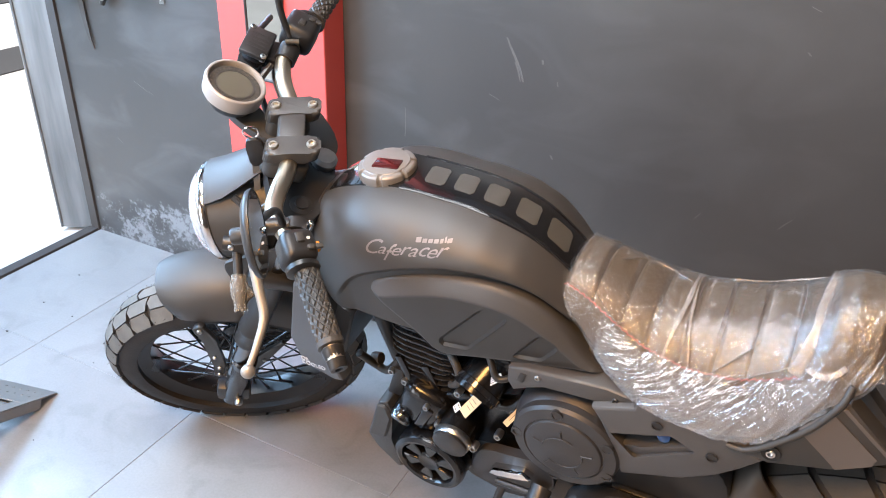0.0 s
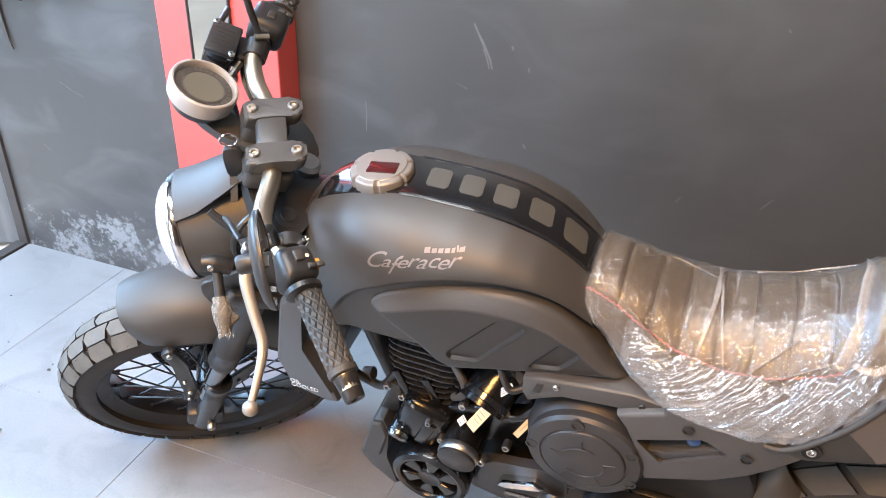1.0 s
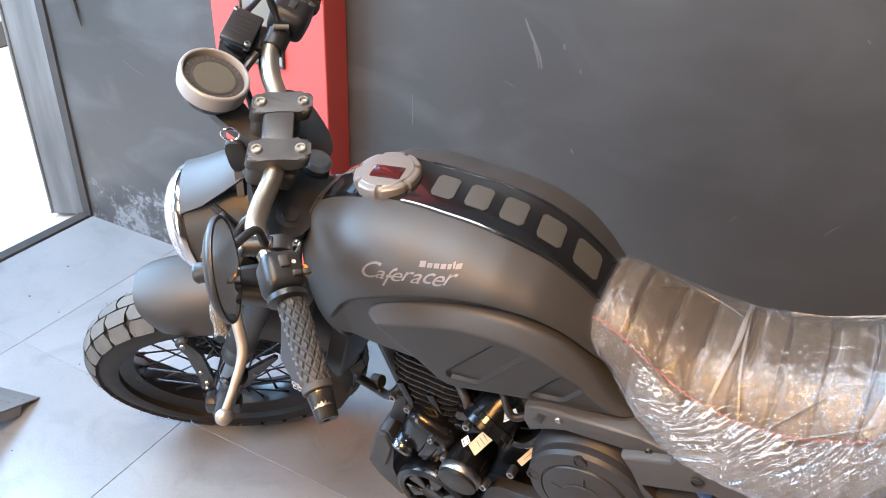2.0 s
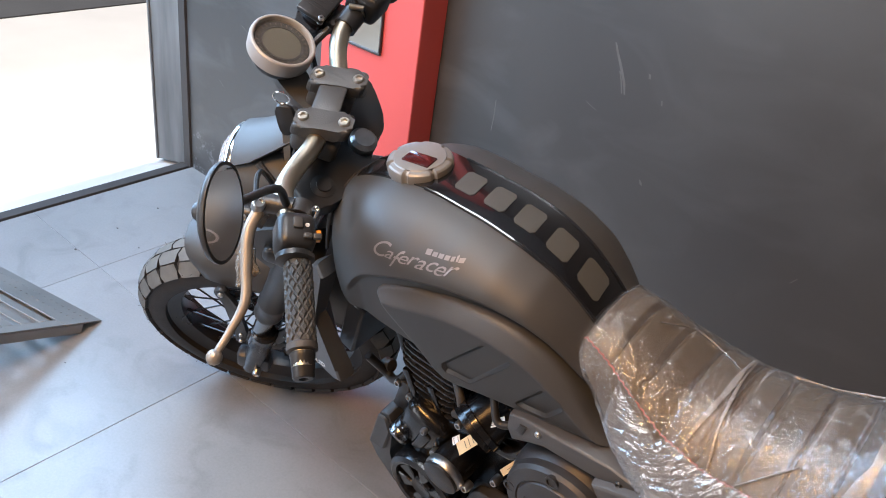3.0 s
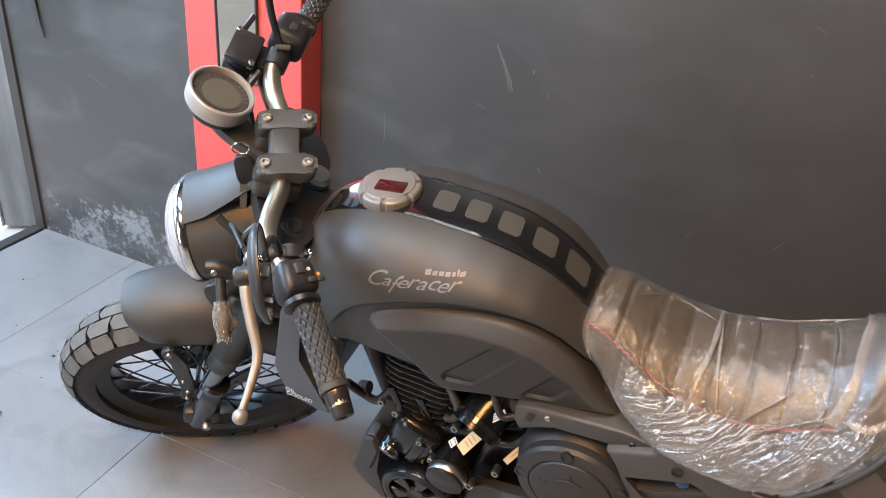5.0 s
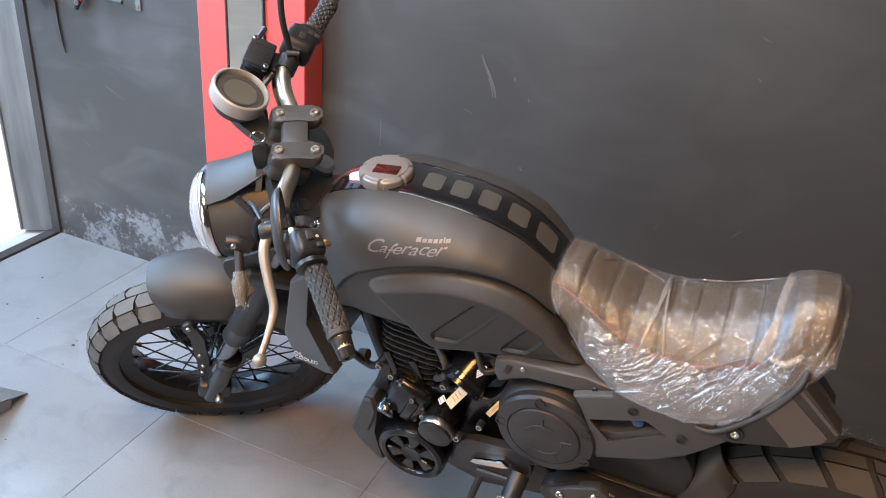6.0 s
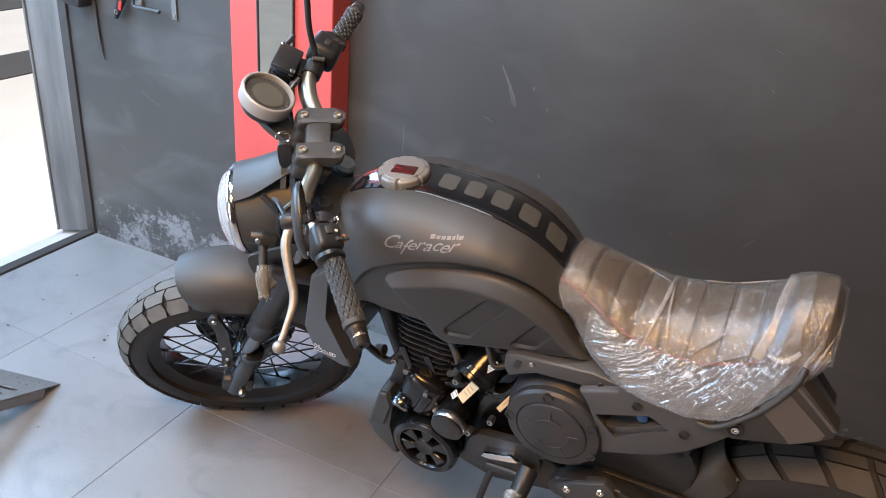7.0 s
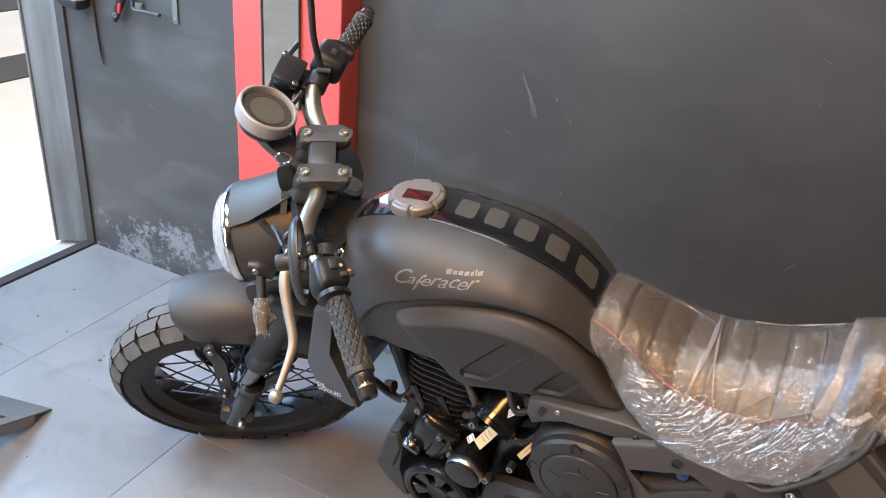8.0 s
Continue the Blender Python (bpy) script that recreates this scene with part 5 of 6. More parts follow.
bpart("tank_skirt", tail_gap, M_BLACK)

# ---- seat ----
SX = [0.100, 0.118, 0.15, 0.19, 0.24, 0.30, 0.36, 0.41, 0.440, 0.455, 0.475, 0.506, 0.518]
SZ = [0.850, 0.868, 0.866, 0.852, 0.838, 0.838, 0.852, 0.872, 0.895, 0.920, 0.931, 0.936, 0.918]      # crown
SE = [0.845, 0.855, 0.845, 0.825, 0.805, 0.797, 0.806, 0.826, 0.845, 0.860, 0.870, 0.880, 0.880]      # seam line
SB = [0.835, 0.826, 0.795, 0.750, 0.727, 0.720, 0.722, 0.737, 0.765, 0.790, 0.815, 0.850, 0.870]      # lower edge
SW = [0.062, 0.072, 0.080, 0.095, 0.112, 0.122, 0.126, 0.122, 0.115, 0.110, 0.104, 0.095, 0.085]      # half width at the lower edge
ST = [0.052, 0.060, 0.066, 0.076, 0.088, 0.096, 0.098, 0.095, 0.092, 0.090, 0.086, 0.078, 0.070]      # half width at the seam


def seat_ring(x, grow=0.0, quilt=True):
    zc, ze, zb, w, wt = (float(np.interp(x, SX, c)) for c in (SZ, SE, SB, SW, ST))
    q = 0.0
    if quilt and 0.13 < x < 0.44:
        ph = ((x - 0.156) / 0.044) % 1.0
        q = -0.0062 * max(0.0, 1 - min(ph, 1 - ph) / 0.10) + 0.0016 * math.sin(math.pi * ph)
    half = []
    for i in range(11):
        t = i / 10
        half.append((wt * t, ze + (zc - ze) * (1 - t ** 2.6) + q + grow))
    for i in range(1, 9):
        t = i / 8
        half.append((wt + (w - wt) * math.sin(t * math.pi / 2) + grow, ze + (zb - ze) * t))
    half.append((w * 0.8, zb - 0.004 - grow))
    return [Vector((x, y, z)) for y, z in half] + [Vector((x, -y, z)) for y, z in half[:0:-1]]


seat = bpart("seat", loft([seat_ring(x) for x in np.linspace(0.100, 0.518, 150)]), M_SEAT, label="quilted dark seat wrapped in clear plastic film", sharp=50)
st = bmesh.new()
srng = random.Random(5)
for i, x in enumerate(np.linspace(0.113, 0.43, 74)):
    ze, wt = float(np.interp(x, SX, SE)), float(np.interp(x, SX, ST))
    slope = math.degrees(math.atan2(float(np.interp(x + .01, SX, SE)) - ze, 0.01))
    box((0.0056, 0.0013, 0.0009), pose(x, -(wt + 0.0008), ze + 0.0012 + srng.uniform(-.0004, .0004), 0, -slope + (38 if i % 2 else -30) + srng.uniform(-8, 8), -20), 0, 1, st)
tagged(bpart("stitching", st, M_RED, seat, "red seam stitching"), kind="stuff")


def seat_skin(x, u, up=0.0055):
    """A place on the wrapped seat: u = 0 on the crown, -1 and 1 on the seams, -2 and 2 on the lower edges."""
    ze, zc, wt, w, zb = (float(np.interp(x, SX, c)) for c in (SE, SZ, ST, SW, SB))
    side = -1 if u > 0 else 1
    if abs(u) <= 1:
        return Vector((x, -wt * u, ze + (zc - ze) * (1 - abs(u) ** 2.6) + up))
    t = abs(u) - 1
    return Vector((x, side * (wt + (w - wt) * math.sin(t * math.pi / 2) + up * ease(t * 4)), ze + (zb - ze) * t + up * (1 - ease(t * 4))))


# the pleats' slant changes along the seat: nearly level at the front, steep by the hump
SLANT_X = np.linspace(0.09, 0.52, 216)
SLANT = np.cumsum(np.tan(np.radians(np.interp(SLANT_X, (0.14, 0.22, 0.28, 0.33, 0.40, 0.47), (10, 24, 36, 48, 60, 68))))) * 0.002


def pleats(p, u, seed=0.0):
    """How far the film stands off the seat: shallow crinkles on top, gathered pleats below the seam."""
    x = p.x
    low = ease((abs(u) - 0.95 + 2.2 * max(0.0, x - 0.38)) / 0.25) * ease((x - 0.160) / 0.05)
    n = p.z - float(np.interp(x, SLANT_X, SLANT))
    a = noise.noise(Vector((n * 112 + 0.9 * noise.noise(p * 26), x * 8, 0.3 + seed)))
    b = noise.noise(Vector((n * 290, x * 15, 4.0 + seed)))
    c = noise.noise(Vector((p.x * 55, p.y * 40, p.z * 45)))
    big = noise.noise(Vector((p.x * 16, p.y * 12, p.z * 22 + 7)))
    ridge = 1 - 2 * abs(a)
    hold = 0.55 + 0.45 * ease((big + 0.25) / 0.4)
    d = low * hold * (0.0042 * ridge + 0.0016 * b) + low * 0.0009 * noise.noise(Vector((p.x * 70 + seed, p.z * 95, p.y * 50))) + 0.0009 * big
    crack = 1 - abs(noise.noise(Vector((p.x * 34 + p.z * 20, p.y * 26 - p.x * 22, p.z * 18 + 2))))
    d += (1 - 0.8 * low) * (0.0005 * c + 0.0016 * max(0.0, crack - 0.88) / 0.12)
    # upright tension folds on the smooth front flank
    front = ease((abs(u) - 1.05) / 0.2) * (1 - ease((x - 0.150) / 0.05))
    return d + front * 0.0012 * max(0.0, noise.noise(Vector((x * 120 + p.z * 25, 1.0, p.z * 8))) - 0.1)


def film_shell():
    us = [-2.0, -1.75, -1.5, -1.25] + list(np.linspace(-1.1, 0.9, 60)) + list(np.linspace(0.93, 2.06, 92))
    rings = []
    for x in np.linspace(0.096, 0.523, 330):
        xx = min(max(x, 0.1), 0.518)
        pts = [seat_skin(xx, u, 0.0045) for u in us]
        row = []
        for i, u in enumerate(us):
            a, b = pts[max(i - 1, 0)], pts[min(i + 1, len(us) - 1)]
            out = Vector((0, a.z - b.z, b.y - a.y)).normalized()
            if out.z < -0.3:
                out = -out
            if out.y * (-1 if u > 0 else 1) < -0.2:
                out = -out
            row.append(Vector((x, pts[i].y, pts[i].z)) + out * pleats(pts[i], u))
        foot = pts[-1]
        rings.append(row + [Vector((x, foot.y * 0.8, foot.z - 0.005)), Vector((x, -foot.y * 0.8, foot.z - 0.005))])
    return loft(rings)


film = bpart("wrapping_film", film_shell(), M_FILM, seat, "crumpled clear plastic wrapping film", sharp=180)
film.visible_shadow = False


def gathered_film():
    """A second, doubled layer of film pulled into pleats along the lower flank."""
    bm = bmesh.new()
    rows = []
    for x in np.linspace(0.172, 0.470, 300):
        row = []
        for u in np.linspace(1.0, 2.04, 96):
            p = seat_skin(x, u, 0.0045)
            frill = 0.16 * noise.noise(Vector((x * 30, 0.5, 0))) + 0.05 * noise.noise(Vector((x * 130, 0.5, 3)))
            q = seat_skin(x, min(2.05, max(1.0, u + frill * ease((1.5 - u) / 0.5))), 0.0045)
            row.append(bm.verts.new(q + Vector((0, -1, 0.15)).normalized() * (0.0012 + pleats(p, 1.3, 11.0))))
        rows.append(row)
    for a, b in zip(rows, rows[1:]):
        for k in range(len(a) - 1):
            bm.faces.new((a[k], a[k + 1], b[k + 1], b[k]))
    return bm


layer = bpart("gathered_film", gathered_film(), M_GATHER, seat, "whitish pleated film gathered under the seam", sharp=180)
layer.visible_shadow = False


def film_fold(pts, w):
    """A gathered fold of film lying across the seat, as a flat wavy band."""
    path = smooth_path(pts, 8)
    bm = bmesh.new()
    rows = []
    for i, p in enumerate(path):
        d = (path[min(i + 1, len(path) - 1)] - path[max(i - 1, 0)]).normalized()
        side = d.cross(Vector((0, -0.4, 1))).normalized()
        ww = w * (0.7 + 0.5 * noise.noise(p * 30 + Vector((5, 0, 0))))
        rows.append([p + side * ww * (j / 3 - 1) + Vector((0, -0.0012, 0.0012)) * (j % 2) * 1.6 for j in range(7)] +
                    [p + side * ww * (1 - j / 3) - Vector((0, -0.0008, 0.0012)) for j in range(7)])
    return loft(rows, True, bm)


for pts, w in (([(0.279, -0.75), (0.278, -0.3), (0.277, 0.16), (0.273, 0.55), (0.268, 0.9), (0.264, 1.38)], 0.0042),
               ([(0.281, -0.75), (0.284, 0.0), (0.290, 0.58), (0.299, 0.9), (0.308, 1.3)], 0.0022),
               ([(0.452, -0.8), (0.448, -0.4), (0.442, 0.0), (0.439, 0.4), (0.436, 0.72), (0.428, 1.0)], 0.0105),
               ([(0.158, 0.88), (0.188, 1.0), (0.24, 1.15)], 0.0010), ([(0.304, 1.3), (0.342, 0.94), (0.38, 0.66)], 0.0012),
               ([(0.308, 1.32), (0.372, 1.02), (0.430, 0.92)], 0.0012), ([(0.232, 1.85), (0.29, 1.2), (0.338, 1.03)], 0.0012),
               ([(0.172, -0.2), (0.205, -0.6), (0.246, -0.5), (0.274, -0.3)], 0.0010), ([(0.440, 0.96), (0.452, 1.08), (0.466, 1.14), (0.480, 1.06)], 0.006), ([(0.325, -0.7), (0.37, -0.8), (0.443, -0.9)], 0.0020)):
    bpart("film_fold", film_fold([seat_skin(x, u) for x, u in pts], w), M_FOLD, seat, "gathered whitish fold of film", sharp=180)

# ---- tail, side cover, rear mudguard ----
TAIL = [(0.378, 0.700), (0.40, 0.704), (0.431, 0.735), (0.463, 0.778), (0.484, 0.826), (0.497, 0.838), (0.563, 0.764), (0.560, 0.745), (0.505, 0.708), (0.43, 0.688)]
for s in (-1, 1):
    one = prism(TAIL, -0.122, -0.094, 0.004, 2, lambda x, z: 0.10 * max(0, x - 0.40), True)
    if s > 0:
        bmesh.ops.scale(one, vec=(1, -1, 1), verts=one.verts)
        for v in one.verts:
            v.co.y -= 0.085 * ease((v.co.x - 0.39) / 0.07)
            v.co.z -= 0.045 * ease((v.co.x - 0.41) / 0.08)
    tail = bpart("tail_cover", one, M_MATT, label="matt black tail cover with grey stripe")
    if s < 0:
        sh = lambda x, z: 0.10 * max(0, x - 0.40)
        bpart("stripe", prism([(0.452, 0.772), (0.480, 0.820), (0.548, 0.752), (0.545, 0.737), (0.508, 0.712), (0.500, 0.722)], -0.1232, -0.118, 0.0004, 1, sh, True), M_TAUPE, tail, "grey stripe")
        bpart("stripe", prism([(0.490, 0.829), (0.494, 0.833), (0.560, 0.764), (0.556, 0.760)], -0.1232, -0.118, 0.0004, 1, sh, True), M_TAUPE, tail, "thin grey line")
        bpart("tail_bolt", dome_bolt((0.430, -0.121, 0.715), (0, -1, 0.1), 0.0075, 0.004), M_RIMCHROME, tail, "bright cap bolt")
        bpart("bolt_recess", lathe([(0.0135, 0.0), (0.0128, 0.0012), (0.0105, 0.0014), (0.0085, 0.0004)], (0.430, -0.1216, 0.715), (0, -1, 0.1), 24), M_HOLLOW, tail)
        rail = tube([(0.375, -0.122, 0.703), (0.40, -0.124, 0.708), (0.431, -0.122, 0.738), (0.463, -0.118, 0.782), (0.486, -0.113, 0.834), (0.492, -0.10, 0.86)], 0.0045, 10)
        bpart("seat_rail", rail, M_MATT, tail)
bpart("tail_bridge", box((0.05, 0.13, 0.02), pose(0.490, -0.03, 0.745, 0, -55, 0), 0.006, 2), M_MATT)

SIDE = [(0.182, 0.680), (0.20, 0.690), (0.243, 0.708), (0.247, 0.732), (0.262, 0.737), (0.285, 0.733), (0.378, 0.717), (0.426, 0.691), (0.40, 0.655), (0.372, 0.62), (0.328, 0.582), (0.238, 0.537), (0.220, 0.60), (0.198, 0.655)]
def side_shift(x, z):
    return -0.122 + 0.05 * abs(z - 0.66)


CUT = [(0.214, 0.638), (0.222, 0.643), (0.299, 0.679), (0.308, 0.678), (0.338, 0.662), (0.336, 0.654), (0.322, 0.645), (0.258, 0.594), (0.250, 0.595), (0.218, 0.630)]


def cover_shell(poly, hole, shift, wall, deep):
    """A moulded cover with rounded edges and an opening that goes in to a ledge."""
    bm = bmesh.new()

    def ring(pts, y):
        return [bm.verts.new((x, shift(x, z) + y, z)) for x, z in pts]

    def band(a, c):
        for k in range(len(a)):
            bm.faces.new((a[k - 1], a[k], c[k], c[k - 1]))
    outer = [ring(inward(poly, d), y) for d, y in ((0.0062, 0.0), (0.0045, 0.0004), (0.0018, 0.0022), (0.0, 0.006), (0.0, wall))]
    inner = [ring(inward(hole, d), y) for d, y in ((-0.0022, 0.0), (-0.0008, 0.0005), (0.0006, 0.0030), (0.0015, deep))]
    edges = []
    for vs in (outer[0], inner[0]):
        edges += [bm.edges.new((vs[k - 1], vs[k])) for k in range(len(vs))]
    for rings in (outer, inner):
        for a, c in zip(rings, rings[1:]):
            band(a, c)
    bmesh.ops.triangle_fill(bm, use_beauty=True, use_dissolve=False, edges=edges)
    return bm


side = bpart("side_cover", cover_shell(SIDE, CUT, side_shift, 0.04, 0.034), M_SIDE, label="dark grey angular side cover with a cut-out window", sharp=25)
bpart("window_ledge", prism([(0.226, 0.612), (0.256, 0.594), (0.338, 0.652), (0.334, 0.664), (0.322, 0.662), (0.262, 0.616)], 0.006, 0.030, 0.003, 2, side_shift, True), M_SIDE, side, "sloping grey ledge in the opening")
bpart("window_recess", prism(inward(CUT, -0.004), 0.030, 0.036, 0, 1, side_shift), M_BLACK, side, "dark recess")
bpart("reservoir_cap", lathe([(0.0, -0.010), (0.0095, -0.008), (0.0110, -0.001), (0.0095, 0.004), (0.005, 0.0055), (0, 0.0058)], (0.291, side_shift(0.291, 0.660) + 0.012, 0.660), (0, -1, 0.25), 20), M_BLUE, side, "shiny blue cap")
for x, z in ((0.280, 0.692), (0.361, 0.665)):
    hole = lathe([(0.0085, 0.0), (0.0085, 0.002), (0.0068, 0.002), (0.006, -0.008), (0, -0.008)], (x, side_shift(x, z) - 0.002, z), (0, -1, 0), 20)
    bpart("bolt_hole", hole, M_BLACK, side)
    bpart("bolt", dome_bolt((x, side_shift(x, z) + 0.002, z), (0, -1, 0), 0.0045, 0.003), M_STEEL, side)

SPAR = [(0.042, 0.690), (0.070, 0.702), (0.199, 0.715), (0.262, 0.712), (0.262, 0.694), (0.20, 0.684), (0.10, 0.678), (0.075, 0.655), (0.05, 0.64), (0.04, 0.66)]
spar = bpart("frame_cover", prism(SPAR, -0.108, -0.07, 0.005, 2, None, True), M_SIDE, label="dark grey frame cover above the engine cover")
bpart("cover_hole", prism([(0.056, 0.668), (0.063, 0.688), (0.074, 0.690), (0.068, 0.668)], -0.110, -0.10, 0.001), M_BLACK, spar)
bpart("bolt", dome_bolt((0.092, -0.108, 0.690), (0, -1, 0), 0.005, 0.003), M_STEEL, spar)
bpart("bolt", dome_bolt((0.214, -0.108, 0.698), (0, -1, 0), 0.005, 0.003), M_BLACK, spar)

hug = fender_bm(132, 182, 0.346, 0.076, 0.08)
hug.transform(Matrix.Translation(RC))
bpart("rear_hugger", hug, M_MATT, label="matt black inner rear mudguard")

# swing arm
for s in (-1, 1):
    sw = prism(outline([(0.16, 0.42), (0.26, 0.455), (0.40, 0.415), (0.60, 0.35), (0.70, 0.335), (0.70, 0.29), (0.60, 0.29), (0.40, 0.345), (0.26, 0.37), (0.16, 0.37)]), s * 0.105 - 0.015, s * 0.105 + 0.015, 0.006)
    bpart("swing_arm", sw, M_BLACK, label="black steel swing arm")
bpart("swing_arm_pivot", prism(outline([(0.17, 0.36), (0.20, 0.50), (0.26, 0.57), (0.36, 0.58), (0.40, 0.50), (0.33, 0.40)]), -0.075, 0.075, 0.008), M_BLACK)
bpart("axle_nut", lathe([(0.014, 0), (0.014, 0.012), (0.008, 0.014), (0, 0.014)], (0.655, -0.12, 0.312), (0, -1, 0), 6), M_STEEL)
bpart("chain_guard", prism([(0.22, 0.45), (0.60, 0.46), (0.62, 0.44), (0.30, 0.40)], -0.088, -0.076, 0.003), M_BLACK)
bpart("battery_box", box((0.20, 0.15, 0.16), Matrix.Translation((0.28, 0, 0.62)), 0.01, 2), M_BLACK)

# ---- engine ----
CYL = pose(-0.135, 0, 0.585, 0, 3, 0)
cyl = bpart("cylinder", box((0.085, 0.11, 0.17), CYL, 0.012, 2), M_ENGINE, label="black finned engine cylinder")
for i in range(11):
    fz = -0.078 + i * 0.0152
    low = i < 5
    fin = prism(outline([(-0.066, -0.066), (0.0, -0.074), (0.060, -0.066), (0.068, 0.0), (0.060, 0.066), (-0.066, 0.066), (-0.070, 0.0)], 4), -0.0018, 0.0018, 0.0008, 1)
    fin.transform(CYL @ Matrix.Translation((0, 0, fz)) @ Matrix.Diagonal((0.80 if low else 1.0, 1.0, 1.12 if not low else 0.98, 1)) @ Matrix(((1, 0, 0, 0), (0, 0, 1, 0), (0, -1, 0, 0), (0, 0, 0, 1))))
    bpart("fin", fin, M_FIN, cyl)
bpart("cylinder_head", box((0.12, 0.12, 0.05), CYL @ Matrix.Translation((0, 0, 0.115)), 0.012, 2), M_ENGINE, cyl)
for x in (-0.036, 0.018):
    bpart("fin_strut", box((0.015, 0.012, 0.085), CYL @ pose(x, -0.071, -0.048, 0, -22, 0), 0.003, 2), M_ENGINE, cyl)
crank = outline([(-0.20, 0.40), (-0.16, 0.50), (-0.06, 0.53), (0.03, 0.55), (0.14, 0.66), (0.23, 0.60), (0.23, 0.48), (0.10, 0.40), (0.02, 0.30), (-0.12, 0.27), (-0.19, 0.31)], 6)
case = bpart("crankcase", prism(crank, -0.058, 0.085, 0.012, 3), M_ENGINE, label="black engine crankcase")


def clutch_cover():
    c = Vector((0.145, 0, 0.558))
    p = [(0.098, 0.06), (0.098, 0.085), (0.094, 0.10), (0.090, 0.106), (0.090, 0.118), (0.086, 0.124), (0.068, 0.127), (0.0665, 0.125), (0.065, 0.125), (0.0635, 0.129), (0.058, 0.131), (0.0, 0.133)]
    cov = bpart("engine_cover", lathe(p, c, (0.0, -1, 0.02), 64), M_COVER, label="round dark grey engine cover", sharp=30)
    for a in (100, 178, 260, 338, 30):
        q = c + Vector((0.080 * math.cos(radians(a)), -0.124, 0.080 * math.sin(radians(a))))
        bpart("bolt_well", lathe([(0.0105, -0.004), (0.0105, 0.0025), (0.0075, 0.0025), (0.0065, -0.004), (0, -0.004)], q, (0, -1, 0.02), 18), M_BLACK, cov)
    # raised spokes and arcs on the flat
    for a in (95, 165, 235, 305, 15):
        r0, r1 = 0.032, 0.052
        pts = [c + Vector((r * math.cos(radians(a)), -0.1315, r * math.sin(radians(a)))) for r in (r0, r1)]
        bpart("rib", tube(pts, 0.0016, 6, 1), M_COVER, cov)
    arc = [c + Vector((0.034 * math.cos(radians(t)), -0.1325, 0.034 * math.sin(radians(t)))) for t in range(60, 180, 10)]
    bpart("rib", tube(arc, 0.0014, 6, 1), M_COVER, cov)
    arc = [c + Vector((0.034 * math.cos(radians(t)), -0.1325, 0.034 * math.sin(radians(t)))) for t in range(230, 380, 10)]
    bpart("rib", tube(arc, 0.0014, 6, 1), M_COVER, cov)
    return cov


clutch_cover()


def fan_cover():
    """The round cover low at the front of the engine, with six wedge-shaped openings."""
    c = Vector((-0.122, 0, 0.350))
    ringp = lathe([(0.070, 0.05), (0.073, 0.095), (0.074, 0.112), (0.071, 0.121), (0.063, 0.125), (0.056, 0.123), (0.053, 0.116), (0.052, 0.100), (0.0, 0.098)], c, (0, -1, 0), 56)
    ob = bpart("generator_cover", ringp, M_ENGINE, case, "gloss black round cover with radial openings")
    bpart("cover_boss", lathe([(0.024, 0.095), (0.025, 0.116), (0.021, 0.120), (0.018, 0.118), (0.0, 0.119)], c, (0, -1, 0), 32), M_ENGINE, case)
    for i in range(6):
        a = radians(20 + 60 * i)
        w = []
        for r, h in ((0.020, 0.30), (0.0555, 0.34)):
            for q in (-h, h):
                w.append((r * math.cos(a + q * 0.9), r * math.sin(a + q * 0.9)))
        poly = [(c.x + x, c.z + z) for x, z in (w[0], w[1], w[3], w[2])]
        bpart("cover_spoke", prism(poly, -0.119, -0.098, 0.002, 1), M_ENGINE, case)


fan_cover()
sm = bpart("starter_motor", tube([(-0.06, -0.02, 0.478), (-0.06, -0.128, 0.468)], 0.034, 32, 1), M_ENGINE, label="black cylinder housing with polished cap")
bpart("polished_band", lathe([(0.0345, 0.0), (0.0352, 0.001), (0.0352, 0.012), (0.0335, 0.015)], (-0.06, -0.118, 0.469), (0, -1, -0.09), 32), M_STEEL, sm, "polished band")
bpart("end_cap", lathe([(0.033, 0.0), (0.033, 0.005), (0.030, 0.007), (0, 0.007)], (-0.06, -0.1335, 0.4675), (0, -1, -0.09), 32), M_BLACK, sm)
breather = bpart("breather", tube([(-0.160, -0.03, 0.488), (-0.181, -0.106, 0.440)], 0.0225, 28, 1), M_ENGINE, label="black cylinder housing with a pale label")
bpart("polished_band", lathe([(0.0226, -0.010), (0.0231, -0.009), (0.0222, 0.002), (0.018, 0.006), (0.0, 0.007)], (-0.181, -0.106, 0.440), (-0.23, -0.82, -0.52), 28), M_TUBE, breather, "polished end")
hb = box((0.092, 0.075, 0.105), pose(-0.138, -0.068, 0.478, 0, 20, 0), 0.022, 4)
hous = bpart("case_housing", hb, M_ENGINE, label="black engine housing with a raised rib and bolts")
bpart("housing_rib", box((0.022, 0.012, 0.070), pose(-0.128, -0.104, 0.470, 0, 24, 0), 0.005, 3), M_ENGINE, hous)
for p in ((-0.118, -0.108, 0.508), (-0.098, -0.108, 0.470)):
    bpart("bolt", dome_bolt(p, (0, -1, 0.2), 0.006, 0.006), M_STEEL, hous)
bpart("intake_canister", tube([(0.005, -0.01, 0.625), (-0.03, -0.095, 0.575)], 0.042, 28, 1), M_ENGINE, label="gloss black intake canister")
bpart("intake_collar", lathe([(0.040, 0), (0.046, 0.002), (0.046, 0.012), (0.040, 0.014)], (-0.022, -0.078, 0.585), (-0.35, -0.85, -0.45), 28), M_GLOSS)
bpart("case_rib", tube([(-0.10, -0.065, 0.505), (-0.04, -0.07, 0.535), (0.03, -0.07, 0.545), (0.06, -0.07, 0.59)], 0.011, 12), M_ENGINE)
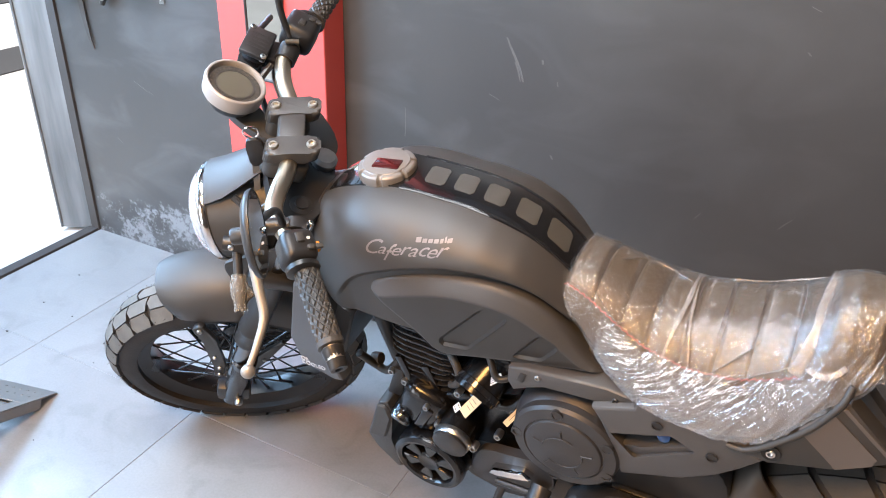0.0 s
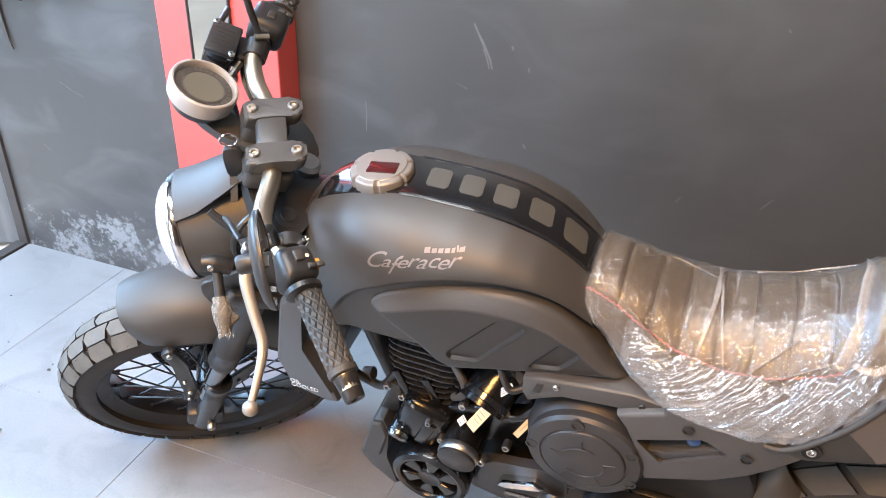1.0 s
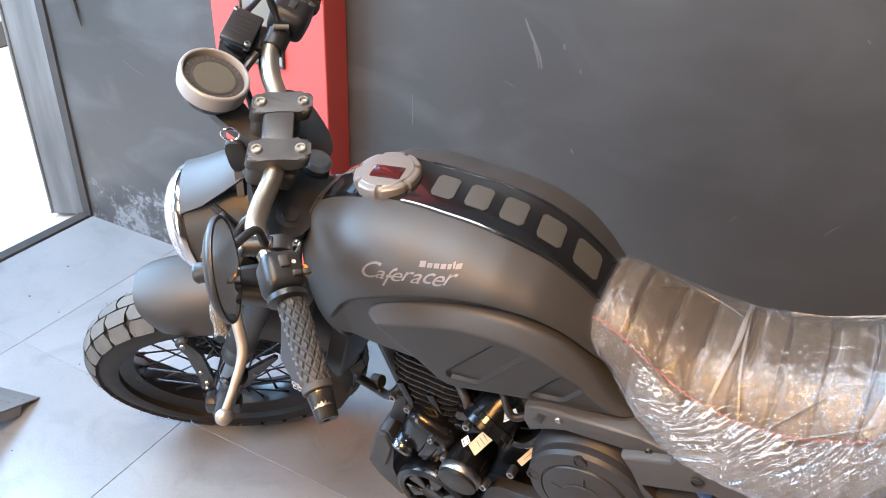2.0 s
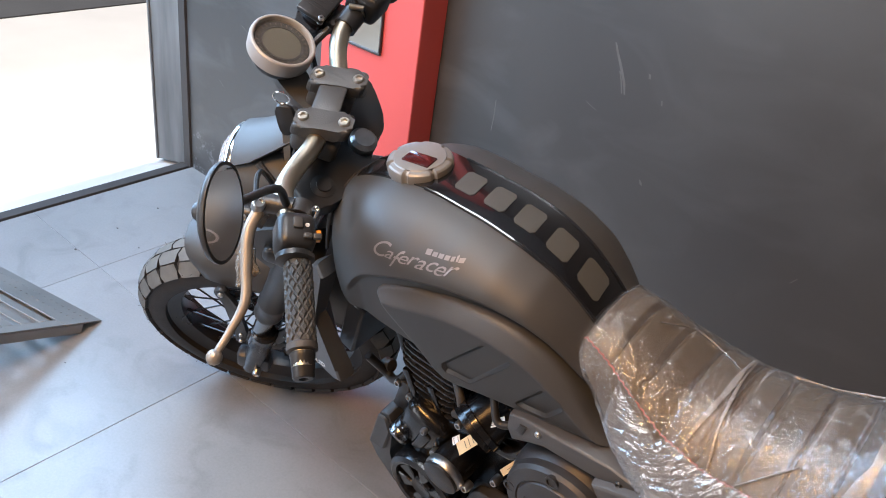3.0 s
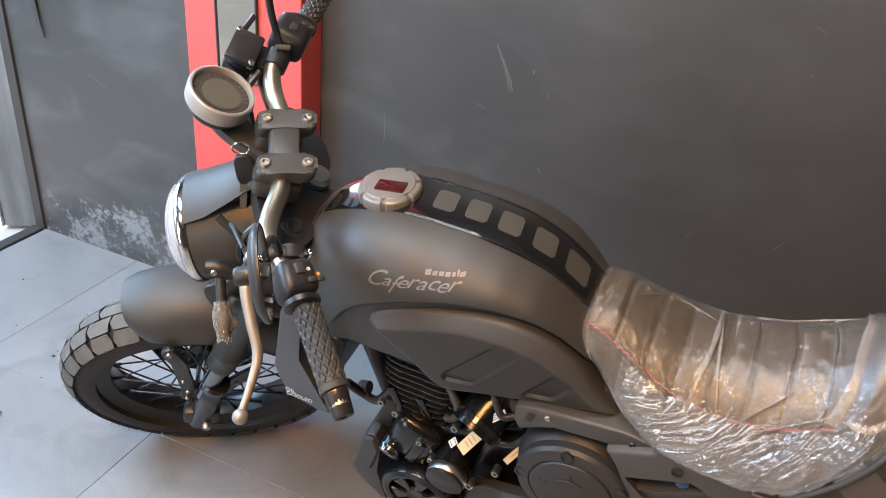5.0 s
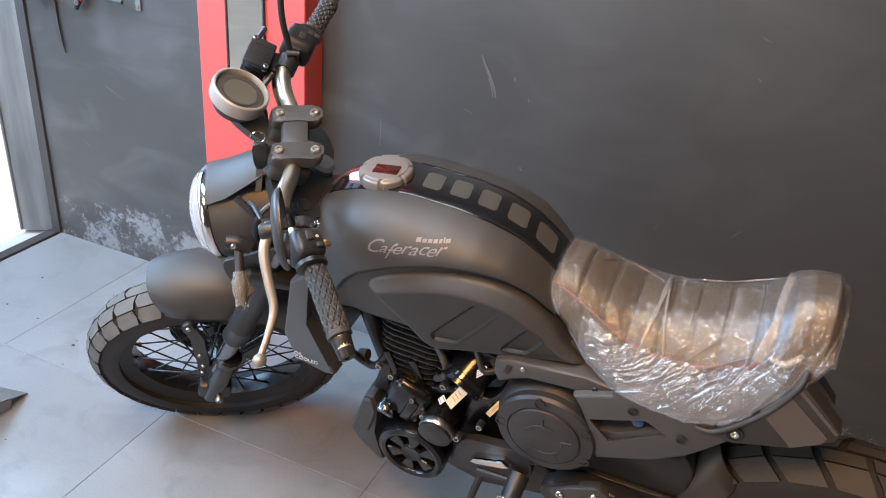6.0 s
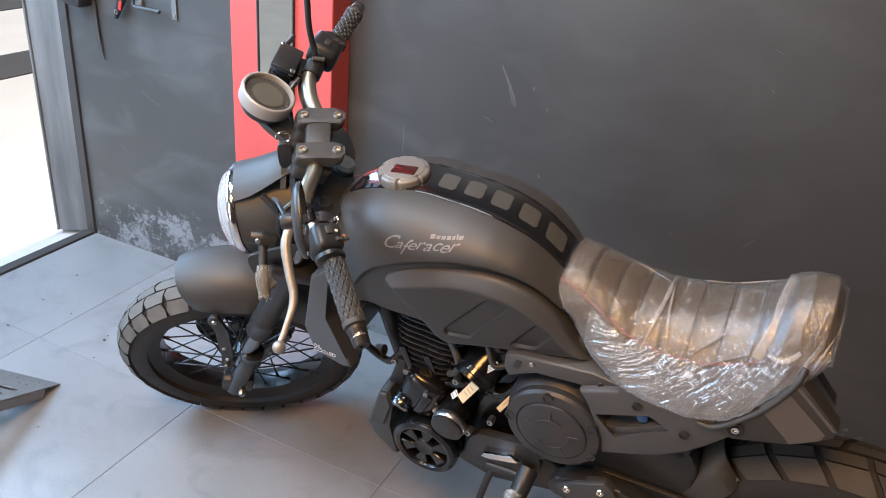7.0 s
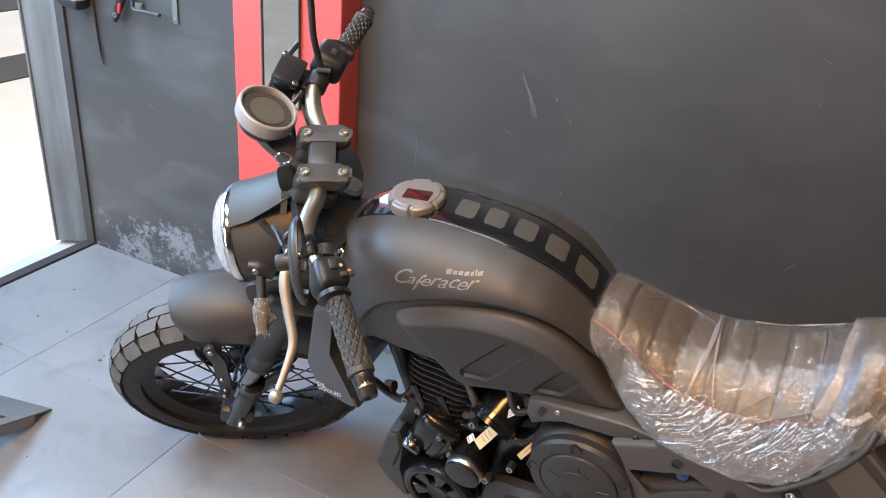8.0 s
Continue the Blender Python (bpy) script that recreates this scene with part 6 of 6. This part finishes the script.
bpart("breather_hose", tube([(-0.085, -0.07, 0.64), (-0.06, -0.085, 0.61), (-0.065, -0.08, 0.57), (-0.085, -0.07, 0.545)], 0.007, 10), M_GRIP)
bpart("intake_hose", tube([(0.0, -0.085, 0.672), (0.02, -0.10, 0.645), (0.045, -0.09, 0.65)], 0.006, 10), M_BLACK)
for k in range(7):
    a = k / 6
    c0 = Vector((-0.062, -0.066, 0.655)).lerp(Vector((-0.082, -0.066, 0.545)), a)
    bpart("spring_coil", lathe([(0.006, -0.003), (0.010, -0.002), (0.010, 0.002), (0.006, 0.003)], c0, (0.18, 0, 1), 16), M_ENGINE)
bpart("carburettor", box((0.08, 0.09, 0.09), pose(0.0, -0.02, 0.62, 0, 20, 0), 0.015, 3), M_ENGINE)
for p in ((-0.022, -0.116, 0.455), (0.012, -0.085, 0.470), (-0.206, -0.072, 0.529), (-0.180, -0.072, 0.512), (-0.064, -0.082, 0.548)):
    bpart("engine_bolt", dome_bolt(p, (0, -1, 0.15), 0.0075, 0.008), M_STEEL, case)


def label_plate(name, c, n, up, w, h, mat, prints, lab):
    z = Vector(n).normalized()
    x = Vector(up).cross(z).normalized()
    m = Matrix.Translation(c) @ Matrix((x, z.cross(x), z)).transposed().to_4x4()
    ob = bpart(name, box((w, h, 0.001), m, 0.0003, 1), mat, label=lab)
    for u, v, a, b3 in prints:
        bpart("print_bar", box((a, b3, 0.0004), m @ Matrix.Translation((u, v, 0.0007))), M_PRINT, ob)
    return ob


label_plate("paper_tag", (-0.030, -0.103, 0.553), (-0.25, -0.70, 0.66), (0.50, 0.45, 0.74), 0.020, 0.046, M_ORANGE, ((0, 0.010, 0.012, 0.0009), (0, 0.002, 0.014, 0.0009), (0, -0.006, 0.012, 0.0009)), "copper-brown paper tag folded over the engine housing")
label_plate("paper_tag", (-0.064, -0.092, 0.517), (-0.4, -0.6, 0.7), (0.62, 0.45, 0.6), 0.013, 0.016, M_LABEL, ((0, 0.005, 0.010, 0.001), (0, -0.004, 0.010, 0.001)), "small white printed label")
label_plate("paper_label", (0.008, -0.088, 0.622), (-0.2, -0.75, 0.65), (-0.5, 0.1, -0.8), 0.012, 0.034, M_LABEL, ((-0.003, 0.006, 0.001, 0.016), (0.0, 0.006, 0.0008, 0.016), (0.003, 0.006, 0.001, 0.016), (0, -0.010, 0.006, 0.002)), "small white barcode label")
label_plate("paper_label", (0.040, -0.090, 0.540), (-0.1, -0.9, 0.4), (0.45, 0.1, 0.85), 0.011, 0.040, M_ORANGE, ((0.0, 0.004, 0.0008, 0.02),), "warm-toned narrow label")
label_plate("paper_label", (-0.176, -0.094, 0.4705), (-0.22, -0.42, 0.88), (0.20, 0.78, 0.5), 0.017, 0.023, M_BLUELABEL, ((0, 0.004, 0.012, 0.002), (0, -0.003, 0.012, 0.002)), "pale blue printed label")

# bash guard, silver shift part, side stand, pegs
BASH = [(-0.272, 0.335), (-0.232, 0.455), (-0.210, 0.462), (-0.198, 0.42), (-0.222, 0.345), (-0.195, 0.265), (-0.21, 0.255), (-0.255, 0.300)]
bg = bpart("engine_guard", prism(BASH, -0.10, 0.09, 0.006, 2), M_PLASTIC, label="dark plastic guard in front of the engine")
bpart("guard_face", prism([(-0.266, 0.345), (-0.232, 0.452), (-0.212, 0.456), (-0.204, 0.420), (-0.226, 0.350)], -0.106, -0.098, 0.004, 1), M_PLASTIC, bg, "raised hatched facet")
bpart("down_tube", tube([(-0.29, 0, 0.70), (-0.25, 0, 0.55), (-0.215, 0, 0.42), (-0.19, 0, 0.30)], 0.020, 14), M_BLACK)
bpart("hanger", prism([(-0.225, 0.46), (-0.20, 0.54), (-0.18, 0.54), (-0.19, 0.46)], -0.075, -0.06, 0.004), M_BLACK)
bpart("case_bottom", prism([(-0.06, 0.30), (-0.045, 0.39), (0.10, 0.42), (0.16, 0.40), (0.20, 0.33), (0.02, 0.28)], -0.08, 0.095, 0.008), M_BLACK)
bpart("sprocket_plate", prism(outline([(-0.035, 0.345), (-0.02, 0.425), (0.04, 0.445), (0.11, 0.45), (0.12, 0.38), (0.05, 0.335)], 4), -0.100, -0.082, 0.004, 2), M_COVER, label="smooth dark grey sprocket plate")
bpart("sprocket_cover", prism([(0.004, 0.392), (0.012, 0.408), (0.07, 0.428), (0.088, 0.418), (0.07, 0.408), (0.02, 0.396)], -0.118, -0.095, 0.003), M_RIMCHROME, label="bright polished edge of the sprocket cover")
bpart("side_stand", tube([(0.035, -0.08, 0.37), (0.015, -0.10, 0.30), (0.000, -0.13, 0.21), (-0.010, -0.18, 0.095), (-0.014, -0.20, 0.050)], [0.010, 0.008, 0.008, 0.0075, 0.009], 12), M_BLACK, label="black steel side stand")
bpart("stand_foot", box((0.05, 0.045, 0.008), pose(-0.014, -0.202, 0.0495, -12.5, 0, 0), 0.002, 1), M_BLACK)
PLATE = [(0.165, 0.410), (0.205, 0.442), (0.252, 0.466), (0.272, 0.455), (0.305, 0.40), (0.29, 0.385), (0.25, 0.395), (0.21, 0.37)]
pl = bpart("peg_plate", prism(PLATE, -0.128, -0.106, 0.004), M_PLASTIC, label="dark footrest plate with two bright bolts")
for p in ((0.188, -0.128, 0.415), (0.250, -0.128, 0.442)):
    bpart("bolt", dome_bolt(p, (0, -1, 0.05), 0.008, 0.004), M_RIMCHROME, pl)
peg = bpart("footrest", tube([(0.105, -0.11, 0.400), (0.103, -0.15, 0.385), (0.10, -0.22, 0.372)], [0.020, 0.019, 0.017], 16), M_BLACK, label="black rubber footrest")
bpart("footrest_cap", lathe([(0.019, 0), (0.019, 0.01), (0.012, 0.016), (0, 0.017)], (0.10, -0.215, 0.374), (0, -1, -0.18), 18), M_RUBBER, peg)
ff = tube([(0.100, -0.16, 0.388), (0.098, -0.20, 0.36), (0.092, -0.235, 0.325)], [0.020, 0.024, 0.022], 16, 6)
for v in ff.verts:
    v.co += Vector((1, 0.4, 0.7)) * noise.noise(v.co * 70) * 0.008
bpart("footrest_film", ff, M_WRAP, peg, "crumpled film round the footrest")
bpart("gear_linkage", tube([(0.02, -0.115, 0.375), (0.12, -0.12, 0.39)], 0.006, 8), M_BLACK)

# oil cooler shroud with its lettering
SHR = [(-0.352, 0.735), (-0.320, 0.762), (-0.302, 0.745), (-0.312, 0.67), (-0.262, 0.585), (-0.256, 0.562), (-0.275, 0.556), (-0.345, 0.562), (-0.368, 0.62)]
def shroud_y(x, z):
    return -0.155 + 0.35 * max(0.0, z - 0.66) + 0.25 * max(0.0, -0.32 - x)


shr = bpart("cooler_shroud", prism(SHR, 0.0, 0.03, 0.006, 2, shroud_y, True), M_SIDE, label="dark plastic oil cooler shroud", sharp=25)
one = prism(SHR, 0.0, 0.03, 0.006, 2, shroud_y, True)
bmesh.ops.scale(one, vec=(1, -1, 1), verts=one.verts)
bpart("cooler_shroud", one, M_PLASTIC)
bpart("oil_cooler", box((0.035, 0.20, 0.13), pose(-0.285, 0, 0.63, 0, 18, 0), 0.004, 1), M_BLACK)


def lettering(text, m, size, mat, parent):
    cu = bpy.data.curves.new("lettering", 'FONT')
    cu.body, cu.size, cu.extrude = text, size, 0.0003
    cu.align_x = 'LEFT'
    tmp = new("lettering_tmp", cu)
    me = bpy.data.meshes.new_from_object(tmp.evaluated_get(bpy.context.evaluated_depsgraph_get()))
    bpy.data.objects.remove(tmp)
    bpy.data.curves.remove(cu)
    me.transform(m)
    me.materials.clear()
    me.materials.append(mat)
    ob = new("lettering", me)
    ob.parent = parent
    return ob


for k, word in enumerate(("OIL", "COOLED")):
    x, z = -0.338, 0.590 - 0.010 * k
    m = Matrix.Translation((x, shroud_y(-0.30, z) - 0.004, z)) @ Matrix(((1, 0, 0, 0), (0, 0, -1, 0), (0.02, 1, 0, 0), (0, 0, 0, 1)))
    lettering(word, m, 0.0125, M_WHITE, shr)
bpart("oil_hose", tube([(-0.27, -0.08, 0.555), (-0.25, -0.06, 0.51), (-0.22, -0.065, 0.515), (-0.19, -0.06, 0.56)], 0.008, 10), M_BLACK, label="black oil hose with brown union")
bpart("hose_union", tube([(-0.262, -0.05, 0.515), (-0.245, -0.05, 0.52)], 0.012, 10), M_GRIP)



# ---- slatted steel ramp ----
def ramp():
    """u runs along the lip on the floor, s up the slope; the lip's corner lies nearest the wheel."""
    u, p = Vector((-0.978, -0.207, 0)), Vector((0.207, -0.978, 0))
    slope = math.atan(0.455)
    s = p * math.cos(slope) + Vector((0, 0, math.sin(slope)))
    nrm = s.cross(u).normalized()
    if nrm.z < 0:
        nrm = -nrm
    m = Matrix.Translation((-1.255, 0.479, 0.001)) @ Matrix((u, s, nrm)).transposed().to_4x4()
    ob = thing("loading_ramp", Matrix.Translation((-1.255, 0.479, 0)), "grey galvanised steel ramp with long slots resting on the tiles", "ramp")
    inv = Matrix.Translation((1.255, -0.479, 0))
    W, L = 0.62, 0.74

    def piece(name, lo, hi, bev=0.001, lab="", mat=M_GALV):
        size = [b - a for a, b in zip(lo, hi)]
        mid = [(a + b) / 2 for a, b in zip(lo, hi)]
        bm = box(size, Matrix.Translation(mid), bev, 1)
        bm.transform(inv @ m)
        return part(name, bm, mat, ob, lab)
    plate = piece("lip_plate", (0, 0, 0), (W, 0.118, 0.004), 0.001, "dimpled lip plate")
    studs = bmesh.new()
    for r in range(2):
        for i in range(26):
            one = lathe([(0.0035, 0), (0.003, 0.0012), (0.0, 0.0016)], (0.02 + i * 0.0225 + 0.01 * r, 0.035 + 0.035 * r, 0.004), (0, 0, 1), 8)
            join(studs, one)
    studs.transform(inv @ m)
    tagged(part("dimples", studs, M_GALV, plate), kind="stuff")
    k = 0
    sv = 0.138
    while sv + 0.03 < L:
        piece("slat", (0.034, sv, 0), (W - 0.034, sv + 0.030, 0.004))
        sv += 0.052
    for a in (0.0, W - 0.034):
        rail = piece("side_rail", (a, 0.118, 0), (a + 0.034, L, 0.004))
        b = a if a == 0.0 else a + 0.031
        piece("flange", (b, 0.06, -0.026), (b + 0.003, L, -0.0005), 0.0005)
    for a in (0.02, W - 0.05):
        bm = box((0.03, 0.03, 0.30), Matrix.Translation((0, 0, 0.15)), 0.003, 1)
        foot = m @ Vector((a + 0.015, L - 0.03, 0))
        bm.transform(Matrix.Diagonal((1, 1, (foot.z - 0.01) / 0.30, 1)))
        bm.transform(inv @ Matrix.Translation((foot.x, foot.y, 0.001)))
        part("leg", bm, M_GALV, ob)


ramp()

# ---- things on the wall by the door ----
def wall_bracket():
    ob = thing("wall_bracket", Matrix.Translation((-1.49, 1.2, 0.9)), "bent grey steel bracket fixed to the dark wall", "bracket")
    inv = Matrix.Translation((1.49, -1.2, -0.9))
    bm = tube([(-1.562, 1.196, 1.25), (-1.562, 1.170, 0.95), (-1.560, 1.165, 0.908), (-1.52, 1.165, 0.905), (-1.455, 1.165, 0.905)], 0.006, 8, 3)
    bm.transform(inv)
    part("rod", bm, M_PLASTIC, ob, "dark bent rod")
    bm = box((0.020, 0.004, 0.40), Matrix.Translation((-1.424, 1.196, 1.082)), 0.001, 1)
    bm.transform(inv)
    strap = part("strap", bm, M_GALV, ob, "flat steel strap")
    for z in (0.895, 1.0, 1.1):
        b = lathe([(0.004, 0), (0.004, 0.002), (0, 0.0022)], (-1.424, 1.194, z), (0, -1, 0), 10)
        b.transform(inv)
        part("rivet", b, M_STEEL, strap)
    bm = box((0.030, 0.012, 0.020), Matrix.Translation((-1.566, 1.194, 0.912)), 0.003, 1)
    bm.transform(inv)
    part("pad", bm, M_GALV, ob)


wall_bracket()
hang = thing("hanging_strap", Matrix.Translation((-1.64, 1.19, 0.9)), "black webbing strap with a red tag hanging on the wall", "strap")
bm = tube([(0.10, -0.012, 0.22), (0.055, -0.014, 0.08), (0.01, -0.012, 0.005), (-0.018, -0.010, -0.045)], [0.013, 0.014, 0.013, 0.008], 10)
part("webbing", bm, M_BLACK, hang)
part("tag", box((0.012, 0.005, 0.034), pose(0.018, -0.022, 0.0, 0, 10, 0), 0.002, 1), material("red_plastic_tag", (0.5, 0.03, 0.025), 0.4), hang, "red tag")
part("buckle", lathe([(0.008, 0), (0.008, 0.004), (0.004, 0.004), (0.004, 0)], (0.004, -0.025, -0.022), (0, -1, 0), 14), M_STEEL, hang)
box_ob = thing("wall_box", Matrix.Translation((-1.80, 1.16, 1.0)), "pale grey plastic box with a dark strip hanging by the door", "box")
part("shell", box((0.11, 0.07, 0.20), pose(0, 0, 0, 0, 6, 0), 0.022, 4), material("pale_grey_plastic", (0.5, 0.51, 0.5), 0.4), box_ob)
part("base", box((0.085, 0.055, 0.035), pose(-0.008, 0, -0.108, 0, 6, 0), 0.010, 3), M_BLACK, box_ob, "dark base")
bm = loft([[Vector((x - w, -0.006, z)), Vector((x + w, -0.006, z)), Vector((x + w, -0.002, z)), Vector((x - w, -0.002, z))] for x, z, w in ((0.03, -0.1, 0.012), (0.034, -0.2, 0.010), (0.044, -0.265, 0.006), (0.058, -0.30, 0.001))])
bm.transform(Matrix.Translation((0, 0.036, 0)))
part("strip", bm, M_DARKTRIM, box_ob, "dark pointed strip")

# ---- ceiling light panels, both out of view; the cool one is added fill ----
def ceiling_light(x, y, sx, sy, colour, label):
    cl = thing("ceiling_light", Matrix.Translation((x, y, 2.9)), label, "ceiling light", group="ceiling lights")
    hx, hy = sx / 2 + 0.02, sy / 2 + 0.02
    fb = bmesh.new()
    for cx, cy, w, d in ((0, hy, sx + 0.08, 0.04), (0, -hy, sx + 0.08, 0.04), (hx, 0, 0.04, sy), (-hx, 0, 0.04, sy)):
        box((w, d, 0.05), Matrix.Translation((cx, cy, -0.026)), 0.004, 1, fb)
    part("frame", fb, M_SILVER, cl)
    glow = bpy.data.materials.new("light_diffuser")
    glow.use_nodes = True
    gb = glow.node_tree.nodes["Principled BSDF"]
    gb.inputs["Base Color"].default_value = (0.8, 0.8, 0.78, 1)
    gb.inputs["Emission Color"].default_value = (*colour, 1)
    gb.inputs["Emission Strength"].default_value = 8.0
    part("diffuser", box((sx, sy, 0.01), Matrix.Translation((0, 0, -0.03))), glow, cl, "glowing diffuser")


ceiling_light(LX, LY, 0.76, 0.76, (1.0, 0.65, 0.30), "square golden-white ceiling light panel")
ceiling_light(WX, WY, 1.2, 0.6, (0.88, 0.95, 1.0), "long cool white ceiling light panel, unseen, added as fill")


# ---- scuffs on the wall, crumbs on the floor ----
M_SCUFF = material("pale_scuff", (0.125, 0.12, 0.116), 0.8, 0, 0.3, 60)


def scuff(pts, w):
    """A thin scraped streak standing a hair proud of the wall."""
    bm = bmesh.new()
    n = len(pts)
    rows = []
    for i, (x, z) in enumerate(pts):
        k = w * (0.35 + 0.65 * math.sin(math.pi * (i + 0.5) / n))
        rows.append([Vector((x - k, YB - 0.0004, z)), Vector((x + k, YB - 0.0004, z)), Vector((x + k, YB + 0.001, z)), Vector((x - k, YB + 0.001, z))])
    return part("scuff", loft(rows, True, bm), M_SCUFF, wall_north)


for pts, w in (([(-0.325, 0.945), (-0.315, 0.925), (-0.303, 0.905), (-0.292, 0.885), (-0.283, 0.868), (-0.276, 0.845)], 0.0035),
               ([(-0.300, 0.890), (-0.290, 0.868), (-0.283, 0.845)], 0.002), ([(-0.232, 0.905), (-0.230, 0.895)], 0.003), ([(-0.360, 0.80), (-0.335, 0.79)], 0.002),
               ([(-0.187, 0.676), (-0.184, 0.671), (-0.182, 0.666)], 0.003), ([(0.310, 1.098), (0.322, 1.093), (0.330, 1.090)], 0.0025), ([(0.325, 1.01), (0.331, 1.004)], 0.0025),
               ([(-0.19, 0.86), (-0.188, 0.85)], 0.002), ([(0.36, 0.62), (0.37, 0.635), (0.382, 0.648)], 0.0014), ([(0.18, 0.60), (0.19, 0.615)], 0.0012),
               ([(-0.60, 0.72), (-0.598, 0.68), (-0.599, 0.64)], 0.0014), ([(-1.60, 0.62), (-1.56, 0.60), (-1.52, 0.585)], 0.0016), ([(-1.72, 0.40), (-1.70, 0.385)], 0.002)):
    scuff(pts, w)


def crumb(x, y, r):
    bm = bmesh.new()
    bmesh.ops.create_icosphere(bm, subdivisions=1, radius=r)
    for v in bm.verts:
        v.co = Vector((v.co.x * 1.3, v.co.y, v.co.z * 0.45 + r * 0.42)) * (1 + 0.35 * noise.noise(v.co * 300 + Vector((x * 9, y, 0))))
    ob = part("crumb", bm, M_DARKTRIM)
    ob.location = (x, y, 0.0)
    return tagged(ob, "small dark crumb of dirt on the tiles", "debris", group="crumbs on the floor")


for x, y, r in ((-1.324, 0.700, 0.005), (-1.333, 0.722, 0.0025), (-1.62, 0.60, 0.004), (-1.70, 0.93, 0.003), (-1.66, 0.76, 0.003), (-1.16, 0.33, 0.0022), (-1.52, 0.75, 0.0025), (-1.28, 0.62, 0.002)):
    crumb(x, y, r)
